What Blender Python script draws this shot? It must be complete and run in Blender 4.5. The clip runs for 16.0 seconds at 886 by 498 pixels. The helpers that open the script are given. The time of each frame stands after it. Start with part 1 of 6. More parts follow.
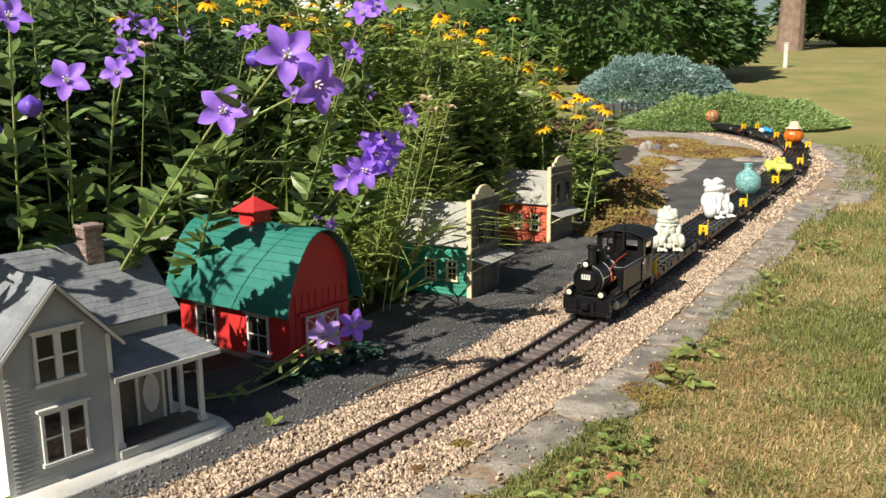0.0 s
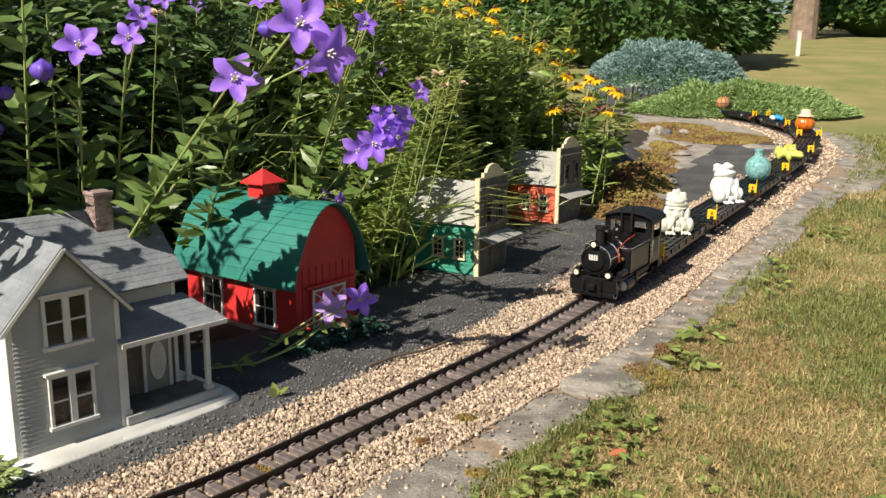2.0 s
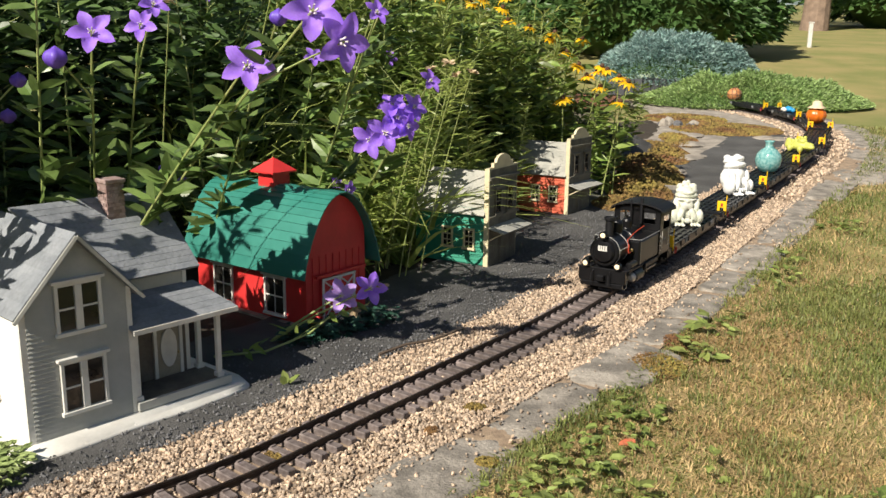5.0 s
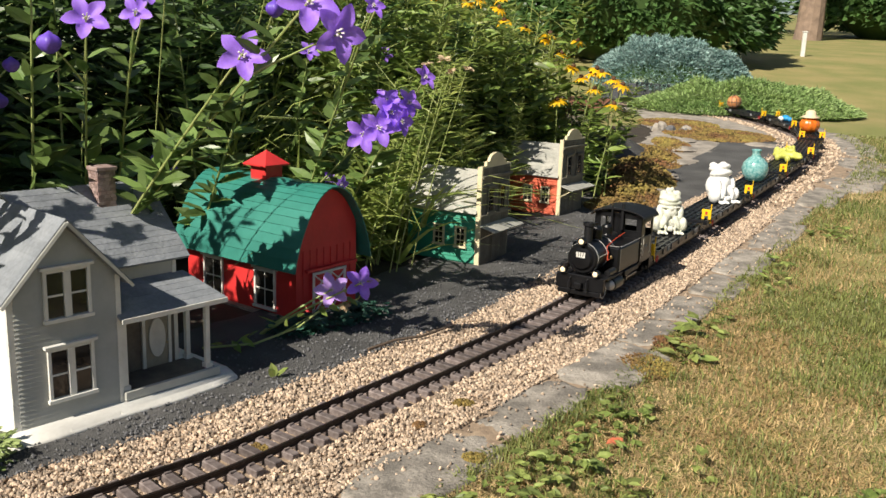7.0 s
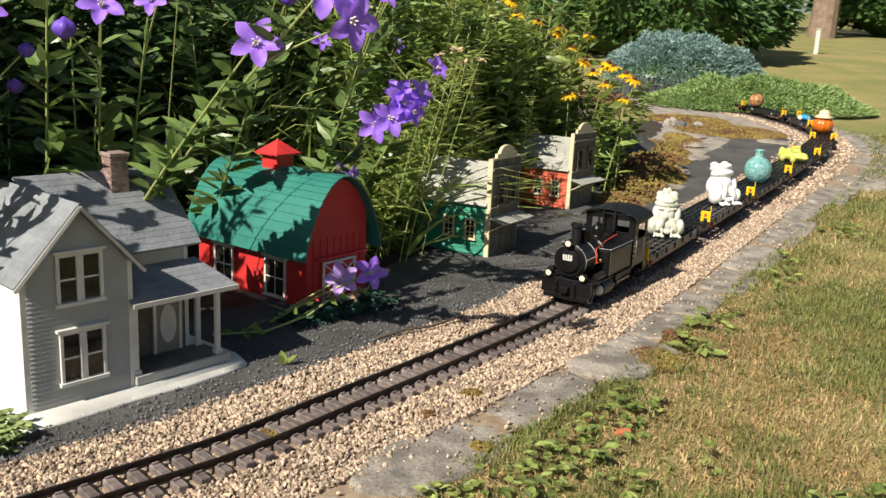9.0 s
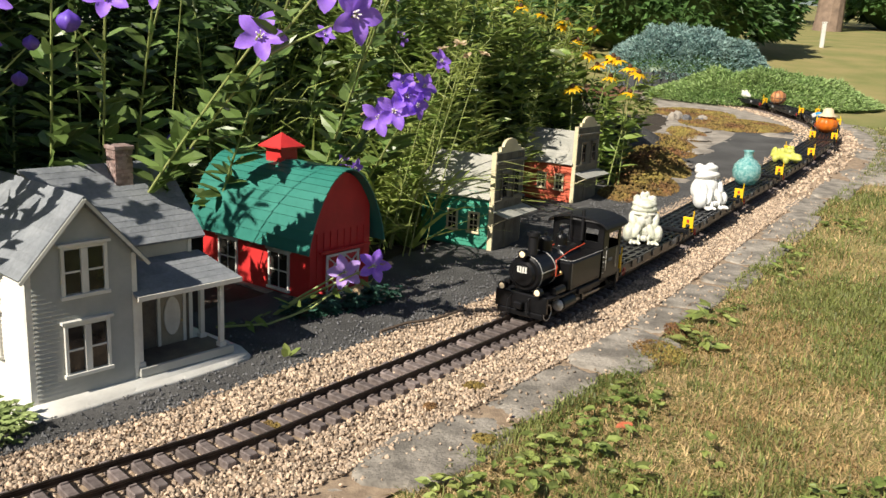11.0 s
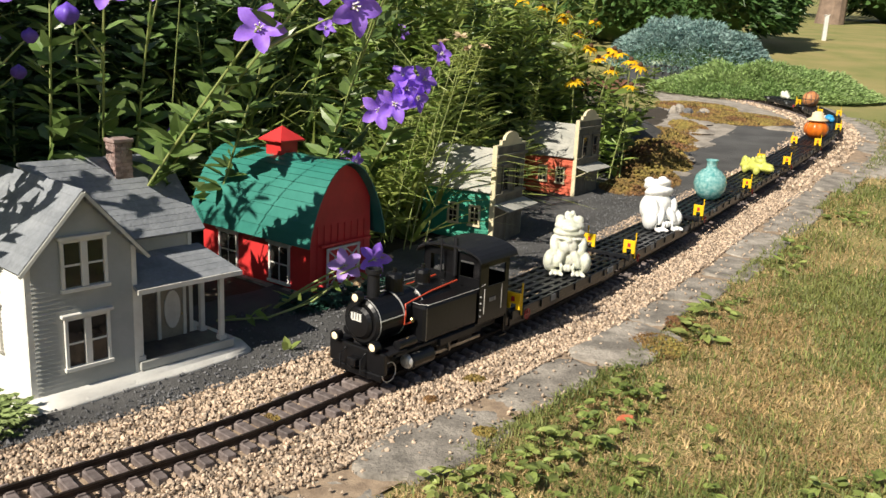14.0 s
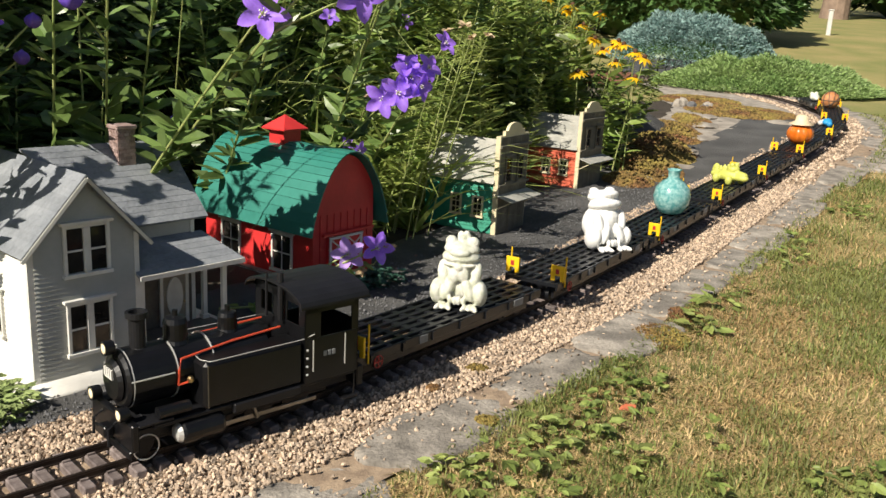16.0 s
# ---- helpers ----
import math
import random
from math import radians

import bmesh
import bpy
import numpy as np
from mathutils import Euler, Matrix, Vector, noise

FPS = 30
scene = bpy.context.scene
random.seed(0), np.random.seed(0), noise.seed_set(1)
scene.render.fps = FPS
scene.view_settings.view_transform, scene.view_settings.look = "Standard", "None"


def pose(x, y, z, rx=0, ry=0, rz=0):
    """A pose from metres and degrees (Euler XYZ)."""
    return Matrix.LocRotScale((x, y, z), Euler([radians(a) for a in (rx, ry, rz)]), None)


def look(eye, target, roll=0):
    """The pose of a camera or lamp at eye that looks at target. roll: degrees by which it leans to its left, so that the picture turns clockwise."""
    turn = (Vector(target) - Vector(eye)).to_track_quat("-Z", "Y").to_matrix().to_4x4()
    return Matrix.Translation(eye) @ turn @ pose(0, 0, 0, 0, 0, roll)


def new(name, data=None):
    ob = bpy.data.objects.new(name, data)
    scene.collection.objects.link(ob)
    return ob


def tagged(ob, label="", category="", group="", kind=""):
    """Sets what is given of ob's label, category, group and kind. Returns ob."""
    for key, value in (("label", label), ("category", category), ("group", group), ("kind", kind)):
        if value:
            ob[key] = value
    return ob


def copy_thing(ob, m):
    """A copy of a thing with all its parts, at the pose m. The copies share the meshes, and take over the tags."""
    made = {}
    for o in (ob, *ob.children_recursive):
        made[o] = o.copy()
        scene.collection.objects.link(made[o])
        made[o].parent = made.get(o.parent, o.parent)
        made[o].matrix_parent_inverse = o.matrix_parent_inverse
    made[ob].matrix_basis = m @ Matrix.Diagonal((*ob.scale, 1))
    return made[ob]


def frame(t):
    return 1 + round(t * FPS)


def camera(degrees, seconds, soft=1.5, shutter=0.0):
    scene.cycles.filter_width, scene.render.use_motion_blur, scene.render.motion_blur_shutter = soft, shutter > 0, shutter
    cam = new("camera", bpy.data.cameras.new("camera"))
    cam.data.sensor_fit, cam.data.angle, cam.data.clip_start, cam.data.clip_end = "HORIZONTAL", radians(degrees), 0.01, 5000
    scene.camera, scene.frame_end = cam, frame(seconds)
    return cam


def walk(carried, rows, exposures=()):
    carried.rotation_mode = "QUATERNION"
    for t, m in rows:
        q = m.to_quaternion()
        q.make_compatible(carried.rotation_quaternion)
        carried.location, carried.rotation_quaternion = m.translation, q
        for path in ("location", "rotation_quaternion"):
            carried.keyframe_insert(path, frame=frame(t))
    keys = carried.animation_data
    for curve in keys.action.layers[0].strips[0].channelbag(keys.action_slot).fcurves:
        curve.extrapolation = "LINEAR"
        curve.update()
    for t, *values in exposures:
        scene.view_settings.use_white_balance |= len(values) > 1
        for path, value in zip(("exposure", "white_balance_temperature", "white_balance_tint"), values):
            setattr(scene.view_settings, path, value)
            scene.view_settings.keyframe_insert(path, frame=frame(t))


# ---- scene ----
cam = camera(54.0, 16.0)
PATH = [
    (0, (0.057, 0.007, 0.505), (0.017, 1.971, 0.124), -0.7),
    (0.5, (0.054, 0.004, 0.502), (0.006, 1.965, 0.112), -0.4),
    (1, (0.053, 0.005, 0.498), (-0.005, 1.963, 0.095), -0.0),
    (1.5, (0.054, 0.006, 0.495), (-0.003, 1.961, 0.077), 0.3),
    (2, (0.053, 0.006, 0.493), (0.0, 1.961, 0.074), 0.5),
    (2.5, (0.053, 0.005, 0.492), (-0.011, 1.959, 0.067), 0.5),
    (3, (0.052, 0.005, 0.493), (-0.008, 1.956, 0.058), 0.6),
    (3.5, (0.051, 0.004, 0.492), (-0.014, 1.954, 0.052), 0.4),
    (4, (0.05, 0.004, 0.492), (-0.022, 1.954, 0.053), 0.4),
    (6.5, (0.049, 0.005, 0.485), (-0.002, 1.955, 0.044), 1.7),
    (7, (0.048, 0.004, 0.483), (-0.001, 1.955, 0.046), 2.1),
    (7.5, (0.047, 0.002, 0.483), (-0.007, 1.953, 0.046), 2.2),
    (8, (0.047, 0.001, 0.482), (-0.013, 1.951, 0.042), 2.4),
    (8.5, (0.047, 0.001, 0.481), (-0.018, 1.951, 0.038), 2.5),
    (9, (0.046, 0.0, 0.477), (-0.022, 1.947, 0.027), 2.7),
    (11.5, (0.048, -0.003, 0.478), (-0.03, 1.94, 0.012), 2.8),
    (12, (0.047, -0.003, 0.476), (-0.03, 1.941, 0.01), 2.9),
    (12.5, (0.049, -0.002, 0.475), (-0.027, 1.941, 0.008), 2.8),
    (13, (0.049, -0.001, 0.477), (-0.027, 1.94, 0.002), 2.8),
    (13.5, (0.049, -0.001, 0.476), (-0.029, 1.94, -0.001), 2.8),
    (14, (0.05, -0.001, 0.476), (-0.03, 1.939, -0.003), 2.7),
    (14.5, (0.046, -0.002, 0.473), (-0.031, 1.938, -0.007), 2.8),
    (15, (0.047, -0.002, 0.475), (-0.033, 1.936, -0.012), 2.9),
    (15.5, (0.049, -0.001, 0.472), (-0.034, 1.937, -0.017), 2.9),
    (16, (0.048, 0.0, 0.468), (-0.035, 1.937, -0.025), 3.0),
]
walk(cam, [(t, look(eye, target, roll)) for t, eye, target, roll in PATH])

# ---- light ----
SUN_AZ, SUN_EL = math.atan2(-0.612, -0.791), radians(40)
world = bpy.data.worlds.new("sky")
scene.world = world
world.use_nodes = True
sky = world.node_tree.nodes.new("ShaderNodeTexSky")
sky.sky_type, sky.sun_disc, sky.sun_elevation, sky.sun_rotation = "NISHITA", False, SUN_EL, SUN_AZ
back = world.node_tree.nodes["Background"]
back.inputs["Strength"].default_value = 0.043
world.node_tree.links.new(sky.outputs["Color"], back.inputs["Color"])
sun = new("sun", bpy.data.lights.new("sun", "SUN"))
sun.data.energy, sun.data.angle, sun.data.color = 5.0, radians(0.55), (1.0, 0.92, 0.79)
sun_way = Vector((math.sin(SUN_AZ) * math.cos(SUN_EL), math.cos(SUN_AZ) * math.cos(SUN_EL), math.sin(SUN_EL)))
sun.matrix_world = look(sun_way * 20, (0, 0, 0))
scene.view_settings.exposure = 0.55


# ---- materials ----
def mat(name, color, rough=0.7, vary=0.25, size=40.0, bump=0.3, metal=0.0, second=None, grain=None, island=0.0, objvary=0.0,
        translucent=0.0, spec=0.5, coat=0.0, fine=6.0):
    """A surface with stains and grain at two scales; sizes are per metre."""
    m = bpy.data.materials.new(name)
    m.use_nodes = True
    nt = m.node_tree
    N, L = nt.nodes, nt.links
    b = N["Principled BSDF"]
    b.inputs["Roughness"].default_value, b.inputs["Metallic"].default_value = rough, metal
    b.inputs["Specular IOR Level"].default_value = spec
    b.inputs["Coat Weight"].default_value = coat
    co = N.new("ShaderNodeTexCoord")
    n1, n2 = N.new("ShaderNodeTexNoise"), N.new("ShaderNodeTexNoise")
    n1.inputs["Scale"].default_value, n2.inputs["Scale"].default_value = size, size * fine
    n1.inputs["Detail"].default_value, n2.inputs["Detail"].default_value = 4.0, 3.0
    for n in (n1, n2):
        L.new(co.outputs["Object"], n.inputs["Vector"])
    c2 = second or tuple(v * (1 - vary) for v in color)
    mix = N.new("ShaderNodeMix")
    mix.data_type = "RGBA"
    mix.inputs[6].default_value, mix.inputs[7].default_value = (*color, 1), (*c2, 1)
    ramp = N.new("ShaderNodeMapRange")
    ramp.inputs["From Min"].default_value, ramp.inputs["From Max"].default_value = 0.35, 0.65
    L.new(n1.outputs["Fac"], ramp.inputs["Value"])
    L.new(ramp.outputs["Result"], mix.inputs[0])
    hsv = N.new("ShaderNodeHueSaturation")
    L.new(mix.outputs[2], hsv.inputs["Color"])
    val = N.new("ShaderNodeMath")
    val.operation = "MULTIPLY_ADD"
    val.inputs[1].default_value, val.inputs[2].default_value = vary * 1.6, 1 - vary * 0.8
    L.new(n2.outputs["Fac"], val.inputs[0])
    last = val.outputs[0]
    for amount, node, out in ((island, "ShaderNodeNewGeometry", "Random Per Island"), (objvary, "ShaderNodeObjectInfo", "Random")):
        if amount:
            g = N.new(node)
            ma = N.new("ShaderNodeMath")
            ma.operation = "MULTIPLY_ADD"
            ma.inputs[1].default_value, ma.inputs[2].default_value = amount * 2, 1 - amount
            L.new(g.outputs[out], ma.inputs[0])
            mu = N.new("ShaderNodeMath")
            mu.operation = "MULTIPLY"
            L.new(last, mu.inputs[0]), L.new(ma.outputs[0], mu.inputs[1])
            last = mu.outputs[0]
    L.new(last, hsv.inputs["Value"])
    L.new(hsv.outputs["Color"], b.inputs["Base Color"])
    if bump:
        bu = N.new("ShaderNodeBump")
        bu.inputs["Strength"].default_value, bu.inputs["Distance"].default_value = bump, 0.002
        L.new(n2.outputs["Fac"], bu.inputs["Height"])
        L.new(bu.outputs["Normal"], b.inputs["Normal"])
    if translucent:
        tr = N.new("ShaderNodeBsdfTranslucent")
        ad = N.new("ShaderNodeMixShader")
        ad.inputs[0].default_value = translucent
        L.new(hsv.outputs["Color"], tr.inputs["Color"])
        L.new(b.outputs[0], ad.inputs[1]), L.new(tr.outputs[0], ad.inputs[2])
        L.new(ad.outputs[0], N["Material Output"].inputs["Surface"])
    return m


def glow(name, color, strength):
    m = mat(name, color, 0.2, 0.05)
    b = m.node_tree.nodes["Principled BSDF"]
    b.inputs["Emission Color"].default_value, b.inputs["Emission Strength"].default_value = (*color, 1), strength
    return m


M = dict(
    lawn=mat("lawn", (0.18, 0.19, 0.055), 0.95, 0.5, 2.4, 1.0, second=(0.28, 0.235, 0.09), fine=100),
    soil=mat("soil", (0.05, 0.038, 0.026), 0.95, 0.4, 25, 0.8),
    grass=mat("grass", (0.17, 0.215, 0.055), 0.55, 0.3, 3.0, 0.0, second=(0.25, 0.265, 0.085), island=0.5, translucent=0.35),
    # porch brown, darkened to hold the shade under the porch roof
    porch_shaded=mat("porch_shaded", (0.16, 0.135, 0.105), 0.7, 0.25, 40, 0.2, second=(0.10, 0.085, 0.07)),
    sedum=mat("sedum", (0.21, 0.28, 0.095), 0.7, 0.3, 30, 0.0, second=(0.29, 0.35, 0.14), island=0.4, translucent=0.2, spec=0.25),
    worn_steel=mat("worn_steel", (0.30, 0.29, 0.27), 0.4, 0.3, 60, 0.1, metal=1.0),
    straw=mat("straw", (0.58, 0.44, 0.23), 0.7, 0.35, 5.0, 0.0, second=(0.42, 0.29, 0.13), island=0.45, translucent=0.3),
    gravel=mat("gravel", (0.36, 0.27, 0.185), 0.8, 0.35, 60, 0.5, second=(0.22, 0.16, 0.11)),
    pebble=mat("pebble", (0.49, 0.365, 0.26), 0.85, 0.3, 120, 0.25, second=(0.37, 0.295, 0.225), island=0.6),
    felt=mat("felt", (0.100, 0.098, 0.096), 0.92, 0.4, 9, 1.0, second=(0.062, 0.061, 0.060), fine=90),
    felt_chip=mat("felt_chip", (0.12, 0.12, 0.125), 0.8, 0.3, 60, 0.2, island=0.5),
    stone=mat("stone", (0.34, 0.305, 0.26), 0.95, 0.65, 24, 1.0, second=(0.15, 0.135, 0.115), objvary=0.15, fine=9),
    pale_stone=mat("pale_stone", (0.37, 0.33, 0.28), 0.9, 0.4, 14, 1.0, second=(0.22, 0.195, 0.165), fine=12),
    moss=mat("moss", (0.20, 0.155, 0.035), 0.9, 0.45, 9, 0.6, second=(0.13, 0.062, 0.024), island=0.5),
    rail=mat("rail", (0.045, 0.032, 0.026), 0.45, 0.3, 70, 0.2, metal=0.6),
    sleeper=mat("sleeper", (0.10, 0.078, 0.072), 0.6, 0.35, 90, 0.4, second=(0.20, 0.165, 0.155), objvary=0.35),
    white=mat("white", (0.72, 0.71, 0.66), 0.55, 0.1, 30, 0.15, second=(0.62, 0.60, 0.55)),
    # house white darkened to carry the front's shade; sunlit side uses white
    siding_shaded=mat("siding_shaded", (0.45, 0.45, 0.415), 0.5, 0.1, 22, 0.1, second=(0.39, 0.39, 0.355)),
    shingle=mat("shingle", (0.17, 0.185, 0.205), 0.8, 0.3, 35, 0.5, second=(0.235, 0.25, 0.27), objvary=0.08),
    dark=mat("dark", (0.012, 0.012, 0.012), 0.25, 0.2, 30, 0.0),
    pane=mat("pane", (0.015, 0.014, 0.013), 0.08, 0.3, 20, 0.0, second=(0.03, 0.028, 0.024)),
    brick=mat("brick", (0.36, 0.27, 0.25), 0.85, 0.3, 90, 0.6, second=(0.26, 0.17, 0.15), objvary=0.3),
    barn_red=mat("barn_red", (0.62, 0.035, 0.035), 0.5, 0.12, 18, 0.15, second=(0.52, 0.03, 0.03)),
    barn_green=mat("barn_green", (0.025, 0.17, 0.135), 0.45, 0.15, 18, 0.15, second=(0.035, 0.20, 0.16), objvary=0.06),
    store_green=mat("store_green", (0.03, 0.26, 0.17), 0.5, 0.12, 20, 0.15),
    store_red=mat("store_red", (0.56, 0.10, 0.045), 0.5, 0.12, 20, 0.15),
    cream=mat("cream", (0.66, 0.58, 0.38), 0.55, 0.12, 30, 0.15),
    grey_roof=mat("grey_roof", (0.30, 0.30, 0.27), 0.85, 0.3, 30, 0.5, second=(0.38, 0.37, 0.33), objvary=0.08),
    old_wood=mat("old_wood", (0.17, 0.155, 0.115), 0.75, 0.3, 40, 0.4, second=(0.11, 0.10, 0.075), objvary=0.15),
    rust_roof=mat("rust_roof", (0.20, 0.085, 0.05), 0.8, 0.3, 40, 0.4),
    door_wood=mat("door_wood", (0.33, 0.29, 0.22), 0.5, 0.2, 40, 0.2),
    loco=mat("loco", (0.006, 0.006, 0.007), 0.33, 0.3, 40, 0.08, spec=0.4),
    loco_matt=mat("loco_matt", (0.010, 0.010, 0.012), 0.5, 0.3, 40, 0.15, spec=0.35),
    red_pipe=mat("red_pipe", (0.55, 0.07, 0.03), 0.35, 0.1, 40, 0.0),
    steel=mat("steel", (0.66, 0.65, 0.62), 0.32, 0.15, 60, 0.05, metal=0.45),
    brass=mat("brass", (0.70, 0.50, 0.24), 0.3, 0.15, 60, 0.05, metal=1.0),
    lens=glow("lens", (0.95, 0.78, 0.50), 0.12),
    car_black=mat("car_black", (0.008, 0.009, 0.012), 0.40, 0.25, 40, 0.1),
    car_grey=mat("car_grey", (0.26, 0.27, 0.28), 0.6, 0.25, 40, 0.1),
    yellow=mat("yellow", (0.85, 0.52, 0.01), 0.45, 0.1, 40, 0.05),
    orange=mat("orange", (0.70, 0.22, 0.02), 0.5, 0.2, 90, 0.1),
    red=mat("red", (0.45, 0.03, 0.03), 0.45, 0.2, 60, 0.05),
    frog=mat("frog", (0.70, 0.69, 0.62), 0.75, 0.25, 80, 0.8, second=(0.50, 0.52, 0.40)),
    white_frog=mat("white_frog", (0.82, 0.82, 0.80), 0.6, 0.12, 40, 0.5),
    teal=mat("teal", (0.12, 0.40, 0.40), 0.10, 0.35, 130, 0.3, second=(0.42, 0.68, 0.66), coat=0.7, translucent=0.3, fine=3.0),
    croc=mat("croc", (0.55, 0.57, 0.12), 0.5, 0.2, 60, 0.4),
    pumpkin=mat("pumpkin", (0.66, 0.17, 0.012), 0.3, 0.2, 50, 0.1, second=(0.55, 0.11, 0.01), coat=0.4),
    hat=mat("hat", (0.72, 0.58, 0.38), 0.7, 0.15, 90, 0.4),
    wood_ball=mat("wood_ball", (0.52, 0.24, 0.09), 0.55, 0.35, 45, 0.5, second=(0.34, 0.13, 0.05)),
    blue=mat("blue", (0.03, 0.30, 0.62), 0.5, 0.15, 50, 0.1),
    leaf=mat("leaf", (0.155, 0.240, 0.050), 0.38, 0.3, 14, 0.0, second=(0.26, 0.335, 0.085), island=0.55, translucent=0.42),
    leaf_lance=mat("leaf_lance", (0.105, 0.175, 0.045), 0.36, 0.3, 14, 0.0, second=(0.165, 0.24, 0.070), island=0.5, translucent=0.38),
    # darker copy of leaf, carries the deep shade of bed and shrub cores
    leaf_shaded=mat("leaf_shaded", (0.048, 0.092, 0.026), 0.42, 0.35, 8, 0.0, second=(0.080, 0.138, 0.038), island=0.55, translucent=0.28),
    blade=mat("blade", (0.25, 0.33, 0.075), 0.4, 0.3, 10, 0.0, second=(0.36, 0.40, 0.12), island=0.4, translucent=0.42),
    stem=mat("stem", (0.26, 0.33, 0.10), 0.5, 0.2, 30, 0.0, second=(0.34, 0.37, 0.14)),
    weed=mat("weed", (0.19, 0.26, 0.065), 0.5, 0.35, 20, 0.0, second=(0.30, 0.34, 0.10), island=0.5, translucent=0.38),
    petal=mat("petal", (0.34, 0.155, 0.84), 0.55, 0.2, 60, 0.1, second=(0.43, 0.23, 0.90), island=0.12, translucent=0.4),
    petal_light=mat("petal_light", (0.58, 0.38, 0.86), 0.55, 0.2, 60, 0.1, second=(0.50, 0.30, 0.82), translucent=0.35),
    bud=mat("bud", (0.10, 0.045, 0.40), 0.5, 0.3, 60, 0.1, second=(0.16, 0.08, 0.50)),
    stamen=mat("stamen", (0.75, 0.68, 0.72), 0.6, 0.2, 90, 0.0),
    gold=mat("gold", (0.95, 0.62, 0.02), 0.5, 0.15, 60, 0.0, second=(0.92, 0.52, 0.01), island=0.15, translucent=0.4),
    cone=mat("cone", (0.10, 0.045, 0.02), 0.8, 0.3, 90, 0.3),
    dry=mat("dry", (0.62, 0.48, 0.30), 0.7, 0.25, 60, 0.1, island=0.2, translucent=0.2),
    juniper=mat("juniper", (0.25, 0.37, 0.13), 0.6, 0.3, 6, 0.0, second=(0.34, 0.45, 0.17), island=0.45, translucent=0.35),
    spruce=mat("spruce", (0.20, 0.32, 0.30), 0.65, 0.3, 6, 0.0, second=(0.30, 0.42, 0.39), island=0.45, translucent=0.3, spec=0.3),
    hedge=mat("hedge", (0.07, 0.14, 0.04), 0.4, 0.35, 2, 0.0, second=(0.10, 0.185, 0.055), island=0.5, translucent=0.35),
    bark=mat("bark", (0.26, 0.185, 0.135), 0.9, 0.35, 12, 1.0, second=(0.17, 0.12, 0.09)),
    clapboard=mat("clapboard", (0.72, 0.74, 0.76), 0.6, 0.08, 2, 0.0),
    slate_fence=mat("slate_fence", (0.075, 0.08, 0.09), 0.7, 0.25, 20, 0.3, objvary=0.2),
    fern=mat("fern", (0.035, 0.11, 0.075), 0.6, 0.3, 14, 0.0, island=0.3, translucent=0.2),
    leaf_red=mat("leaf_red", (0.50, 0.13, 0.06), 0.7, 0.35, 60, 0.3, second=(0.40, 0.17, 0.08)),
    twig=mat("twig", (0.12, 0.085, 0.06), 0.9, 0.3, 60, 0.4),
)


# ---- mesh helpers ----
def part(name, bm, material, parent=None, label="", smooth=False, at=None):
    """Links a bmesh as one mesh object under a thing or a part."""
    me = bpy.data.meshes.new(name)
    bm.to_mesh(me)
    bm.free()
    for p in me.polygons:
        p.use_smooth = smooth
    me.materials.append(M[material])
    ob = new(name, me)
    ob.parent = parent
    if at is not None:
        ob.matrix_basis = at
    if label:
        ob["label"] = label
    return ob


def raw(name, verts, faces, material, parent=None, label="", smooth=False):
    me = bpy.data.meshes.new(name)
    me.from_pydata([tuple(v) for v in verts], [], faces)
    me.materials.append(M[material])
    if smooth:
        me.polygons.foreach_set("use_smooth", [True] * len(me.polygons))
    ob = new(name, me)
    ob.parent = parent
    if label:
        ob["label"] = label
    return ob


def shared(name, mesh, parent, at):
    ob = new(name, mesh)
    ob.parent = parent
    ob.matrix_basis = at
    return ob


def thing(name, at, label, category, group="", kind=""):
    ob = new(name)
    ob.empty_display_size = 0.02
    ob.matrix_basis = at
    return tagged(ob, label, category, group, kind)


def box(bm, lo, hi, bevel=0.0, m=None):
    lo, hi = Vector(lo), Vector(hi)
    r = bmesh.ops.create_cube(bm, size=1.0, matrix=(m or Matrix()) @ Matrix.Translation((lo + hi) / 2) @ Matrix.Diagonal((*(hi - lo), 1)))
    if bevel:
        es = {e for v in r["verts"] for e in v.link_edges}
        bmesh.ops.bevel(bm, geom=list(es), offset=bevel, segments=1, affect="EDGES")
    return bm


def boxes(*pairs, bevel=0.0):
    bm = bmesh.new()
    for lo, hi in pairs:
        box(bm, lo, hi, bevel)
    return bm


def tube(bm, points, radius, sides=6, taper=1.0):
    pts = [Vector(p) for p in points]
    rings = []
    for i, p in enumerate(pts):
        d = (pts[min(i + 1, len(pts) - 1)] - pts[max(i - 1, 0)]).normalized()
        a = d.orthogonal().normalized()
        b = d.cross(a)
        r = radius * (1 + (taper - 1) * i / max(1, len(pts) - 1))
        rings.append([bm.verts.new(p + r * (math.cos(k * math.tau / sides) * a + math.sin(k * math.tau / sides) * b)) for k in range(sides)])
    for r0, r1 in zip(rings, rings[1:]):
        for k in range(sides):
            bm.faces.new((r0[k], r0[(k + 1) % sides], r1[(k + 1) % sides], r1[k]))
    bm.faces.new(rings[0][::-1]), bm.faces.new(rings[-1])
    return bm


def lathe(bm, profile, m=None, sides=20):
    """Turns (radius, height) pairs round z."""
    m = m or Matrix()
    rings = [[bm.verts.new(m @ Vector((max(r, 1e-5) * math.cos(k * math.tau / sides), max(r, 1e-5) * math.sin(k * math.tau / sides), z))) for k in range(sides)] for r, z in profile]
    for r0, r1 in zip(rings, rings[1:]):
        for k in range(sides):
            bm.faces.new((r0[k], r0[(k + 1) % sides], r1[(k + 1) % sides], r1[k]))
    bm.faces.new(rings[0][::-1]), bm.faces.new(rings[-1])
    return bm


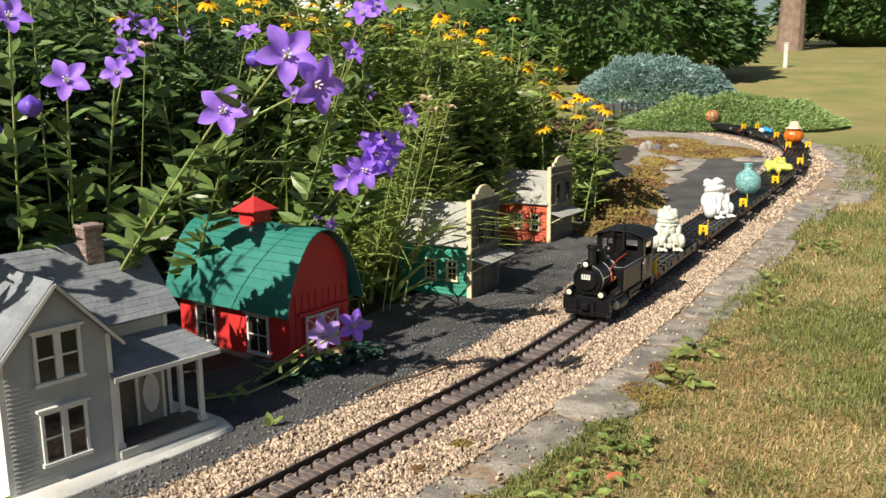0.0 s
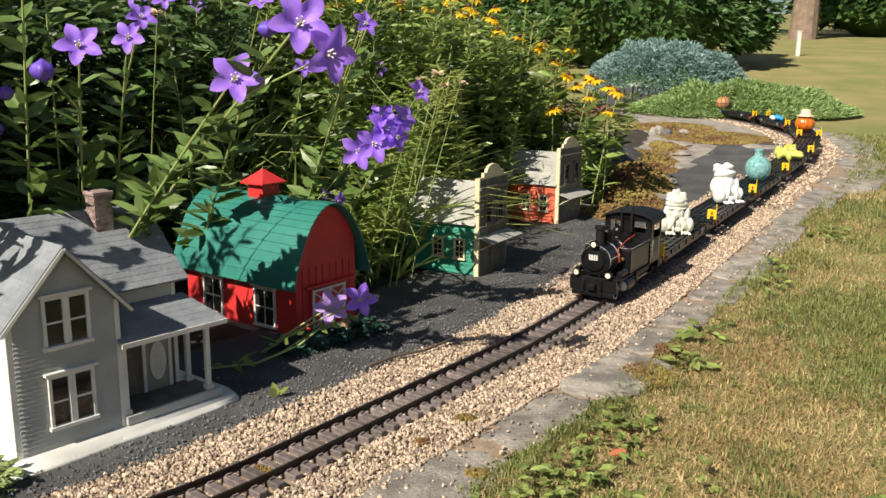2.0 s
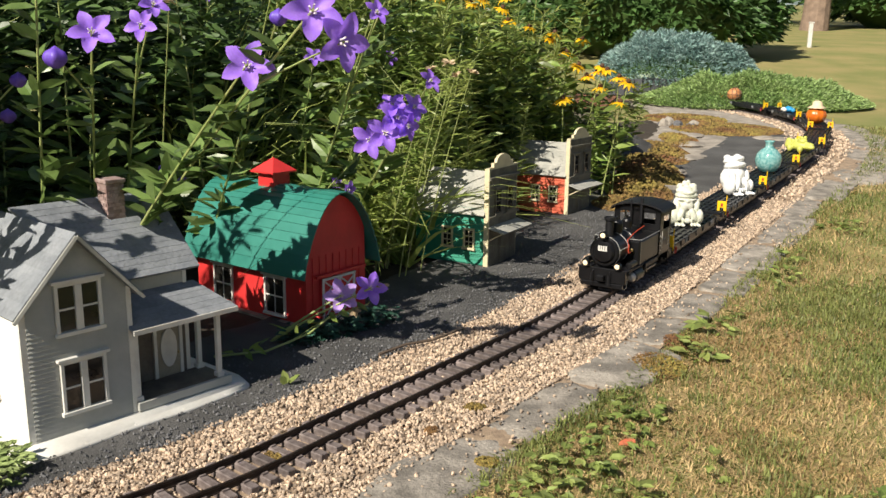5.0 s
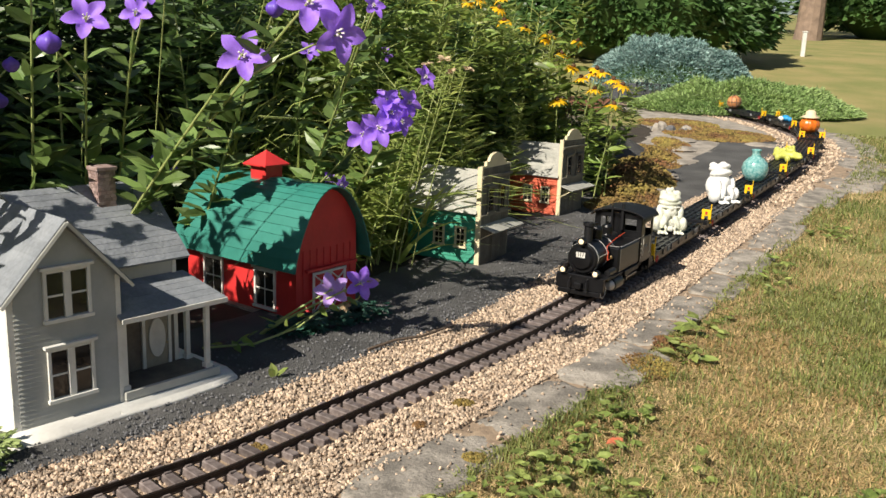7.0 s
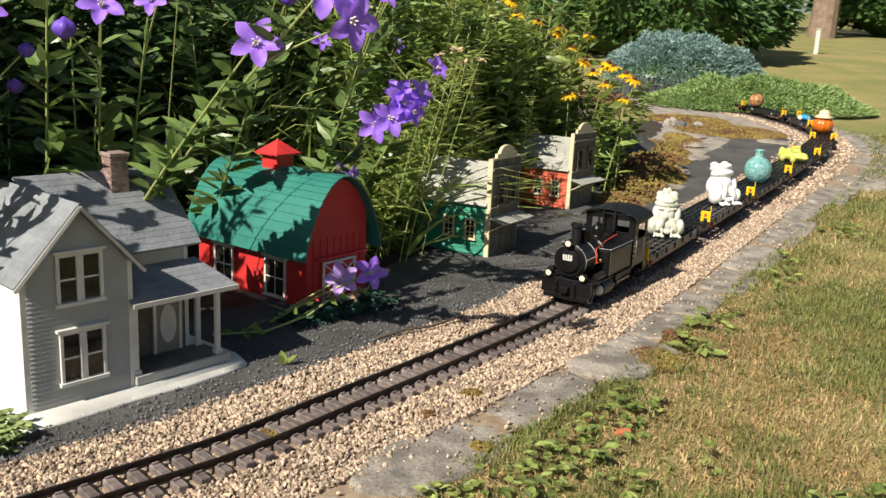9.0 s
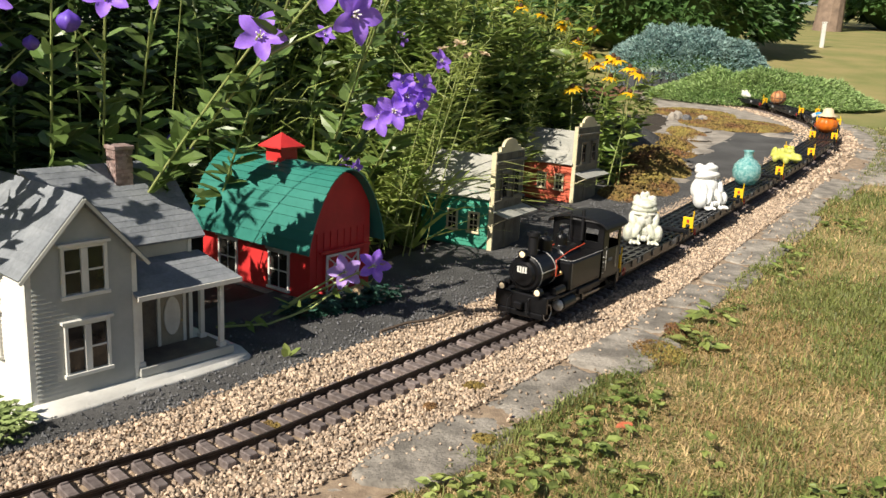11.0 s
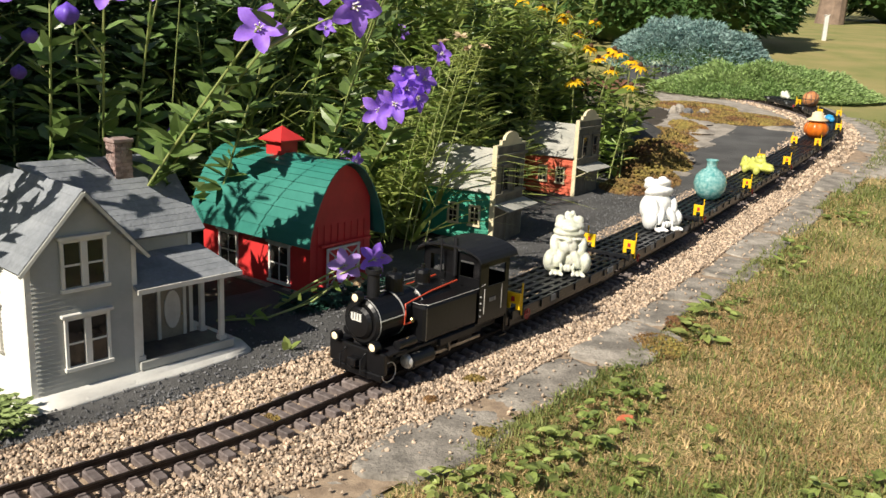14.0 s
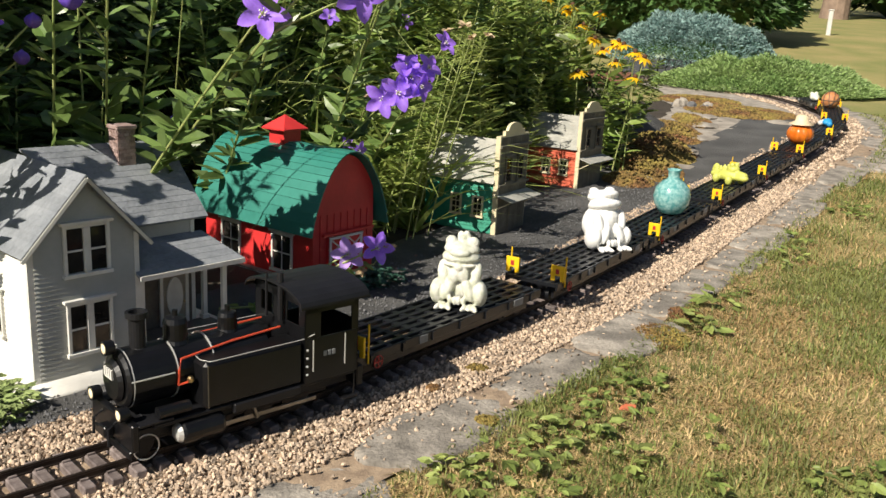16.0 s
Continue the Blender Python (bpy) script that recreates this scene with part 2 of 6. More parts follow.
def ball(bm, c, r, seg=14, ring=9, m=None):
    r = (r, r, r) if isinstance(r, (int, float)) else r
    bmesh.ops.create_uvsphere(bm, u_segments=seg, v_segments=ring, radius=1, matrix=Matrix.Translation(c) @ (m or Matrix()) @ Matrix.Diagonal((*r, 1)))
    return bm


def prism(bm, outline, a, b, axis="y"):
    """Pushes an outline of (across, up) pairs along an axis from a to b."""
    def at(p, t):
        return (p[0], t, p[1]) if axis == "y" else (t, p[0], p[1]) if axis == "x" else (p[0], p[1], t)
    r0, r1 = ([bm.verts.new(at(p, t)) for p in outline] for t in (a, b))
    n = len(outline)
    for k in range(n):
        bm.faces.new((r0[k], r0[(k + 1) % n], r1[(k + 1) % n], r1[k]))
    bm.faces.new(r0[::-1]), bm.faces.new(r1)
    bmesh.ops.recalc_face_normals(bm, faces=bm.faces)
    return bm


ROLL_R = random.Random(3)


class Leaves:
    """Collects many small folded leaves into one mesh."""
    def __init__(self):
        self.v, self.f = [], []

    def add(self, base, way, length, width, fold=0.25, droop=0.2, side=None, coarse=False):
        base, d = np.asarray(base, float), np.asarray(way, float)
        d = d / (np.linalg.norm(d) + 1e-9)
        s = np.cross(d, side if side is not None else (ROLL_R.gauss(0, 0.7), ROLL_R.gauss(0, 0.7) - 0.35, 1.0))
        s = s / (np.linalg.norm(s) + 1e-9)
        up = np.cross(s, d)
        n = len(self.v)
        tip = base + d * length - up * droop * length
        if coarse:
            mid = base + d * length * 0.45 - up * fold * width
            q = base + d * length * 0.40
            self.v += [base, q + s * width / 2, tip, q - s * width / 2, mid]
            self.f += [(n, n + 4, n + 1), (n + 1, n + 4, n + 2), (n, n + 3, n + 4), (n + 3, n + 2, n + 4)]
            return
        m1 = base + d * length * 0.27 - up * (fold * width * 0.8 + droop * length * 0.05)
        m2 = base + d * length * 0.64 - up * (fold * width * 0.7 + droop * length * 0.36)
        e1, e2 = up * fold * width * 0.8, up * fold * width * 0.6
        self.v += [base, m1 + s * width * 0.42 + e1, m1, m1 - s * width * 0.42 + e1, m2 + s * width * 0.40 + e2, m2, m2 - s * width * 0.40 + e2, tip]
        self.f += [(n, n + 2, n + 1), (n, n + 3, n + 2), (n + 1, n + 2, n + 5, n + 4), (n + 2, n + 3, n + 6, n + 5), (n + 4, n + 5, n + 7), (n + 5, n + 6, n + 7)]

    def blade(self, base, way, length, width, bend=0.5):
        base, d = np.asarray(base, float), np.asarray(way, float)
        d = d / np.linalg.norm(d)
        s = np.cross(d, (0.3, 0.2, 1.0))
        s = s / (np.linalg.norm(s) + 1e-9) * width / 2
        out = np.array((d[0], d[1], 0.0))
        out = out / (np.linalg.norm(out) + 1e-6)
        n = len(self.v)
        for k in range(5):
            t = k / 4
            p = base + d * length * t + (out * 0.5 - np.array((0, 0, 0.6))) * bend * length * t * t
            w = s * (1 - t * 0.95)
            self.v += [p + w, p - w]
        self.f += [(n + 2 * k, n + 2 * k + 1, n + 2 * k + 3, n + 2 * k + 2) for k in range(4)]

    def make(self, name, material, parent=None, label=""):
        return raw(name, self.v, self.f, material, parent, label)


R = random.Random(7)


# ---- the lie of the land ----
def gz(x, y):
    """Height of the ground: level by the houses, rising behind."""
    return float(np.interp(y, (-60, 2.0, 2.4, 2.76, 3.25, 3.78, 4.23, 4.8, 6.5, 8, 10, 14, 30, 90), (0, 0, 0.012, 0.024, 0.054, 0.089, 0.118, 0.138, 0.21, 0.38, 0.6, 0.9, 1.9, 5.5)))


TRACK = [(-0.86, 0.26), (-0.60, 0.515), (-0.315, 0.815), (-0.214, 0.926), (-0.105, 1.082), (0.038, 1.288), (0.188, 1.516), (0.405, 1.90), (0.682, 2.394),
         (0.892, 2.759), (1.186, 3.251), (1.475, 3.76), (1.655, 4.20), (1.735, 4.62), (1.715, 5.05), (1.61, 5.45), (1.44, 5.78), (1.20, 6.05), (0.90, 6.25), (0.4, 6.4)]


def spline(points, n=24):
    P = [np.array(p, float) for p in points]
    P = [2 * P[0] - P[1], *P, 2 * P[-1] - P[-2]]
    out = []
    for a, b, c, d in zip(P, P[1:], P[2:], P[3:]):
        for k in range(n):
            t = k / n
            out.append(0.5 * (2 * b + (c - a) * t + (2 * a - 5 * b + 4 * c - d) * t * t + (3 * b - a - 3 * c + d) * t ** 3))
    return np.array(out + [P[-2]])


LINE = spline(TRACK)
ARC = np.r_[0, np.cumsum(np.linalg.norm(np.diff(LINE, axis=0), axis=1))]
BED = 0.008


def rail_at(s, side=0.0, up=0.0):
    """Place, heading (radians) and slope of the line at the arc length s."""
    s = min(max(s, 0.03), ARC[-1] - 0.03)

    def p(q):
        return np.array([np.interp(q, ARC, LINE[:, 0]), np.interp(q, ARC, LINE[:, 1])])
    a, b = p(s - 0.02), p(s + 0.02)
    u = (b - a) / np.linalg.norm(b - a)
    c = p(s) + side * np.array([u[1], -u[0]])
    rise = (gz(*b) - gz(*a)) / 0.04
    return Vector((c[0], c[1], gz(*p(s)) + up)), math.atan2(u[1], u[0]), rise


def rail_many(s, side):
    """Places along the line for arrays of arc length and offset."""
    s = np.clip(s, 0.03, ARC[-1] - 0.03)
    a = np.stack([np.interp(s - 0.02, ARC, LINE[:, k]) for k in (0, 1)], 1)
    b = np.stack([np.interp(s + 0.02, ARC, LINE[:, k]) for k in (0, 1)], 1)
    u = (b - a) / np.linalg.norm(b - a, axis=1)[:, None]
    c = np.stack([np.interp(s, ARC, LINE[:, k]) for k in (0, 1)], 1) + side[:, None] * np.stack([u[:, 1], -u[:, 0]], 1)
    return c, np.array([gz(0, y) for y in c[:, 1]])


# ---- ground, beds and kerb ----
def sheet(name, xs, ys, material, label, category, lift=0.0, rough=0.0, keep=None):
    v, f, ids = [], [], {}
    for i, x in enumerate(xs):
        for j, y in enumerate(ys):
            ids[i, j] = len(v)
            v.append((x, y, gz(x, y) + lift + rough * noise.noise((x * 9, y * 9, 0.3))))
    for i in range(len(xs) - 1):
        for j in range(len(ys) - 1):
            if keep is None or keep((xs[i] + xs[i + 1]) / 2, (ys[j] + ys[j + 1]) / 2):
                f.append((ids[i, j], ids[i + 1, j], ids[i + 1, j + 1], ids[i, j + 1]))
    ob = raw(name, v, f, material, smooth=True)
    return tagged(ob, label, category, kind="structure")


def ribbon(name, s0, s1, left, right, lift, material, label, category, step=0.012, across=10, wobble=0.0, edge=0.0, skirt=0.0):
    """A strip along the line; left and right are offsets (negative is towards the houses) given at arc lengths."""
    n = int((s1 - s0) / step) + 1
    v, f = [], []
    w = across + 1
    for i in range(n):
        s = s0 + (s1 - s0) * i / (n - 1)
        a = np.interp(s, *zip(*left)) + edge * (noise.noise((s * 14, 0.2, 3)) + 0.5 * noise.noise((s * 60, 0.2, 3)))
        b = np.interp(s, *zip(*right)) + edge * (noise.noise((s * 14, 5.2, 1)) + 0.5 * noise.noise((s * 60, 5.2, 1)))
        for k in range(w):
            side = a + (b - a) * k / across
            p, _, _ = rail_at(s, side)
            z = gz(p.x, p.y) + lift + wobble * noise.noise((p.x * 30, p.y * 30, 0))
            if k in (0, across):
                z -= skirt
            v.append((p.x, p.y, z))
    for i in range(n - 1):
        for k in range(across):
            a = i * w + k
            f.append((a, a + 1, a + w + 1, a + w))
    ob = raw(name, v, f, material, smooth=True)
    return tagged(ob, label, category, kind="structure")


def rows(a, b, n):
    return [a + (b - a) * k / n for k in range(n + 1)]


def finer(a, b, n, power):
    return [a + (b - a) * (k / n) ** power for k in range(n + 1)]


sheet("ground", [-60, -30, -15, -8, -5, -3] + rows(-2, 4, 60) + [5, 7, 10, 15, 25, 45, 80], [-20, -8, -4, -2, -1] + rows(-0.5, 7, 80) + [7.5, 8, 9, 10, 12, 14, 18, 25, 30, 45, 70, 90], "lawn",
      "dry summer lawn of green and straw-coloured grass", "lawn", rough=0.006)
ribbon("flower_bed", 0.3, 7.6, [(0, -1.6), (4.5, -1.7), (5.6, -0.55), (9, -0.35)], [(0, -0.1), (9, -0.02)], 0.0045, "soil", "dark bare soil of the flower bed", "soil", 0.05, 14, 0.006)
ribbon("felt_path", 0.2, 4.7, [(0, -0.45), (2, -0.46), (2.9, -0.50), (3.2, -0.42), (4.7, -0.40)], [(0, -0.122), (1.0, -0.128), (1.6, -0.125), (2.3, -0.155), (3.1, -0.14), (4.7, -0.06)], 0.010, "felt",
       "dark grey gritty roofing felt laid as a road", "path", 0.012, 16, 0.0015, 0.007, 0.008)
ribbon("paving", 3.3, 6.6, [(0, -0.60), (4.5, -0.72), (5.4, -0.75), (6.6, -0.40)], [(0, -0.38), (4.6, -0.36), (4.9, -0.10), (9, -0.10)], 0.0078, "pale_stone", "pale worn concrete paving inside the curve", "paving", 0.02, 10, 0.006, 0.02)
ribbon("gravel_bed", 0.0, 8.3, [(0, -0.17), (1.2, -0.15), (2.3, -0.18), (4, -0.16), (9, -0.12)], [(0, 0.205), (9, 0.20)], 0.006, "gravel", "coarse tan gravel ballast under the track", "gravel", 0.02, 10, 0.003)


def pebbles(name, count, s0, s1, power, low, high):
    phi = (1 + 5 ** 0.5) / 2
    base = np.array([(-1, phi, 0), (1, phi, 0), (-1, -phi, 0), (1, -phi, 0), (0, -1, phi), (0, 1, phi), (0, -1, -phi), (0, 1, -phi), (phi, 0, -1), (phi, 0, 1), (-phi, 0, -1), (-phi, 0, 1)]) / 1.9
    tri = [(0, 11, 5), (0, 5, 1), (0, 1, 7), (0, 7, 10), (0, 10, 11), (1, 5, 9), (5, 11, 4), (11, 10, 2), (10, 7, 6), (7, 1, 8), (3, 9, 4), (3, 4, 2), (3, 2, 6), (3, 6, 8), (3, 8, 9), (4, 9, 5), (2, 4, 11), (6, 2, 10), (8, 6, 7), (9, 8, 1)]
    rng = np.random.default_rng(5)
    V, F = [], []
    tri = np.array(tri)
    arc = s0 + (s1 - s0) * rng.random(count) ** power
    side = rng.uniform(-0.18, 0.139, count)
    spill = rng.random(count) < 0.014
    side = np.where(spill, 0.13 + 0.09 * rng.random(count) ** 2.2, side)
    edge = np.interp(arc, (0, 1.0, 1.6, 2.3, 3.1, 4.7), (-0.128, -0.134, -0.131, -0.163, -0.15, -0.13)) - 0.014 * rng.random(count) ** 3
    ok = (side > edge) & ((np.abs(side) > 0.046) | (rng.random(count) < 0.3))
    place, ground = rail_many(arc[ok], side[ok])
    low_bed = np.where(np.abs(side[ok]) < 0.046, -0.003, 0.0) + np.where(side[ok] > 0.137, 0.003, 0.0)
    for k in range(len(place)):
        r = rng.uniform(low, high) * (0.7 + 0.6 * rng.random())
        q = Euler(rng.uniform(0, 6.3, 3)).to_matrix()
        w = (base + rng.normal(0, 0.14, base.shape)) * r * np.array([1.0, rng.uniform(0.65, 1), rng.uniform(0.5, 0.8)])
        w = w @ np.array(q) + (place[k, 0], place[k, 1], ground[k] + BED + low_bed[k] + r * rng.uniform(-0.2, 0.4))
        F.append(tri + 12 * len(V))
        V.append(w)
    ob = raw(name, np.concatenate(V).tolist(), np.concatenate(F).tolist(), "pebble")
    return tagged(ob, "loose tan and pinkish gravel stones of the ballast", "gravel", kind="stuff")


pebbles("ballast_stones", 62000, 0.25, 3.2, 1.35, 0.0017, 0.0035)
pebbles("ballast_stones", 5000, 3.2, 6.4, 1.0, 0.0050, 0.0075)


def kerb():
    """A row of irregular, worn flat edging stones outside the ballast."""
    root = thing("stone_edging", Matrix(), "weathered grey edging stones laid flat between gravel and lawn", "edging", kind="structure")
    s = 0.35
    while s < 6.2:
        length = R.uniform(0.15, 0.27) * (1.0 if s < 2.2 else 1.9)
        inner, outer = 0.128 + R.uniform(-0.010, 0.018), 0.232 + R.uniform(-0.028, 0.026)
        if s > 3.6:
            outer += 0.10
        half, mid_side, wide = length / 2 - 0.004, (inner + outer) / 2, (outer - inner) / 2
        skew, seed = R.uniform(-0.25, 0.25), R.uniform(0, 90)
        lift, tilt = R.uniform(0.006, 0.011), (R.uniform(-0.02, 0.02), R.uniform(-0.02, 0.02))
        power = R.uniform(3.0, 5.0)
        n, shells = 36, ((1.02, -0.02), (1.0, -0.004), (0.975, -0.001), (0.92, 0.0), (0.76, 0.0008), (0.55, 0.001), (0.32, 0.0012), (0.12, 0.001))
        c, _, _ = rail_at(s + length / 2, mid_side)
        bm, loops = bmesh.new(), []
        for scale, drop in shells:
            ring = []
            for k in range(n):
                a = k * math.tau / n
                ca, sa = math.cos(a), math.sin(a)
                r = (abs(ca) ** power + abs(sa) ** power) ** (-1 / power)
                r *= 1 + 0.16 * noise.noise((ca * 1.6 + seed, sa * 1.3, 0)) + 0.06 * noise.noise((ca * 5 + seed, sa * 5, 4))
                u, w = ca * r * half * scale, sa * r * wide * scale
                q, _, _ = rail_at(s + length / 2 + u + skew * w, mid_side + w)
                rough = 0.0030 * noise.noise((q.x * 40, q.y * 40, seed)) + 0.0014 * noise.noise((q.x * 110, q.y * 150, seed)) if drop > -0.01 else 0
                ring.append(bm.verts.new((q.x, q.y, gz(q.x, q.y) + (lift if drop > -0.01 else 0) + drop + rough + tilt[0] * (q.x - c.x) + tilt[1] * (q.y - c.y))))
            loops.append(ring)
        for a, b in zip(loops, loops[1:]):
            for q in range(n):
                bm.faces.new((a[q], a[(q + 1) % n], b[(q + 1) % n], b[q]))
        bm.faces.new(loops[-1])
        bmesh.ops.recalc_face_normals(bm, faces=bm.faces)
        part("stone", bm, "stone", root, smooth=True)
        s += length


kerb()


# ---- the track ----
def track():
    root = thing("railway_track", Matrix(), "narrow-gauge garden railway track with dark rails on brown sleepers", "railway track", kind="structure")
    for side in (-0.0237, 0.0237):
        prof = [(-0.0022, 0.0095), (-0.0022, 0.0110), (-0.0007, 0.0118), (-0.0007, 0.0158), (-0.0016, 0.0166), (-0.0016, 0.0186), (0.0016, 0.0186), (0.0016, 0.0166), (0.0007, 0.0158), (0.0007, 0.0118), (0.0022, 0.0110), (0.0022, 0.0095)]
        v, f = [], []
        n = 420
        for i in range(n):
            s = 8.4 * i / (n - 1)
            for a, z in prof:
                v.append(rail_at(s, side + a, z + BED - 0.004)[0])
        w = len(prof)
        for i in range(n - 1):
            for k in range(w):
                f.append((i * w + k, i * w + (k + 1) % w, (i + 1) * w + (k + 1) % w, (i + 1) * w + k))
        raw("rail", v, f, "rail", root, "dark tarnished metal rail")
    bm = boxes(((-0.0062, -0.044, 0.0), (0.0062, 0.044, 0.0115)), bevel=0.0012)
    for side in (-0.0237, 0.0237):
        for e in (-0.0045, 0.0045):
            box(bm, (-0.004, side + e - 0.0015, 0.0112), (0.004, side + e + 0.0015, 0.0135))
    me = bpy.data.meshes.new("sleeper")
    bm.to_mesh(me)
    bm.free()
    me.materials.append(M["sleeper"])
    for k in range(300):
        s = 0.1 + 0.0262 * k
        p, h, rise = rail_at(s, 0, BED - 0.0045)
        shared("sleeper", me, root, Matrix.Translation(p) @ Euler((0, -math.atan(rise) + R.uniform(-0.01, 0.01), h + R.uniform(-0.02, 0.02))).to_matrix().to_4x4())


track()


# ---- the train ----
TRAIN, WHEELS = [], []
Z = 0.0228  # height of the rail's top over the ground


def wheel_set(parent, x, radius, name="wheel", spokes=True, inside=0.0225, material="loco_matt"):
    for side in (-1, 1):
        m = pose(0, 0, 0, 90, 0, 0)
        bm = bmesh.new()
        lathe(bm, [(radius * 0.82, -0.003), (radius, -0.003), (radius, 0.003), (radius * 1.12, 0.003), (radius * 1.12, 0.0045), (radius * 0.82, 0.0045)] if side > 0 else [(radius * 0.82, -0.0045), (radius * 1.12, -0.0045), (radius * 1.12, -0.003), (radius, -0.003), (radius, 0.003), (radius * 0.82, 0.003)], m, 18)
        place = Vector((x, -side * inside, radius))
        rim = part(name, bm, material, parent, at=Matrix.Translation(place))
        bm = bmesh.new()
        for k in range(6):
            box(bm, (-0.0014, -0.0015, 0), (0.0014, 0.0015, radius * 0.86), 0, pose(0, 0, 0, 0, 60 * k, 0))
        lathe(bm, [(radius * 0.25, -0.003), (radius * 0.25, 0.003)], m, 10)
        part("spokes", bm, "red" if name == "wheel" and material == "car_black" else material, rim)
        WHEELS.append((rim, place, radius))


def locomotive():
    root = thing("steam_locomotive", pose(0, 0, 0), "black narrow-gauge tank locomotive with red pipes and three lamps", "model locomotive")
    part("frame", boxes(((-0.225, -0.034, 0.020), (0.045, 0.034, 0.032)), ((-0.225, -0.050, 0.036), (0.030, 0.050, 0.041)), ((-0.20, -0.026, 0.012), (0.03, 0.026, 0.022)), bevel=0.001), "loco_matt", root)
    part("buffer_beam", boxes(((0.045, -0.050, 0.016), (0.053, 0.050, 0.046)), ((0.053, -0.008, 0.020), (0.064, 0.008, 0.032)), ((0.05, -0.045, 0.006), (0.054, 0.045, 0.016)), bevel=0.0015), "loco", root)
    part("rear_beam", boxes(((-0.238, -0.05, 0.018), (-0.228, 0.05, 0.044)), bevel=0.0015), "loco", root)
    bm = bmesh.new()
    lathe(bm, [(0.0, 0.0), (0.028, 0.0), (0.0315, 0.003), (0.0315, 0.052), (0.030, 0.054), (0.030, 0.165), (0.0, 0.165)], Matrix.Translation((0.046, 0, 0.078)) @ pose(0, 0, 0, 0, -90, 0), 28)
    part("boiler", bm, "loco", root, smooth=False)
    bm = bmesh.new()
    for x in (-0.008, -0.05, 0.040):
        lathe(bm, [(0.0322, -0.0005), (0.0322, 0.0005)], Matrix.Translation((x, 0, 0.078)) @ pose(0, 0, 0, 0, 90, 0), 28)
    part("boiler_band", bm, "steel", root, "thin bright boiler band")
    bm = bmesh.new()
    lathe(bm, [(0.0, 0), (0.021, 0.0), (0.023, 0.002), (0.019, 0.006), (0.0, 0.0075)], Matrix.Translation((0.046, 0, 0.078)) @ pose(0, 0, 0, 0, 90, 0), 24)
    part("smokebox_door", bm, "loco", root)
    bars = boxes(*[((0.0525, y - 0.0016, 0.083), (0.0545, y + 0.0016, 0.092)) for y in (-0.008, -0.003, 0.002, 0.007)], ((0.0525, -0.009, 0.0815), (0.0542, 0.009, 0.083)))
    part("number_plate", bars, "white", root, "small white front plate")
    bm = bmesh.new()
    lathe(bm, [(0.0075, 0.0), (0.012, 0.0), (0.0085, 0.004), (0.0085, 0.034), (0.0115, 0.036), (0.0115, 0.042), (0.0085, 0.042), (0.007, 0.03)], Matrix.Translation((0.022, 0, 0.105)), 18)
    part("chimney", bm, "loco_matt", root)
    for x, r, h in ((-0.020, 0.013, 0.030), (-0.082, 0.011, 0.024)):
        bm = bmesh.new()
        lathe(bm, [(r * 1.15, 0), (r, 0.004), (r, h * 0.75), (r * 0.85, h * 0.93), (r * 0.3, h), (0.003, h), (0.003, h + 0.006), (0, h + 0.006)], Matrix.Translation((x, 0, 0.105)), 18)
        part("dome", bm, "loco", root)
    for side in (-1, 1):
        bm = bmesh.new()
        box(bm, (-0.1495, side * 0.034 - 0.0175, 0.041), (-0.026, side * 0.034 + 0.0175, 0.094), 0.004)
        part("side_tank", bm, "loco", root)
        bm = bmesh.new()
        tube(bm, [(-0.040, side * 0.022, 0.0955), (-0.029, side * 0.026, 0.0955), (-0.027, side * 0.040, 0.0955), (-0.033, side * 0.0515, 0.0955), (-0.150, side * 0.0515, 0.0955), (-0.162, side * 0.0545, 0.100)], 0.0006, 5)
        part("tank_rail", bm, "steel", root)
        bm = bmesh.new()
        tube(bm, [(-0.006, side * 0.033, 0.070), (-0.007, side * 0.0335, 0.086), (-0.012, side * 0.028, 0.096), (-0.075, side * 0.022, 0.101), (-0.138, side * 0.020, 0.104)], 0.0013, 6)
        tube(bm, [(-0.006, side * 0.033, 0.070), (-0.016, side * 0.036, 0.072)], 0.0013, 6)
        part("red_pipe", bm, "red_pipe", root, "red painted copper pipe")
        bm = bmesh.new()
        lathe(bm, [(0.0, 0), (0.0035, 0), (0.0035, 0.004), (0.002, 0.006), (0, 0.006)], Matrix.Translation((-0.018, side * 0.036, 0.072)), 10)
        part("valve", bm, "brass", root)
        bm = bmesh.new()
        tube(bm, [(-0.002, side * 0.034, 0.085), (0.044, side * 0.034, 0.085)], 0.0009, 5)
        part("handrail", bm, "steel", root)
        bm = bmesh.new()
        lathe(bm, [(0, 0), (0.012, 0), (0.0135, 0.003), (0.0135, 0.045), (0.012, 0.048), (0, 0.048)], Matrix.Translation((0.0, side * 0.044, 0.022)) @ pose(0, 0, 0, 0, -90, 0), 18)
        cyl = part("cylinder", bm, "loco", root)
        bm = bmesh.new()
        lathe(bm, [(0, 0.006), (0.004, 0.006), (0.0085, 0.004), (0.011, 0.0), (0, 0.0)][::-1], Matrix.Translation((0.0, side * 0.044, 0.022)) @ pose(0, 0, 0, 0, 90, 0), 18)
        part("cylinder_cover", bm, "steel", cyl, "bright polished cylinder cover")
        bm = boxes(((-0.175, side * 0.040 - 0.0015, 0.012), (-0.045, side * 0.040 + 0.0015, 0.017)), ((-0.12, side * 0.043 - 0.001, 0.015), (-0.045, side * 0.043 + 0.001, 0.019)), bevel=0.0006)
        tube(bm, [(-0.085, side * 0.046, 0.038), (-0.092, side * 0.046, 0.014)], 0.0022, 6)
        tube(bm, [(-0.062, side * 0.046, 0.028), (-0.125, side * 0.046, 0.030)], 0.0012, 6)
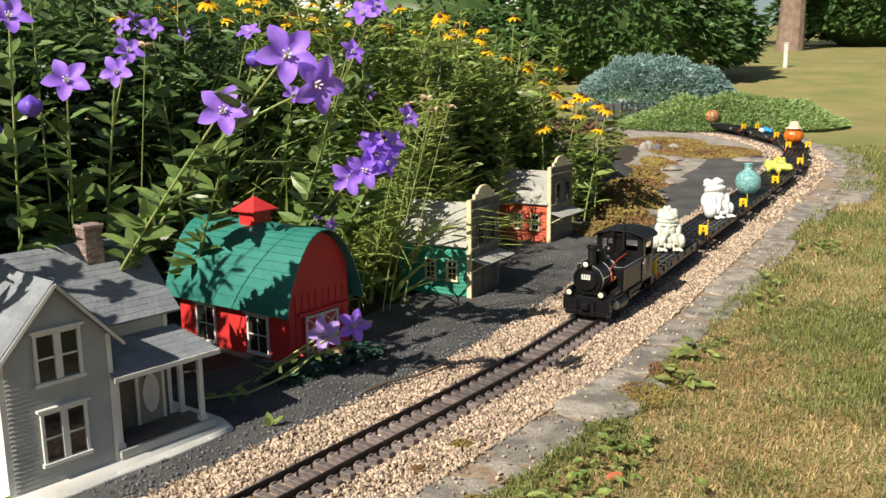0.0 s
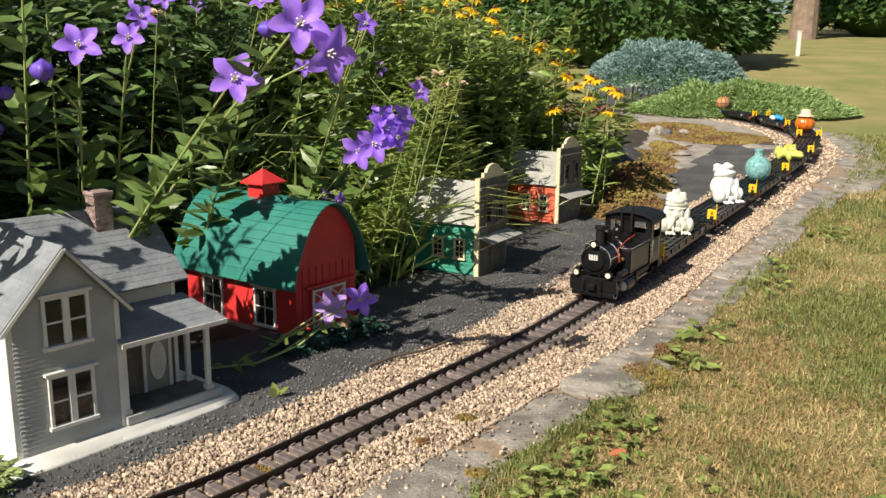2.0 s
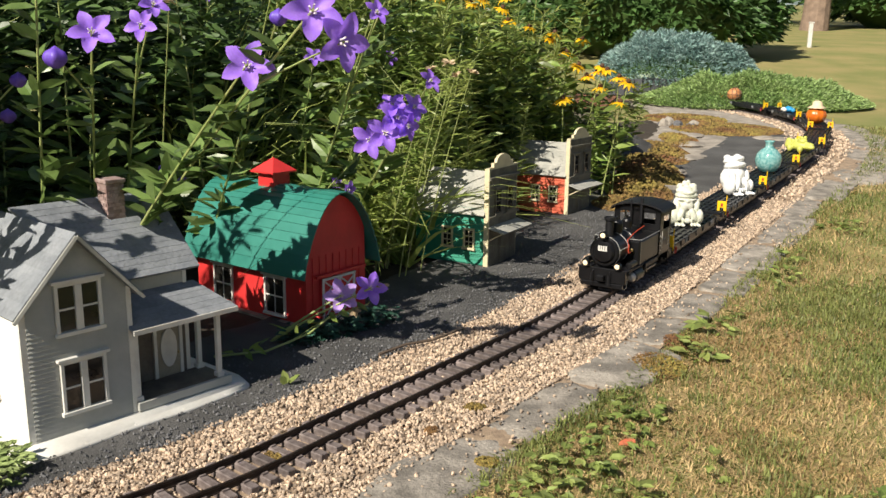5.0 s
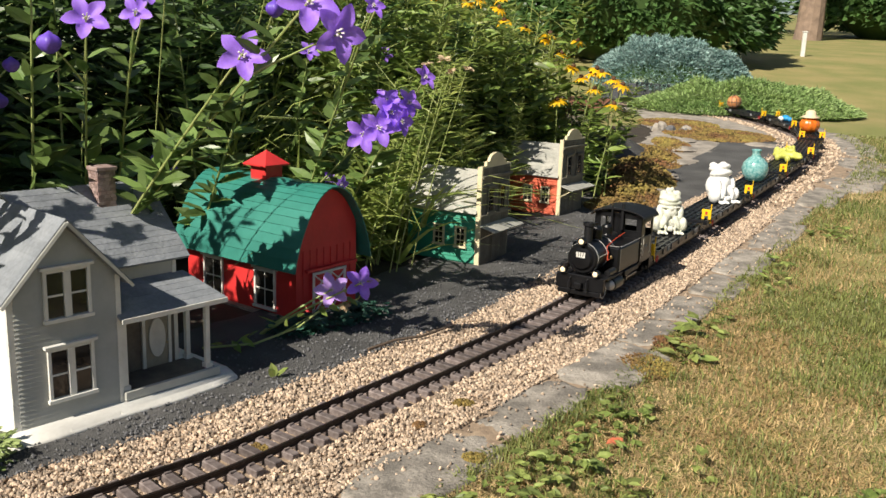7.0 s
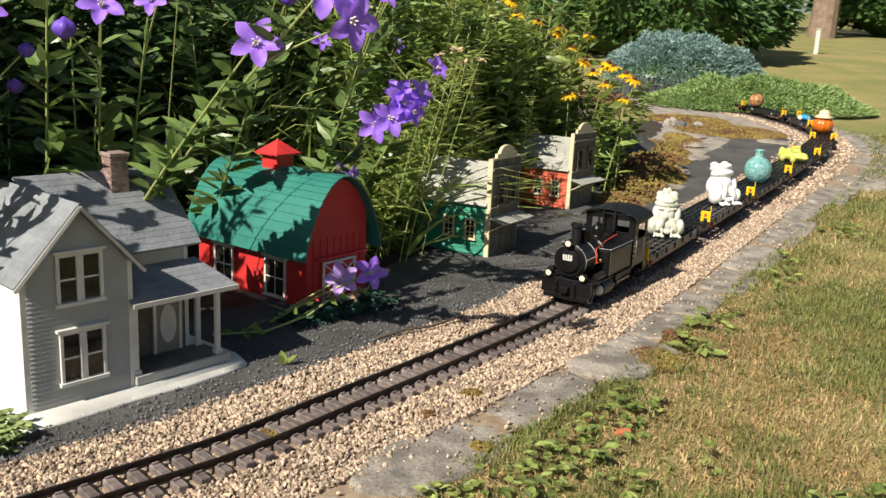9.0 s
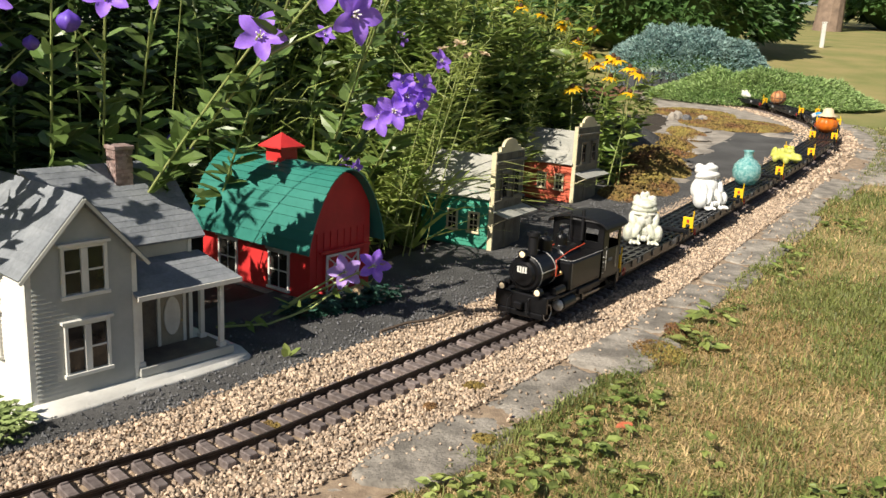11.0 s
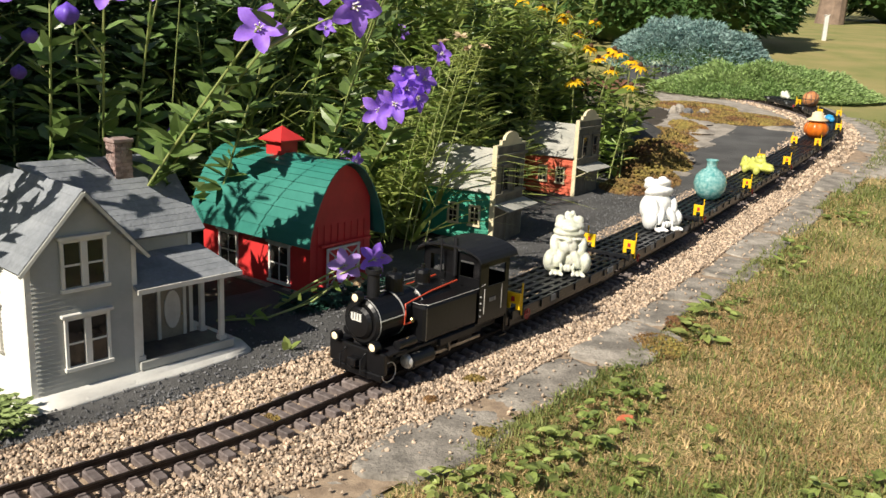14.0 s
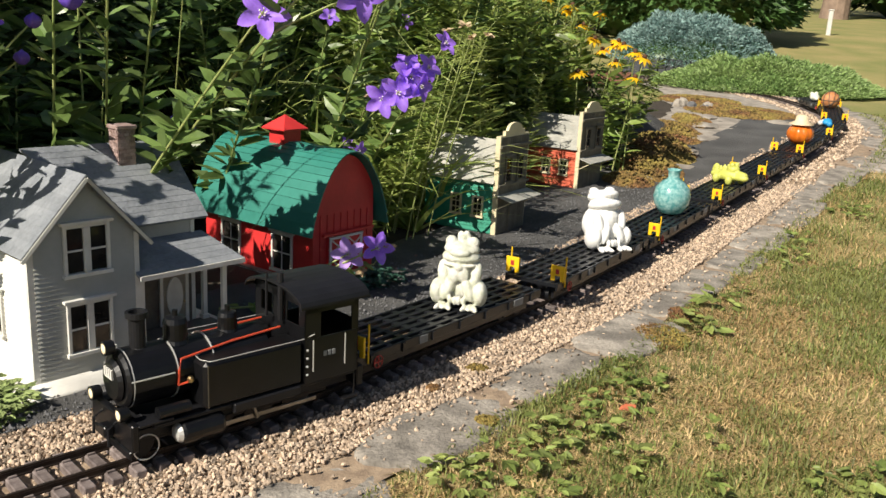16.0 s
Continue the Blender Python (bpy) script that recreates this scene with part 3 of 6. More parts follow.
        part("coupling_rod", bm, "worn_steel", root, "worn bright steel rods")
        for y, z in ((side * 0.034, 0.054),):
            bm = bmesh.new()
            lathe(bm, [(0.003, -0.012), (0.0075, -0.010), (0.0078, 0.0), (0.0066, 0.0)], Matrix.Translation((0.060, y, z)) @ pose(0, 0, 0, 0, 90, 0), 16)
            lamp = part("headlamp", bm, "loco", root)
            bm = bmesh.new()
            lathe(bm, [(0.0, 0.001), (0.004, 0.0005), (0.0066, -0.0005), (0.0, -0.002)][::-1], Matrix.Translation((0.060, y, z)) @ pose(0, 0, 0, 0, 90, 0), 16)
            part("lamp_lens", bm, "lens", lamp, "pale glass lamp lens")
        part("step", boxes(((-0.225, side * 0.05 - 0.006, 0.008), (-0.205, side * 0.05 + 0.006, 0.010)), ((-0.224, side * 0.05 - 0.001, 0.008), (-0.222, side * 0.05 + 0.001, 0.036))), "loco_matt", root)
    bm = bmesh.new()
    lathe(bm, [(0.003, -0.012), (0.0075, -0.010), (0.0078, 0.0), (0.0066, 0.0)], Matrix.Translation((0.058, 0, 0.114)) @ pose(0, 0, 0, 0, 90, 0), 16)
    box(bm, (0.044, -0.003, 0.103), (0.050, 0.003, 0.110))
    lamp = part("headlamp", bm, "loco", root)
    bm = bmesh.new()
    lathe(bm, [(0.0, 0.001), (0.004, 0.0005), (0.0066, -0.0005), (0.0, -0.002)][::-1], Matrix.Translation((0.058, 0, 0.114)) @ pose(0, 0, 0, 0, 90, 0), 16)
    part("lamp_lens", bm, "lens", lamp, "pale glass lamp lens")
    # cab: front and rear walls, sides with windows, curved roof
    t = 0.0025
    cab = [((-0.226, -0.053, 0.041), (-0.150, -0.053 + t, 0.094)), ((-0.226, 0.053 - t, 0.041), (-0.150, 0.053, 0.094)),
                           *[((a, s * 0.053 - (t if s > 0 else 0), 0.094), (b, s * 0.053 + (0 if s > 0 else t), 0.136)) for s in (-1, 1) for a, b in ((-0.226, -0.216), (-0.172, -0.150))],
                           *[((-0.226, s * 0.053 - (t if s > 0 else 0), 0.124), (-0.150, s * 0.053 + (0 if s > 0 else t), 0.137)) for s in (-1, 1)],
                           ((-0.152, -0.053, 0.041), (-0.150, 0.053, 0.108)), ((-0.152, -0.053, 0.108), (-0.150, -0.040, 0.140)), ((-0.152, 0.040, 0.108), (-0.150, 0.053, 0.140)), ((-0.152, -0.015, 0.108), (-0.150, 0.015, 0.14)), ((-0.152, -0.053, 0.132), (-0.150, 0.053, 0.143)),
                           ((-0.226, -0.053, 0.041), (-0.224, 0.053, 0.105)), ((-0.226, -0.053, 0.130), (-0.224, 0.053, 0.142))]
    for pair in cab:
        part("cab_panel", boxes(pair, bevel=0.0004), "loco", root)
    bm = bmesh.new()
    top = [(0.060 * math.sin(a), 0.136 + 0.018 * math.cos(a) ** 1.0) for a in [radians(k) for k in range(-90, 91, 15)]]
    prism(bm, [(y, z - 0.003) for y, z in top[::-1]] + [(y, z) for y, z in top], -0.236, -0.140, "x")
    part("cab_roof", bm, "loco_matt", root)
    for side in (-1, 1):
        for x in (-0.160, -0.205):
            part("grab_rail", tube(bmesh.new(), [(x, side * 0.0555, 0.055), (x, side * 0.0555, 0.093)], 0.0008, 5), "steel", root)
        for z in (0.052, 0.062, 0.072, 0.082):
            part("rivet", ball(bmesh.new(), (-0.153, side * 0.054, z), 0.0016, 6, 4), "steel", root)
        part("footplate", boxes(((0.008, side * 0.040 - 0.011, 0.0415), (0.046, side * 0.040 + 0.011, 0.0445)), bevel=0.0006), "loco_matt", root)
        part("tool_box", boxes(((-0.145, side * 0.051 - 0.004, 0.030), (-0.060, side * 0.051 + 0.003, 0.0405)), bevel=0.001), "loco_matt", root)
        part("air_tank", lathe(bmesh.new(), [(0, 0), (0.0065, 0.001), (0.0065, 0.036), (0, 0.037)], Matrix.Translation((-0.012, side * 0.046, 0.051)) @ pose(0, 0, 0, 0, 90, 0), 12), "loco", root)
        part("brake_hose", tube(bmesh.new(), [(0.054, side * 0.018, 0.040), (0.064, side * 0.018, 0.034), (0.064, side * 0.019, 0.016)], 0.0016, 6), "loco_matt", root)
        part("tank_band", tube(bmesh.new(), [(-0.030, side * 0.0518, 0.044), (-0.030, side * 0.0518, 0.092)], 0.0007, 4), "worn_steel", root)
        for k in range(6):
            part("tank_rivet", ball(bmesh.new(), (-0.045 - 0.018 * k, side * 0.0516, 0.048), 0.0010, 6, 4), "loco", root)
    part("side_plate", boxes(*[((-0.192 + 0.006 * k, s * 0.0535 - 0.0005, 0.070), (-0.188 + 0.006 * k, s * 0.0535 + 0.0005, 0.076)) for k in range(3) for s in (-1, 1)]), "car_grey", root)
    bm = bmesh.new()
    tube(bm, [(-0.145, 0.01, 0.108), (-0.145, 0.01, 0.165)], 0.0035, 8)
    tube(bm, [(-0.140, -0.012, 0.108), (-0.140, -0.012, 0.160)], 0.0016, 6)
    part("whistle", bm, "loco_matt", root)
    for side in (-1, 1):
        bm = bmesh.new()
        tube(bm, [(0.036 + 0.0136 * math.cos(k * math.tau / 24), side * 0.044, 0.0165 + 0.0136 * math.sin(k * math.tau / 24)) for k in range(25)], 0.0008, 5)
        part("guard_ring", bm, "steel", root, "thin bright wheel ring")
    wheel_set(root, 0.034, 0.0125, "pony_wheel")
    for x in (-0.055, -0.105, -0.155):
        wheel_set(root, x, 0.0165, "driving_wheel")
    TRAIN.append((root, 0.0, 0.0))


PITCH, FIRST = 0.483, 0.455


def flat_car():
    """One black skeletal container flat with yellow end plates."""
    root = thing("flat_car", pose(0, 0, 0), "black skeleton flat wagon with yellow end plates", "model wagon", "wagons of the train")
    h = 0.040
    part("side_sill", boxes(((-0.220, -0.050, h - 0.013), (0.220, -0.046, h + 0.001)), ((-0.18, -0.048, h - 0.022), (0.18, -0.044, h - 0.012)), bevel=0.0008), "car_black", root)
    part("side_sill", boxes(((-0.220, 0.046, h - 0.013), (0.220, 0.050, h + 0.001)), ((-0.18, 0.044, h - 0.022), (0.18, 0.048, h - 0.012)), bevel=0.0008), "car_black", root)
    for k in range(7):
        for side in (-1, 1):
            x = -0.19 + 0.063 * k
            part("sill_rib", boxes(((x - 0.003, side * 0.051 - 0.0015, h - 0.0125), (x + 0.003, side * 0.051 + 0.0015, h - 0.001))), "car_black", root)
    for y in (-0.034, -0.017, 0.0, 0.017, 0.034):
        part("deck_beam", boxes(((-0.219, y - 0.0035, h - 0.006), (0.219, y + 0.0035, h)), bevel=0.0006), "car_black", root)
    for k in range(13):
        x = -0.216 + 0.036 * k
        part("cross_beam", boxes(((x - 0.005, -0.0458, h - 0.007), (x + 0.005, 0.0458, h - 0.0012))), "car_black", root)
    part("deck_plate", boxes(((-0.06, -0.0456, h - 0.010), (0.06, 0.0456, h - 0.0045))), "car_black", root)
    for y0, y1 in ((-0.0512, -0.0500), (0.0500, 0.0512)):
        for x0, x1 in ((0.075, 0.092), (-0.165, -0.140)):
            part("side_panel", boxes(((x0, y0, h - 0.012), (x1, y1, h - 0.001))), "car_grey", root, "grey printed side panel")
    for x in (-0.168, 0.168):
        bm = boxes(((x - 0.034, -0.036, 0.008), (x + 0.034, -0.031, 0.022)), ((x - 0.034, 0.031, 0.008), (x + 0.034, 0.036, 0.022)), ((x - 0.006, -0.036, 0.012), (x + 0.006, 0.036, 0.026)), bevel=0.001)
        part("bogie", bm, "car_black", root)
        for dx in (-0.022, 0.022):
            wheel_set(root, x + dx, 0.0125, "wheel", material="car_black")
    for side in (-1, 1):
        y = side * 0.043
        bm = boxes(((0.205, y - 0.0125, h + 0.001), (0.209, y - 0.005, h + 0.0105)), ((0.205, y + 0.005, h + 0.001), (0.209, y + 0.0125, h + 0.0105)), ((0.205, y - 0.0125, h + 0.010), (0.209, y + 0.0125, h + 0.028)), bevel=0.0006)
        plate = part("end_plate", bm, "yellow", root, "yellow plastic end plate")
        part("red_mark", boxes(((0.2092, y - 0.003, h + 0.014), (0.2100, y + 0.003, h + 0.022))), "red", plate)
        bm = bmesh.new()
        tube(bm, [(0.196, side * 0.052, h - 0.010), (0.196, side * 0.052, h + 0.042)], 0.0014, 6)
        part("stake", bm, "yellow", root, "thin yellow stake")
        bm = bmesh.new()
        tube(bm, [(0.178 + 0.0080 * math.cos(k * math.tau / 18), side * 0.0535, h - 0.012 + 0.0080 * math.sin(k * math.tau / 18)) for k in range(19)], 0.0009, 5)
        box(bm, (0.1772, side * 0.0535 - 0.0008, h - 0.020), (0.1788, side * 0.0535 + 0.0008, h - 0.004))
        box(bm, (0.170, side * 0.0535 - 0.0008, h - 0.0128), (0.186, side * 0.0535 + 0.0008, h - 0.0112))
        part("brake_wheel", bm, "red", root, "small red brake wheel")
    part("coupler", boxes(((0.215, -0.006, 0.016), (0.243, 0.006, 0.023)), ((-0.243, -0.006, 0.016), (-0.215, 0.006, 0.023)), bevel=0.001), "car_black", root)
    return root


def cars():
    first = flat_car()
    TRAIN.append((first, FIRST, 0.0))
    for k in range(1, 9):
        c = copy_thing(first, pose(0, 0, 0))
        rims = [o for o in c.children if o.name.startswith("wheel")]
        for o in rims:
            WHEELS.append((o, o.matrix_basis.translation.copy(), 0.0125))
        TRAIN.append((c, FIRST + PITCH * k, 0.0))


def figure(name, balls, material, label, category, car, dx=0.0, voxel=0.0024, turn=0.0, scale=1.0):
    """A cast garden figure: one plain mesh."""
    bm = bmesh.new()
    for c, r, *m in balls:
        ball(bm, Vector(c) * scale, tuple(v * scale for v in r) if not isinstance(r, (int, float)) else r * scale, 16, 10, m[0] if m else None)
    bmesh.ops.rotate(bm, verts=bm.verts, matrix=Matrix.Rotation(radians(turn), 3, "Z"))
    ob = part(name, bm, material, smooth=True)
    tagged(ob, label, category)
    mod = ob.modifiers.new("cast", "REMESH")
    mod.mode, mod.voxel_size, mod.use_smooth_shade = "VOXEL", voxel, True
    sm = ob.modifiers.new("soft", "SMOOTH")
    sm.iterations = 3
    TRAIN.append((ob, FIRST + PITCH * car + dx, 0.0395))
    return ob


def cargo():
    rx = pose
    sit = [((-0.002, 0, 0.030), (0.030, 0.034, 0.030)), ((0.004, 0, 0.054), (0.024, 0.027, 0.026)),
           ((0.014, 0.030, 0.022), (0.026, 0.014, 0.021), rx(0, 0, 0, 0, -30, 12)), ((0.014, -0.030, 0.022), (0.026, 0.014, 0.021), rx(0, 0, 0, 0, -30, -12)),
           ((0.018, 0.025, 0.052), (0.010, 0.009, 0.021), rx(0, 0, 0, -8, -22, 0)), ((0.018, -0.025, 0.052), (0.010, 0.009, 0.021), rx(0, 0, 0, 8, -22, 0)),
           ((0.029, 0.015, 0.032), (0.0085, 0.0085, 0.020), rx(0, 0, 0, 22, -14, 0)), ((0.029, -0.015, 0.032), (0.0085, 0.0085, 0.020), rx(0, 0, 0, -22, -14, 0)),
           *[((0.034 + 0.004 * (q != 0), sgn * 0.020 + 0.007 * q, 0.0048), (0.015, 0.0046, 0.0048), rx(0, 0, 0, 0, 0, 18 * q)) for sgn in (-1, 1) for q in (-1, 0, 1)],
           *[((0.036, sgn * 0.007 + 0.004 * q, 0.015), (0.005, 0.0034, 0.008)) for sgn in (-1, 1) for q in (-1, 1)]]
    head = [((0.008, 0, 0.078), (0.027, 0.030, 0.011)), ((0.005, 0, 0.089), (0.025, 0.028, 0.0115)), ((0.026, 0, 0.087), (0.010, 0.016, 0.007)),
            ((0.004, 0.017, 0.099), 0.0095), ((0.004, -0.017, 0.099), 0.0095)]
    scarf = [((0.008, 0, 0.068), (0.027, 0.030, 0.0055)), ((0.029, 0.004, 0.056), (0.005, 0.012, 0.013), rx(0, 0, 0, 20, 0, 0)), ((0.030, -0.006, 0.053), (0.005, 0.010, 0.014), rx(0, 0, 0, -24, 0, 0)), ((0.031, 0, 0.066), (0.006, 0.007, 0.006))]
    tuft = [((-0.004, 0.005, 0.107), (0.006, 0.006, 0.009)), ((-0.008, -0.004, 0.105), (0.006, 0.006, 0.009)), ((0.002, 0.0, 0.104), (0.006, 0.006, 0.006))]
    figure("frog_figure", sit + head + scarf + tuft, "frog", "pale stone sitting frog figure with a green neckerchief on a wagon", "garden figure", 0, 0.065, 0.0015, turn=28, scale=0.98)
    up = rx(0, 0, 0, 0, -14, 0)
    big = [(up @ Vector(c) + Vector((0.010, 0, 0.002)), r, up) for c, r in [((0.008, 0, 0.078), (0.030, 0.032, 0.013)), ((0.004, 0, 0.093), (0.028, 0.030, 0.013)), ((0.000, 0.018, 0.103), (0.012, 0.010, 0.008)), ((0.000, -0.018, 0.103), (0.012, 0.010, 0.008)), ((0.027, 0, 0.096), (0.011, 0.017, 0.008))]]
    figure("frog_figure", sit + [((-0.006, 0, 0.044), (0.033, 0.038, 0.036))] + big, "white_frog", "bright white glazed sitting frog figure on a wagon", "garden figure", 1, 0.085, 0.0016, turn=58, scale=1.07)
    # round glass jar
    jar = thing("glass_jar", pose(0, 0, 0), "round sea-green crackle glass jar on a wagon", "jar")
    bm = bmesh.new()
    lathe(bm, [(0.012, 0.0), (0.026, 0.006), (0.037, 0.024), (0.040, 0.042), (0.036, 0.060), (0.024, 0.074), (0.014, 0.080), (0.012, 0.086), (0.013, 0.098), (0.016, 0.102), (0.013, 0.101), (0.010, 0.088), (0.0, 0.086)], None, 28)
    part("jar_body", bm, "teal", jar, smooth=True)
    jar.scale = (1.1, 1.1, 1.06)
    TRAIN.append((jar, FIRST + PITCH * 2 + 0.03, 0.0395))
    figure("crocodile_figure", [((0, 0, 0.020), (0.034, 0.021, 0.018)), ((0.036, 0.004, 0.019), (0.026, 0.014, 0.010)), ((0.036, 0.004, 0.028), (0.022, 0.012, 0.007)), ((-0.036, 0, 0.016), (0.028, 0.012, 0.012)), ((0.012, 0, 0.038), (0.018, 0.016, 0.012)), ((0.016, 0.008, 0.050), 0.0065), ((0.016, -0.008, 0.050), 0.0065),
           *[((0.022 * a, 0.022 * b, 0.011), (0.010, 0.010, 0.013)) for a in (-1, 1) for b in (-1, 1)], *[((-0.046 + 0.014 * q, 0, 0.030 + 0.004 * q), (0.006, 0.004, 0.008)) for q in range(4)], ((-0.058, 0.012, 0.022), (0.013, 0.010, 0.020))],
           "croc", "yellow-green plastic crocodile figure on a wagon", "garden figure", 3, 0.06, turn=60, scale=1.1)
    # pumpkin with a straw hat
    pk = thing("pumpkin_figure", pose(0, 0, 0), "glossy orange pumpkin wearing a straw hat", "garden figure")
    bm = bmesh.new()
    rings = []
    for i in range(13):
        a = -math.pi / 2 + math.pi * i / 12
        rings.append([bm.verts.new(((0.040 * math.cos(a) * (1 - 0.09 * abs(math.sin(k * math.tau / 40 * 5)))) * math.cos(k * math.tau / 40), (0.040 * math.cos(a) * (1 - 0.09 * abs(math.sin(k * math.tau / 40 * 5)))) * math.sin(k * math.tau / 40), 0.034 + 0.034 * math.sin(a))) for k in range(40)])
    for r0, r1 in zip(rings, rings[1:]):
        for k in range(40):
            bm.faces.new((r0[k], r0[(k + 1) % 40], r1[(k + 1) % 40], r1[k]))
    bmesh.ops.remove_doubles(bm, verts=bm.verts, dist=1e-5)
    part("pumpkin", bm, "pumpkin", pk, smooth=True)
    bm = bmesh.new()
    lathe(bm, [(0.0, 0.068), (0.018, 0.068), (0.035, 0.064), (0.036, 0.066), (0.020, 0.074), (0.018, 0.088), (0.010, 0.094), (0.0, 0.094)], None, 24)
    part("straw_hat", bm, "hat", pk, "pale straw hat", True)
    pk.scale = (1.2, 1.2, 1.15)
    TRAIN.append((pk, FIRST + PITCH * 5 - 0.02, 0.0395))
    rf = thing("toy_bundle", pose(0, 0, 0), "small blue and white toy lying on a wagon", "garden figure")
    part("blue_piece", ball(ball(bmesh.new(), (0, 0, 0.016), (0.035, 0.02, 0.016)), (0.03, 0.012, 0.012), 0.012), "blue", rf, smooth=True)
    part("white_piece", ball(ball(bmesh.new(), (-0.03, -0.012, 0.012), (0.02, 0.018, 0.012)), (0.01, -0.025, 0.012), 0.011), "white", rf, smooth=True)
    TRAIN.append((rf, FIRST + PITCH * 6 + 0.05, 0.0395))
    bl = thing("wooden_ball", pose(0, 0, 0), "round brown woven wooden ball on a wagon", "ball")
    bm = ball(bmesh.new(), (0, 0, 0.040), (0.042, 0.042, 0.040), 24, 14)
    part("ball_body", bm, "wood_ball", bl, smooth=True)
    bm = bmesh.new()
    for k in range(5):
        m = Matrix.Translation((0, 0, 0.040)) @ pose(0, 0, 0, 36 * k, 20 * k, 0)
        tube(bm, [m @ Vector((0.0425 * math.cos(a), 0.0425 * math.sin(a), 0)) for a in [i * math.tau / 24 for i in range(25)]], 0.0018, 5)
    part("woven_strand", bm, "twig", bl)
    TRAIN.append((bl, FIRST + PITCH * 7 + 0.19, 0.0395))
    figure("hedgehog_figure", [((0, 0, 0.020), (0.034, 0.024, 0.020)), ((0.034, 0, 0.016), (0.016, 0.012, 0.011)), ((-0.01, 0.01, 0.038), 0.010), ((-0.012, -0.012, 0.036), 0.010)], "frog", "small pale stone animal figure on the last wagon", "garden figure", 8, 0.05)


locomotive()
cars()
cargo()


# ---- model buildings: x along the front, y into the depth, front wall at y = 0 ----
def sash_window(parent, x0, x1, z0, z1, y, wall="front", panes=(2, 2), double=True, trim="white", cap=True):
    """A window set on a wall; wall 'side' lies in the plane x = y's value and runs along y."""
    def put(a0, a1, b0, b1, out0, out1):
        return ((a0, y - out1, b0), (a1, y - out0, b1)) if wall == "front" else ((y - out1, a0, b0), (y - out0, a1, b1))
    t = 0.0045
    frame_parts = [put(x0, x0 + t, z0, z1, 0.0, 0.004), put(x1 - t, x1, z0, z1, 0.0, 0.004), put(x0 + t, x1 - t, z1 - t, z1, 0.0, 0.004), put(x0 - 0.002, x1 + 0.002, z0 - 0.003, z0 + 0.002, 0.0, 0.006)]
    if cap:
        frame_parts.append(put(x0 - 0.004, x1 + 0.004, z1, z1 + 0.004, 0.0, 0.007))
    if double:
        mid = (x0 + x1) / 2
        frame_parts.append(put(mid - 0.0045, mid + 0.0045, z0 + 0.002, z1 - t, 0.0, 0.004))
    win = part("window", boxes(frame_parts[3], bevel=0.0005), trim, parent)
    for name, pair in zip(("jamb", "jamb", "head", "cap" if cap else "mullion", "mullion"), frame_parts[:3] + frame_parts[4:]):
        part(name, boxes(pair, bevel=0.0005), trim, win)
    spans = [(x0 + t, (x0 + x1) / 2 - 0.0045), ((x0 + x1) / 2 + 0.0045, x1 - t)] if double else [(x0 + t, x1 - t)]
    for a, b in spans:
        nx, nz = (1, 2) if double else panes
        for i in range(nx):
            for j in range(nz):
                w, h = (b - a) / nx, (z1 - t - z0 - 0.002) / nz
                part("pane", boxes(put(a + i * w + 0.0008, a + (i + 1) * w - 0.0008, z0 + 0.002 + j * h + 0.0012, z0 + 0.002 + (j + 1) * h - 0.0012, 0.0004, 0.0014)), "pane", win)
        bars = [put(a, b, z0 + 0.002 + j * h - 0.0012, z0 + 0.002 + j * h + 0.0012, 0.0, 0.0026) for j in range(1, nz)] + [put(a + i * w - 0.0008, a + i * w + 0.0008, z0 + 0.002, z1 - t, 0.0, 0.0024) for i in range(1, nx)]
        if bars:
            part("glazing_bar", boxes(*bars), trim, win)
    return win


def clapboards(name, parent, x0, x1, z0, z1, wall, y, material, outline=None, step=0.0055):
    """Lapped boards on a wall; outline(z) gives the ends at a height."""
    k, z = 0, z0
    while z < z1 - 0.001:
        a, b = outline(z + step * 0.5) if outline else (x0, x1)
        if b - a > 0.006:
            bm = bmesh.new()
            prof = [(-0.0027, z), (-0.0004, z + step + 0.0008), (0.0006, z + step + 0.0008), (0.0006, z)]
            if wall == "front":
                prism(bm, [(y + p, q) for p, q in prof], a, b, "x")
            else:
                prism(bm, [(y + p, q) for p, q in prof], a, b, "y")
            part("board", bm, material, parent)
        z += step
        k += 1


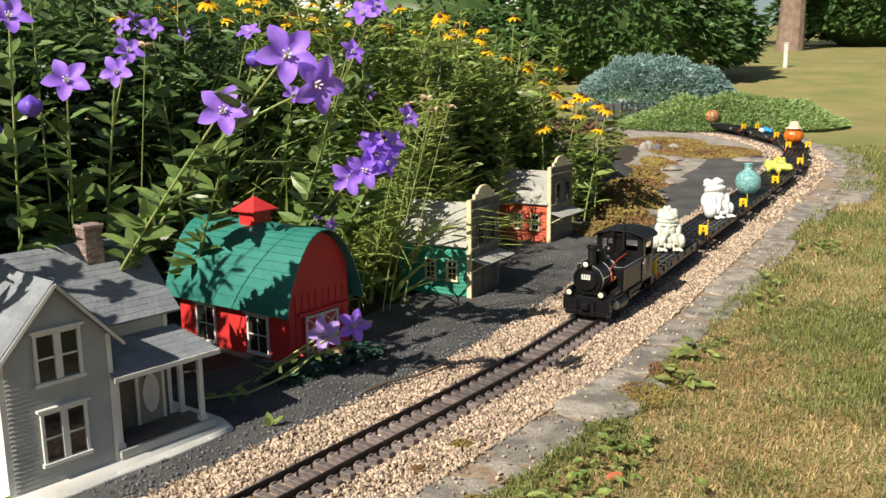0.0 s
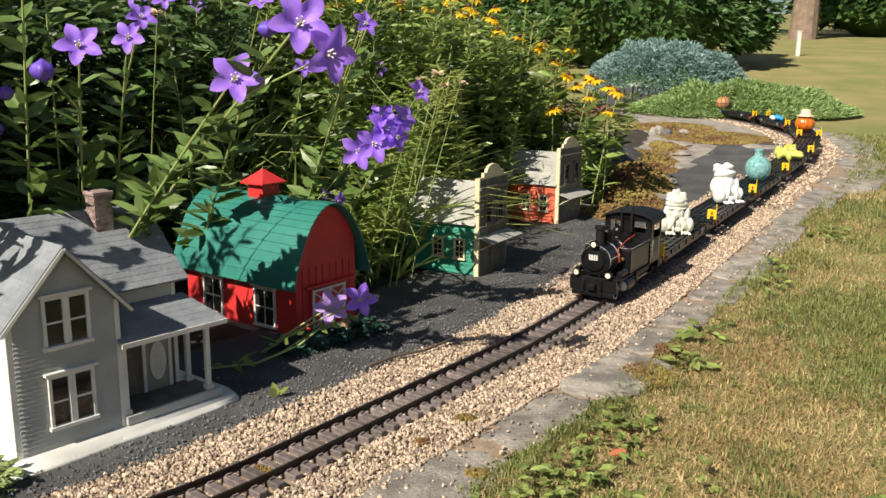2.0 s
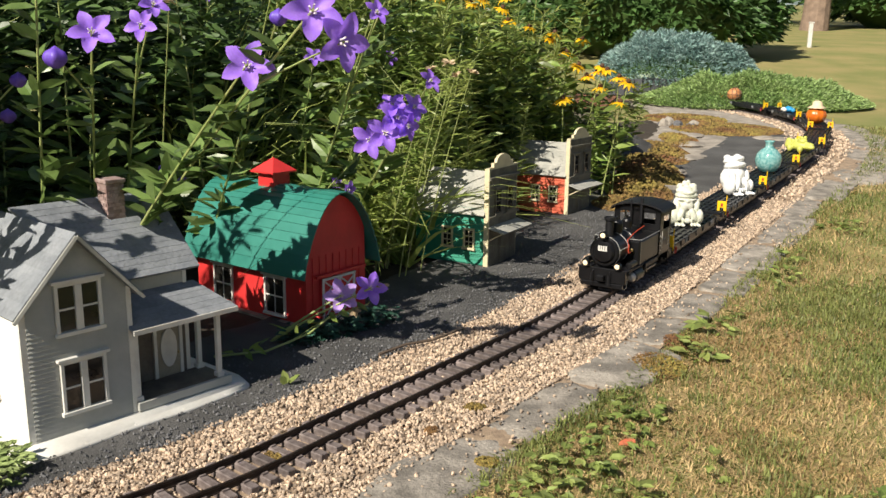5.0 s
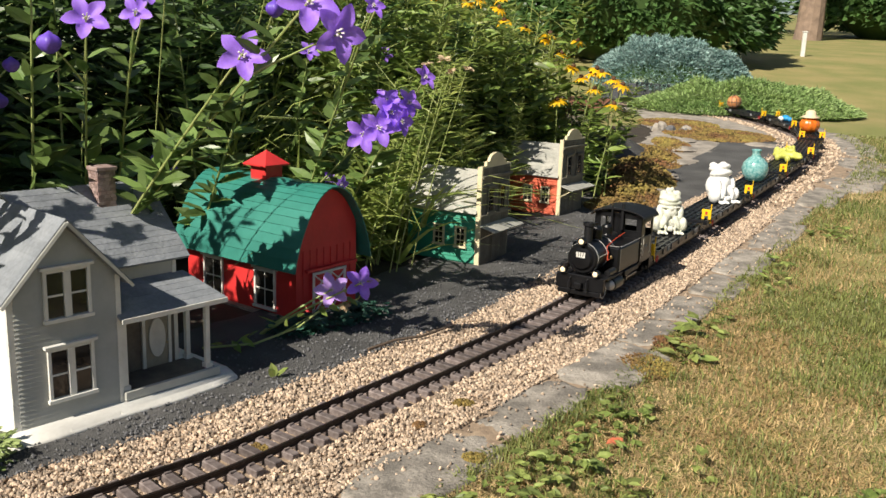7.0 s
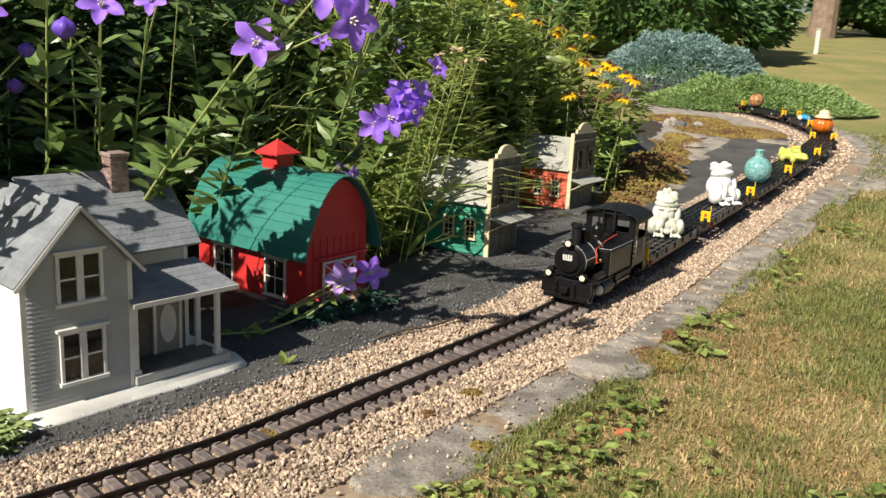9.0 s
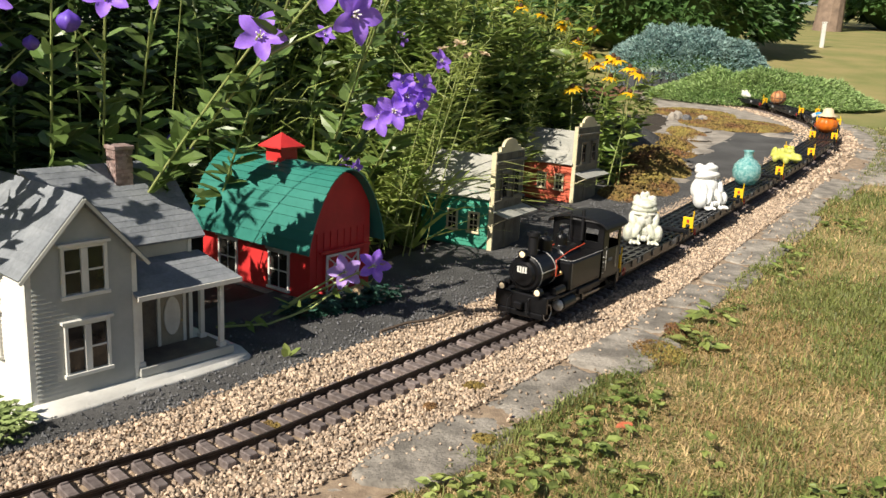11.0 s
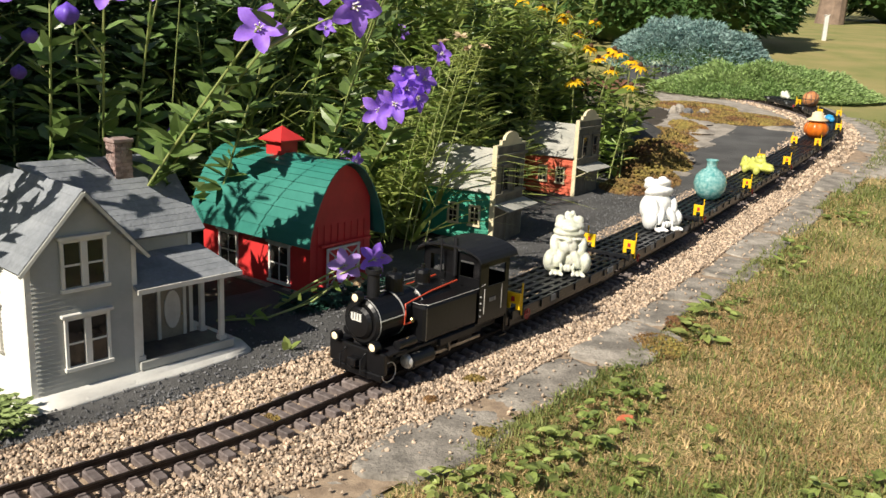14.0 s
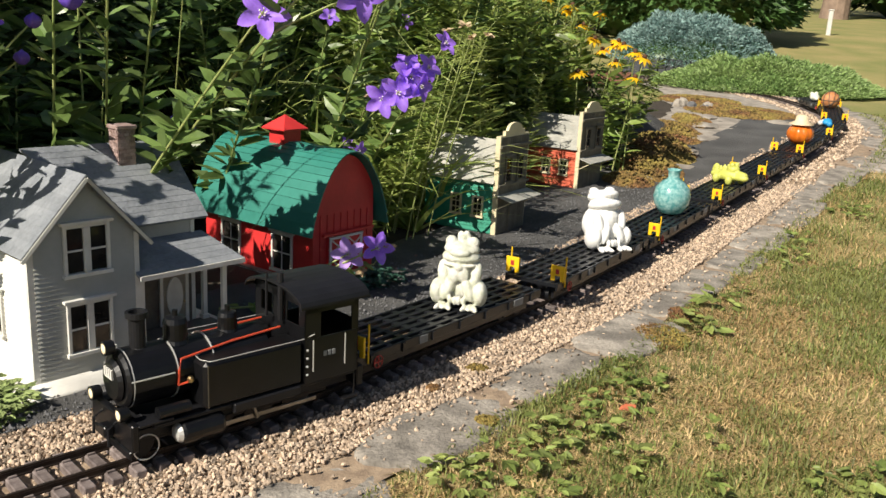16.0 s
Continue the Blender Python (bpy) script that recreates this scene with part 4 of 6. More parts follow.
def roof_panel(name, parent, quad, thick, material, shingle=0.0, lip=0.0):
    """A sloping slab from four corners (eave a, eave b, ridge b, ridge a), with courses of shingles as pieces."""
    a, b, c, d = [Vector(p) for p in quad]
    n = (b - a).cross(d - a).normalized()
    if n.z < 0:
        n = -n
    bm = bmesh.new()
    lo, hi = [bm.verts.new(p - n * thick) for p in (a, b, c, d)], [bm.verts.new(p) for p in (a, b, c, d)]
    for k in range(4):
        bm.faces.new((lo[k], lo[(k + 1) % 4], hi[(k + 1) % 4], hi[k]))
    bm.faces.new(lo[::-1]), bm.faces.new(hi)
    bmesh.ops.recalc_face_normals(bm, faces=bm.faces)
    slab = part(name, bm, material, parent)
    if shingle:
        rows_n = max(2, int((d - a).length / shingle))
        for k in range(rows_n):
            t0, t1 = k / rows_n, (k + 1.15) / rows_n
            t1 = min(t1, 1.0)
            p0, p1, p2, p3 = a.lerp(d, t0), b.lerp(c, t0), b.lerp(c, t1), a.lerp(d, t1)
            bm = bmesh.new()
            v = [bm.verts.new(p) for p in (p0 + n * 0.0002, p1 + n * 0.0002, p2 + n * 0.0002, p3 + n * 0.0002, p0 + n * 0.0010, p1 + n * 0.0010, p2 + n * 0.0006, p3 + n * 0.0006)]
            for f in ((0, 3, 2, 1), (4, 5, 6, 7), (0, 1, 5, 4), (1, 2, 6, 5), (2, 3, 7, 6), (3, 0, 4, 7)):
                bm.faces.new([v[i] for i in f])
            part("shingle_course", bm, material, slab)
    return slab


def farmhouse():
    root = thing("farmhouse", pose(-0.484, 0.967, 0.010, 0, 0, 51.2), "white clapboard toy farmhouse with grey shingled roof and porch", "model house")
    W, E, A = 0.138, 0.183, 0.260   # wing width, eave and apex heights
    D, X2, BY = 0.235, 0.258, 0.058   # depth, right end and front line of the main body
    bm = bmesh.new()
    ring = [(0, 0.0), (W, 0.0), (W, E), (W / 2, A), (0, E)]
    prism(bm, ring, 0.0, D, "y")
    part("wing_wall", bm, "siding_shaded", root)
    # front boards have shade in their colour, left boards the sunlit white
    clapboards("board", root, 0, W, 0.008, A - 0.012, "front", -0.0006, "siding_shaded", lambda z: (0.004, W - 0.004) if z < E else (0.004 + (z - E) / (A - E) * W / 2, W - 0.004 - (z - E) / (A - E) * W / 2), 0.0058)
    clapboards("board", root, 0.004, D - 0.004, 0.008, E - 0.006, "side", -0.0006, "white", None, 0.0058)
    part("corner_post", boxes(((-0.0035, -0.0024, 0), (0.0045, 0.004, E))), "white", root)
    part("corner_post", boxes(((W - 0.0045, -0.0035, 0), (W + 0.002, 0.004, E))), "white", root)
    part("main_wall", boxes(((W, BY, 0.0), (X2, D, 0.190))), "siding_shaded", root)
    bm = bmesh.new()
    prism(bm, [(BY, 0.1902), (D, 0.1902), ((BY + D) / 2, 0.272)], W / 2, X2, "x")
    part("gable_end", bm, "siding_shaded", root)
    part("corner_post", boxes(((X2 - 0.004, BY - 0.002, 0), (X2 + 0.002, BY + 0.004, 0.188))), "white", root)
    oh = 0.014
    rise = (A - E) / (W / 2)
    roof_panel("roof", root, ((-oh, -oh, E - oh * rise + 0.004), (-oh, D, E - oh * rise + 0.004), (W / 2, D, A + 0.004), (W / 2, -oh, A + 0.004)), 0.004, "shingle", 0.011)
    roof_panel("roof", root, ((W + oh, -oh, E - oh * rise + 0.004), (W + oh, BY - 0.002, E - oh * rise + 0.004), (W / 2, D - 0.02, A + 0.004), (W / 2, -oh, A + 0.004)), 0.004, "shingle", 0.011)
    slope = (0.272 - 0.190) / ((D - BY) / 2)
    my = (BY + D) / 2
    roof_panel("roof", root, ((W * 0.93, BY - 0.016, 0.190 - 0.016 * slope + 0.003), (X2 + 0.016, BY - 0.016, 0.190 - 0.016 * slope + 0.003), (X2 + 0.016, my, 0.276), (W / 2 - 0.01, my, 0.276)), 0.004, "shingle", 0.011)
    roof_panel("roof", root, ((W / 2, D + 0.016, 0.190 - 0.016 * slope + 0.003), (X2 + 0.016, D + 0.016, 0.190 - 0.016 * slope + 0.003), (X2 + 0.016, my, 0.276), (W / 2, my, 0.276)), 0.004, "shingle", 0.02)
    bm = bmesh.new()
    for s in (-1, 1):
        x = W / 2 + s * (W / 2 + oh)
        tube(bm, [(x, -oh - 0.001, E - oh * rise), (W / 2, -oh - 0.001, A)], 0.0028, 4)
    part("bargeboard", bm, "siding_shaded", root)
    for z0, z1 in ((0.139, 0.203), (0.036, 0.104)):
        sash_window(root, 0.040, 0.100, z0, z1, -0.0025)
    sash_window(root, 0.075, 0.120, 0.050, 0.110, -0.0025, "side", (1, 2), False)
    # porch
    porch = part("porch_floor", boxes(((W + 0.001, -0.004, 0.006), (0.282, BY, 0.020)), ((W, -0.010, 0.010), (0.286, -0.004, 0.022)), bevel=0.0008), "siding_shaded", root)
    roof_panel("porch_roof", root, ((W - 0.004, -0.014, 0.124), (0.296, -0.014, 0.124), (0.272, BY, 0.154), (W - 0.004, BY, 0.154)), 0.003, "shingle", 0.012)
    part("porch_fascia", boxes(((W - 0.004, -0.017, 0.118), (0.296, -0.013, 0.1245)), ((0.292, -0.013, 0.118), (0.296, 0.02, 0.1245))), "white", root)
    for x, y in ((0.272, 0.002), (W + 0.006, 0.002), (0.272, BY - 0.006)):
        part("porch_post", boxes(((x - 0.0035, y - 0.0035, 0.020), (x + 0.0035, y + 0.0035, 0.120)), ((x - 0.0055, y - 0.0055, 0.020), (x + 0.0055, y + 0.0055, 0.028)), bevel=0.0006), "white", root)
    # added panels: the porch's deep shade is put into their brown
    part("porch_back", boxes(((W + 0.002, BY - 0.0012, 0.020), (X2 - 0.004, BY - 0.0002, 0.152))), "porch_shaded", root, "brown porch back wall with shade put into its colour")
    part("porch_side", boxes(((W + 0.0002, 0.003, 0.020), (W + 0.0016, BY - 0.002, 0.124))), "porch_shaded", root)
    part("porch_deck", boxes(((W + 0.002, -0.003, 0.0202), (0.280, BY - 0.002, 0.0216))), "porch_shaded", root)
    door = part("front_door", boxes(((0.206, BY - 0.004, 0.020), (0.242, BY - 0.001, 0.098)), bevel=0.0008), "door_wood", root, "pale wooden door with an oval light")
    bm = bmesh.new()
    lathe(bm, [(0, 0), (0.011, 0), (0.011, 0.0015), (0, 0.0015)], Matrix.Translation((0.224, BY - 0.004, 0.064)) @ pose(0, 0, 0, 90, 0, 0) @ Matrix.Diagonal((1, 2.3, 1, 1)), 24)
    part("oval_glass", bm, "dark", door)
    bm = bmesh.new()
    lathe(bm, [(0.011, 0), (0.013, 0), (0.013, 0.002), (0.011, 0.002)], Matrix.Translation((0.224, BY - 0.004, 0.064)) @ pose(0, 0, 0, 90, 0, 0) @ Matrix.Diagonal((1, 2.2, 1, 1)), 24)
    part("oval_frame", bm, "white", door)
    part("door_frame", boxes(((0.201, BY - 0.005, 0.020), (0.206, BY - 0.0005, 0.103)), ((0.242, BY - 0.005, 0.020), (0.247, BY - 0.0005, 0.103)), ((0.201, BY - 0.005, 0.098), (0.247, BY - 0.0005, 0.104))), "white", root)
    ball_b = ball(bmesh.new(), (0.239, BY - 0.006, 0.054), 0.0018, 8, 6)
    part("door_knob", ball_b, "brass", door)
    chair = boxes(((0.150, 0.036, 0.030), (0.166, 0.050, 0.033)), ((0.150, 0.048, 0.033), (0.166, 0.050, 0.055)), *[((x, y, 0.020), (x + 0.0015, y + 0.0015, 0.031)) for x in (0.150, 0.1645) for y in (0.036, 0.0485)])
    part("porch_chair", chair, "door_wood", root)
    # chimney of small bricks
    cx0, cy0 = 0.180, 0.116
    ch = part("chimney", boxes(((cx0, cy0, 0.215), (cx0 + 0.026, cy0 + 0.024, 0.299)), bevel=0.0004), "brick", root)
    for k in range(12):
        z = 0.242 + 0.0047 * k
        for q in range(3):
            x = cx0 - 0.0002 + 0.0088 * q + (0.003 if k % 2 else 0)
            part("brick", boxes(((x, cy0 - 0.0007, z), (min(x + 0.0081, cx0 + 0.0262), cy0 + 0.0002, z + 0.0040))), "brick", ch)
            y = cy0 - 0.0002 + 0.0081 * q + (0.002 if k % 2 else 0)
            part("brick", boxes(((cx0 - 0.0007, y, z), (cx0 + 0.0002, min(y + 0.0074, cy0 + 0.0242), z + 0.0040))), "brick", ch)
    part("chimney_cap", boxes(((cx0 - 0.0025, cy0 - 0.0025, 0.298), (cx0 + 0.0285, cy0 + 0.0265, 0.304)), bevel=0.001), "brick", root)
    # poured base slab
    slab = thing("base_slab", pose(-0.484, 0.967, 0.0, 0, 0, 51.2), "rough white poured slab under the farmhouse", "slab")
    bm = bmesh.new()
    pts = [(-0.03, -0.034), (0.05, -0.038), (0.12, -0.033), (0.19, -0.036), (0.26, -0.031), (0.305, -0.026), (0.316, 0.01), (0.312, 0.1), (0.31, 0.25), (0.1, 0.26), (-0.04, 0.25), (-0.038, 0.1)]
    prism(bm, pts, 0.002, 0.0185, "z")
    bmesh.ops.bevel(bm, geom=[e for e in bm.edges], offset=0.004, segments=2, affect="EDGES")
    part("slab", bm, "white", slab, smooth=True)


def barn():
    root = thing("barn", pose(-0.248, 1.487, 0.010, 0, 0, 55.5), "red toy barn with a green curved metal roof and red cupola", "model barn")
    W, D, E, A = 0.158, 0.300, 0.102, 0.233
    arch = []
    for k in range(13):
        t = k / 12
        x, z = -0.020 + (W / 2 + 0.020) * (t ** 1.25), (E - 0.012) + (A - E + 0.012) * math.sin(t * math.pi / 2) ** 0.92
        arch.append((x, z))
    full = arch + [(W - x, z) for x, z in arch[-2::-1]]
    inner = [(0.0, 0.0), (0.0, E)] + [(x + 0.003, z - 0.006) for x, z in full if 0.002 < x < W - 0.002] + [(W, E), (W, 0.0)]
    bm = bmesh.new()
    prism(bm, inner, 0.0, D, "y")
    part("barn_wall", bm, "barn_red", root)
    for k in range(9):
        x = W * k / 9
        part("wall_batten", boxes(((x - 0.0008, -0.0018, 0.002), (x + 0.0008, -0.0002, E + 0.02))), "barn_red", root)
    # roof in narrow standing courses
    n = len(full) - 1
    for i in range(n):
        (x0, z0), (x1, z1) = full[i], full[i + 1]
        dx, dz = x1 - x0, z1 - z0
        l = math.hypot(dx, dz)
        nx, nz = -dz / l, dx / l
        bm = bmesh.new()
        up0, up1 = (0.0030, 0.0016) if i < n / 2 else (0.0016, 0.0030)
        prism(bm, [(x0, z0), (x1 + dx * 0.04, z1 + dz * 0.04), (x1 + nx * up1 + dx * 0.04, z1 + nz * up1), (x0 + nx * up0, z0 + nz * up0)], -0.020, D + 0.016, "y")
        part("roof_course", bm, "barn_green", root)
    for y0, y1 in ((0.050, 0.106), (0.194, 0.250)):
        sash_window(root, y0, y1, 0.008, 0.080, -0.0002, "side", (2, 2), False)
    # sliding door with white cross-bracing
    bm = boxes(((0.036, -0.0052, 0.0), (0.122, -0.0014, 0.080)))
    door = part("barn_door", bm, "barn_red", root)
    t = 0.0045
    for pair in (((0.036, -0.0078, 0.0), (0.036 + t, -0.0052, 0.08)), ((0.122 - t, -0.0078, 0.0), (0.122, -0.0052, 0.08)), ((0.0405, -0.0078, 0.0755), (0.1235, -0.0052, 0.08)), ((0.0405, -0.0078, 0.0), (0.1235, -0.0052, 0.0045)), ((0.0405, -0.0076, 0.040), (0.1235, -0.0052, 0.0445)), ((0.0797, -0.0078, 0.0045), (0.0843, -0.0052, 0.0755))):
        part("door_board", boxes(pair), "white", door)
    for x0, x1 in ((0.042, 0.079), (0.085, 0.122)):
        for a, b in (((x0, 0.046), (x1, 0.074)), ((x1, 0.046), (x0, 0.074)), ((x0, 0.006), (x1, 0.039)), ((x1, 0.006), (x0, 0.039))):
            part("door_brace", tube(bmesh.new(), [(a[0], -0.0064, a[1]), (b[0], -0.0064, b[1])], 0.0016, 4), "white", door)
    part("door_rail", boxes(((0.020, -0.010, 0.083), (0.150, -0.003, 0.088))), "barn_red", root)
    bm = bmesh.new()
    for z in (0.012, 0.020):
        ball(bm, (0.022, -0.008, z), 0.006, 10, 7)
    part("door_weight", bm, "barn_red", root, smooth=True)
    cy = 0.160
    cup = part("cupola", boxes(((W / 2 - 0.021, cy - 0.021, A - 0.014), (W / 2 + 0.021, cy + 0.021, A + 0.024)), bevel=0.0005), "barn_red", root)
    bm = bmesh.new()
    c = [bm.verts.new((W / 2 + x * 0.031, cy + y * 0.031, A + 0.023)) for x, y in ((-1, -1), (1, -1), (1, 1), (-1, 1))]
    d = [bm.verts.new((W / 2 + x * 0.031, cy + y * 0.031, A + 0.026)) for x, y in ((-1, -1), (1, -1), (1, 1), (-1, 1))]
    tip = bm.verts.new((W / 2, cy, A + 0.051))
    bm.faces.new(c[::-1])
    for k in range(4):
        bm.faces.new((c[k], c[(k + 1) % 4], d[(k + 1) % 4], d[k]))
        bm.faces.new((d[k], d[(k + 1) % 4], tip))
    part("cupola_roof", bm, "barn_red", cup)
    part("barn_base", boxes(((-0.012, -0.006, -0.010), (W + 0.01, D + 0.01, 0.0))), "stone", root, "grey stone footing")


def store(at, wall, label, W=0.138, D=0.19, E=0.130, A=0.208, top=0.228, peak=0.256, facade="old_wood"):
    root = thing("false_front_store", at, label, "model shop", "false-front shops")
    bm = bmesh.new()
    prism(bm, [(0, 0), (W, 0), (W, E), (W / 2, A - 0.003), (0, E)], 0.004, D, "y")
    part("store_wall", bm, wall, root)
    clapboards("board", root, 0.006, D, 0.003, E - 0.004, "side", -0.0004, wall, None, 0.010)
    for s in (0, 1):
        x0 = -0.012 if not s else W + 0.012
        z0 = E - 0.012 * (A - E) / (W / 2) + 0.003
        roof_panel("roof", root, ((x0, 0.003, z0), (x0, D + 0.008, z0), (W / 2, D + 0.008, A + 0.003), (W / 2, 0.003, A + 0.003)), 0.003, "grey_roof", 0.016)
    # false front with stepped and rounded crown
    prof = [(-0.004, 0.0), (W + 0.004, 0.0), (W + 0.004, top), (W - 0.020, top), (W - 0.020, top + 0.010)]
    for k in range(13):
        a = math.pi * k / 12
        prof.append((W / 2 + (W / 2 - 0.034) * math.cos(a), top + 0.010 + (peak - top - 0.010) * math.sin(a)))
    prof += [(0.020, top + 0.010), (0.020, top), (-0.004, top)]
    bm = bmesh.new()
    prism(bm, prof, -0.004, 0.0035, "y")
    front = part("false_front", bm, "cream", root, "cream-edged false front")
    for k in range(12):
        x = W * (k + 0.5) / 12
        part("plank", boxes(((x - W / 26, -0.0056, 0.0), (x + W / 26, -0.0042, top - 0.004))), facade, front)
    for x0, x1, z0, z1 in ((0.022, 0.056, 0.120, 0.180), (W - 0.056, W - 0.022, 0.120, 0.180)):
        sash_window(root, x0, x1, z0, z1, -0.0056, "front", (1, 2), False, facade)
    for z0, z1 in ((0.200, 0.207), (0.112, 0.117)):
        part("cornice", boxes(((-0.006, -0.011, z0), (W + 0.006, -0.0056, z1)), bevel=0.0008), facade, root)
    part("store_door", boxes(((W / 2 - 0.014, -0.0075, 0.0), (W / 2 + 0.014, -0.0056, 0.062))), "old_wood", root)
    roof_panel("awning", root, ((-0.008, -0.046, 0.083), (W + 0.008, -0.046, 0.083), (W + 0.008, -0.006, 0.094), (-0.008, -0.006, 0.094)), 0.0025, "grey_roof")
    for x in (0.0, W):
        bm = bmesh.new()
        tube(bm, [(x, -0.006, 0.062), (x, -0.042, 0.082)], 0.0016, 4)
        part("awning_strut", bm, "cream", root)
    part("corner_board", boxes(((-0.0055, -0.0058, 0), (-0.0005, 0.006, top - 0.001))), "cream", root)
    for y0, y1 in ((0.030, 0.060), (0.088, 0.118)):
        sash_window(root, y0, y1, 0.038, 0.086, -0.0026, "side", (2, 3), False, "cream", False)


farmhouse()
barn()
store(pose(0.079, 1.962, 0.010, 0, 0, 61.5), "store_green", "green false-front toy shop with grey shingled roof")
store(pose(0.322, 2.56, 0.024, 0, 0, 58.5), "store_red", "brick-red false-front toy shop with grey shingled roof", W=0.146, D=0.195, E=0.126, A=0.205)


def shed():
    root = thing("small_shed", pose(0.50, 3.28, 0.05, 0, 0, 60), "small weathered toy shed with a rusty roof", "model shed")
    part("shed_wall", boxes(((0, 0, 0), (0.09, 0.12, 0.25))), "old_wood", root)
    for k in range(7):
        part("plank", boxes(((0.0066 + 0.0126 * k - 0.0055, -0.002, 0.0), (0.0066 + 0.0126 * k + 0.0055, -0.0003, 0.25))), "old_wood", root)
    roof_panel("roof", root, ((-0.02, -0.03, 0.252), (-0.02, 0.14, 0.252), (0.11, 0.14, 0.29), (0.11, -0.03, 0.29)), 0.006, "rust_roof", 0.02)


shed()


# ---- planting ----
def rand_way(rng, up=0.3):
    a = rng.uniform(0, math.tau)
    return (math.cos(a), math.sin(a), rng.uniform(up - 0.5, up + 0.5))


def foliage_mass(name, material, spots, label, category, length=(0.03, 0.06), width=0.32, seed=3, kind="stuff", per=60, spread=0.05):
    """Many small leaves round the given spots (x, y, z)."""
    rng, L = random.Random(seed), Leaves()
    for x, y, z in spots:
        for _ in range(per):
            b = (x + rng.gauss(0, spread), y + rng.gauss(0, spread), z + rng.gauss(0, spread))
            if b[2] < gz(b[0], b[1]) + 0.01:
                continue
            l = rng.uniform(*length)
            L.add(b, rand_way(rng), l, l * width * rng.uniform(0.8, 1.2))
    return tagged(L.make(name, material), label, category, kind=kind)


SUN_H = Vector((-0.612, -0.791)).normalized()


def lit_cap(x, y, h):
    """Keeps the planting on the sunny side low so sun reaches the model buildings."""
    for cx, cy, r, base in ((-0.36, 1.58, 0.13, 0.10), (-0.24, 1.62, 0.10, 0.16), (0.04, 2.02, 0.09, 0.10), (0.27, 2.66, 0.11, 0.05), (-0.40, 1.10, 0.12, 0.2)):
        d = Vector((x - cx, y - cy))
        along = d.dot(SUN_H)
        if -0.06 < along < 0.9 and abs(d.x * SUN_H.y - d.y * SUN_H.x) < r:
            h = min(h, base + 0.72 * max(along, 0))
    return h


def bed_spot(s, side):
    p, _, _ = rail_at(s, -side)
    return p.x, p.y


def bush_height(s, side):
    """Height of the planting over the bed."""
    return float(np.interp(s, (0.6, 1.4, 2.2, 3.0, 3.6, 4.1), (0.80, 0.80, 0.76, 0.62, 0.48, 0.30)))


def balloon_flower(bm, c, way, r, depth=0.30):
    """A wide five-lobed bell with broad pointed lobes that curl back a little."""
    d, c = Vector(way).normalized(), Vector(c)
    a = (Vector((0, 0, -1)) - d * -d.z).normalized()
    b = d.cross(a)
    spin = R.uniform(-0.35, 0.35)
    mid = bm.verts.new(c - d * r * depth)
    lobe = (1.0, 0.89, 0.77, 0.64, 0.50, 0.64, 0.77, 0.89)
    rings = []
    for level, sink in ((0.22, -0.22), (0.5, -0.10), (0.78, -0.01), (1.0, 0.0)):
        ring = []
        for k in range(40):
            ang = spin + k * math.tau / 40
            far = 1 + (lobe[k % 8] - 1) * level
            ridge = 0.05 * math.cos(k % 8 / 8 * math.tau) * level
            ring.append(bm.verts.new(c + (math.cos(ang) * a + math.sin(ang) * b) * r * level * far + d * r * (sink - ridge * level + R.uniform(-0.012, 0.012))))
        rings.append(ring)
    for k in range(40):
        bm.faces.new((mid, rings[0][k], rings[0][(k + 1) % 40]))
        for r0, r1 in zip(rings, rings[1:]):
            bm.faces.new((r0[k], r1[k], r1[(k + 1) % 40], r0[(k + 1) % 40]))


def closed_bud(bm, c, r):
    """A swollen five-ribbed bud with a pointed tip."""
    rings = []
    for k in range(9):
        t = k / 8
        w = r * (0.22 + 0.62 * math.sin(math.pi * min(1, t * 1.05)) ** 0.8) * (1 - 0.8 * max(0, t - 0.8) / 0.2)
        rings.append([bm.verts.new(Vector(c) + Vector((w * (1 + 0.13 * math.cos(5 * q * math.tau / 20)) * math.cos(q * math.tau / 20), w * (1 + 0.13 * math.cos(5 * q * math.tau / 20)) * math.sin(q * math.tau / 20), r * (1.7 * t - 0.85)))) for q in range(20)])
    for r0, r1 in zip(rings, rings[1:]):
        for q in range(20):
            bm.faces.new((r0[q], r0[(q + 1) % 20], r1[(q + 1) % 20], r1[q]))
    bm.faces.new(rings[0][::-1]), bm.faces.new(rings[-1])


def stem_line(base, head, sag=0.15, n=10):
    base, head = Vector(base), Vector(head)
    out = []
    for k in range(n + 1):
        t = k / n
        p = base.lerp(head, t)
        p.z = base.z + (head.z - base.z) * (t ** (1 - sag))
        out.append(p)
    return out


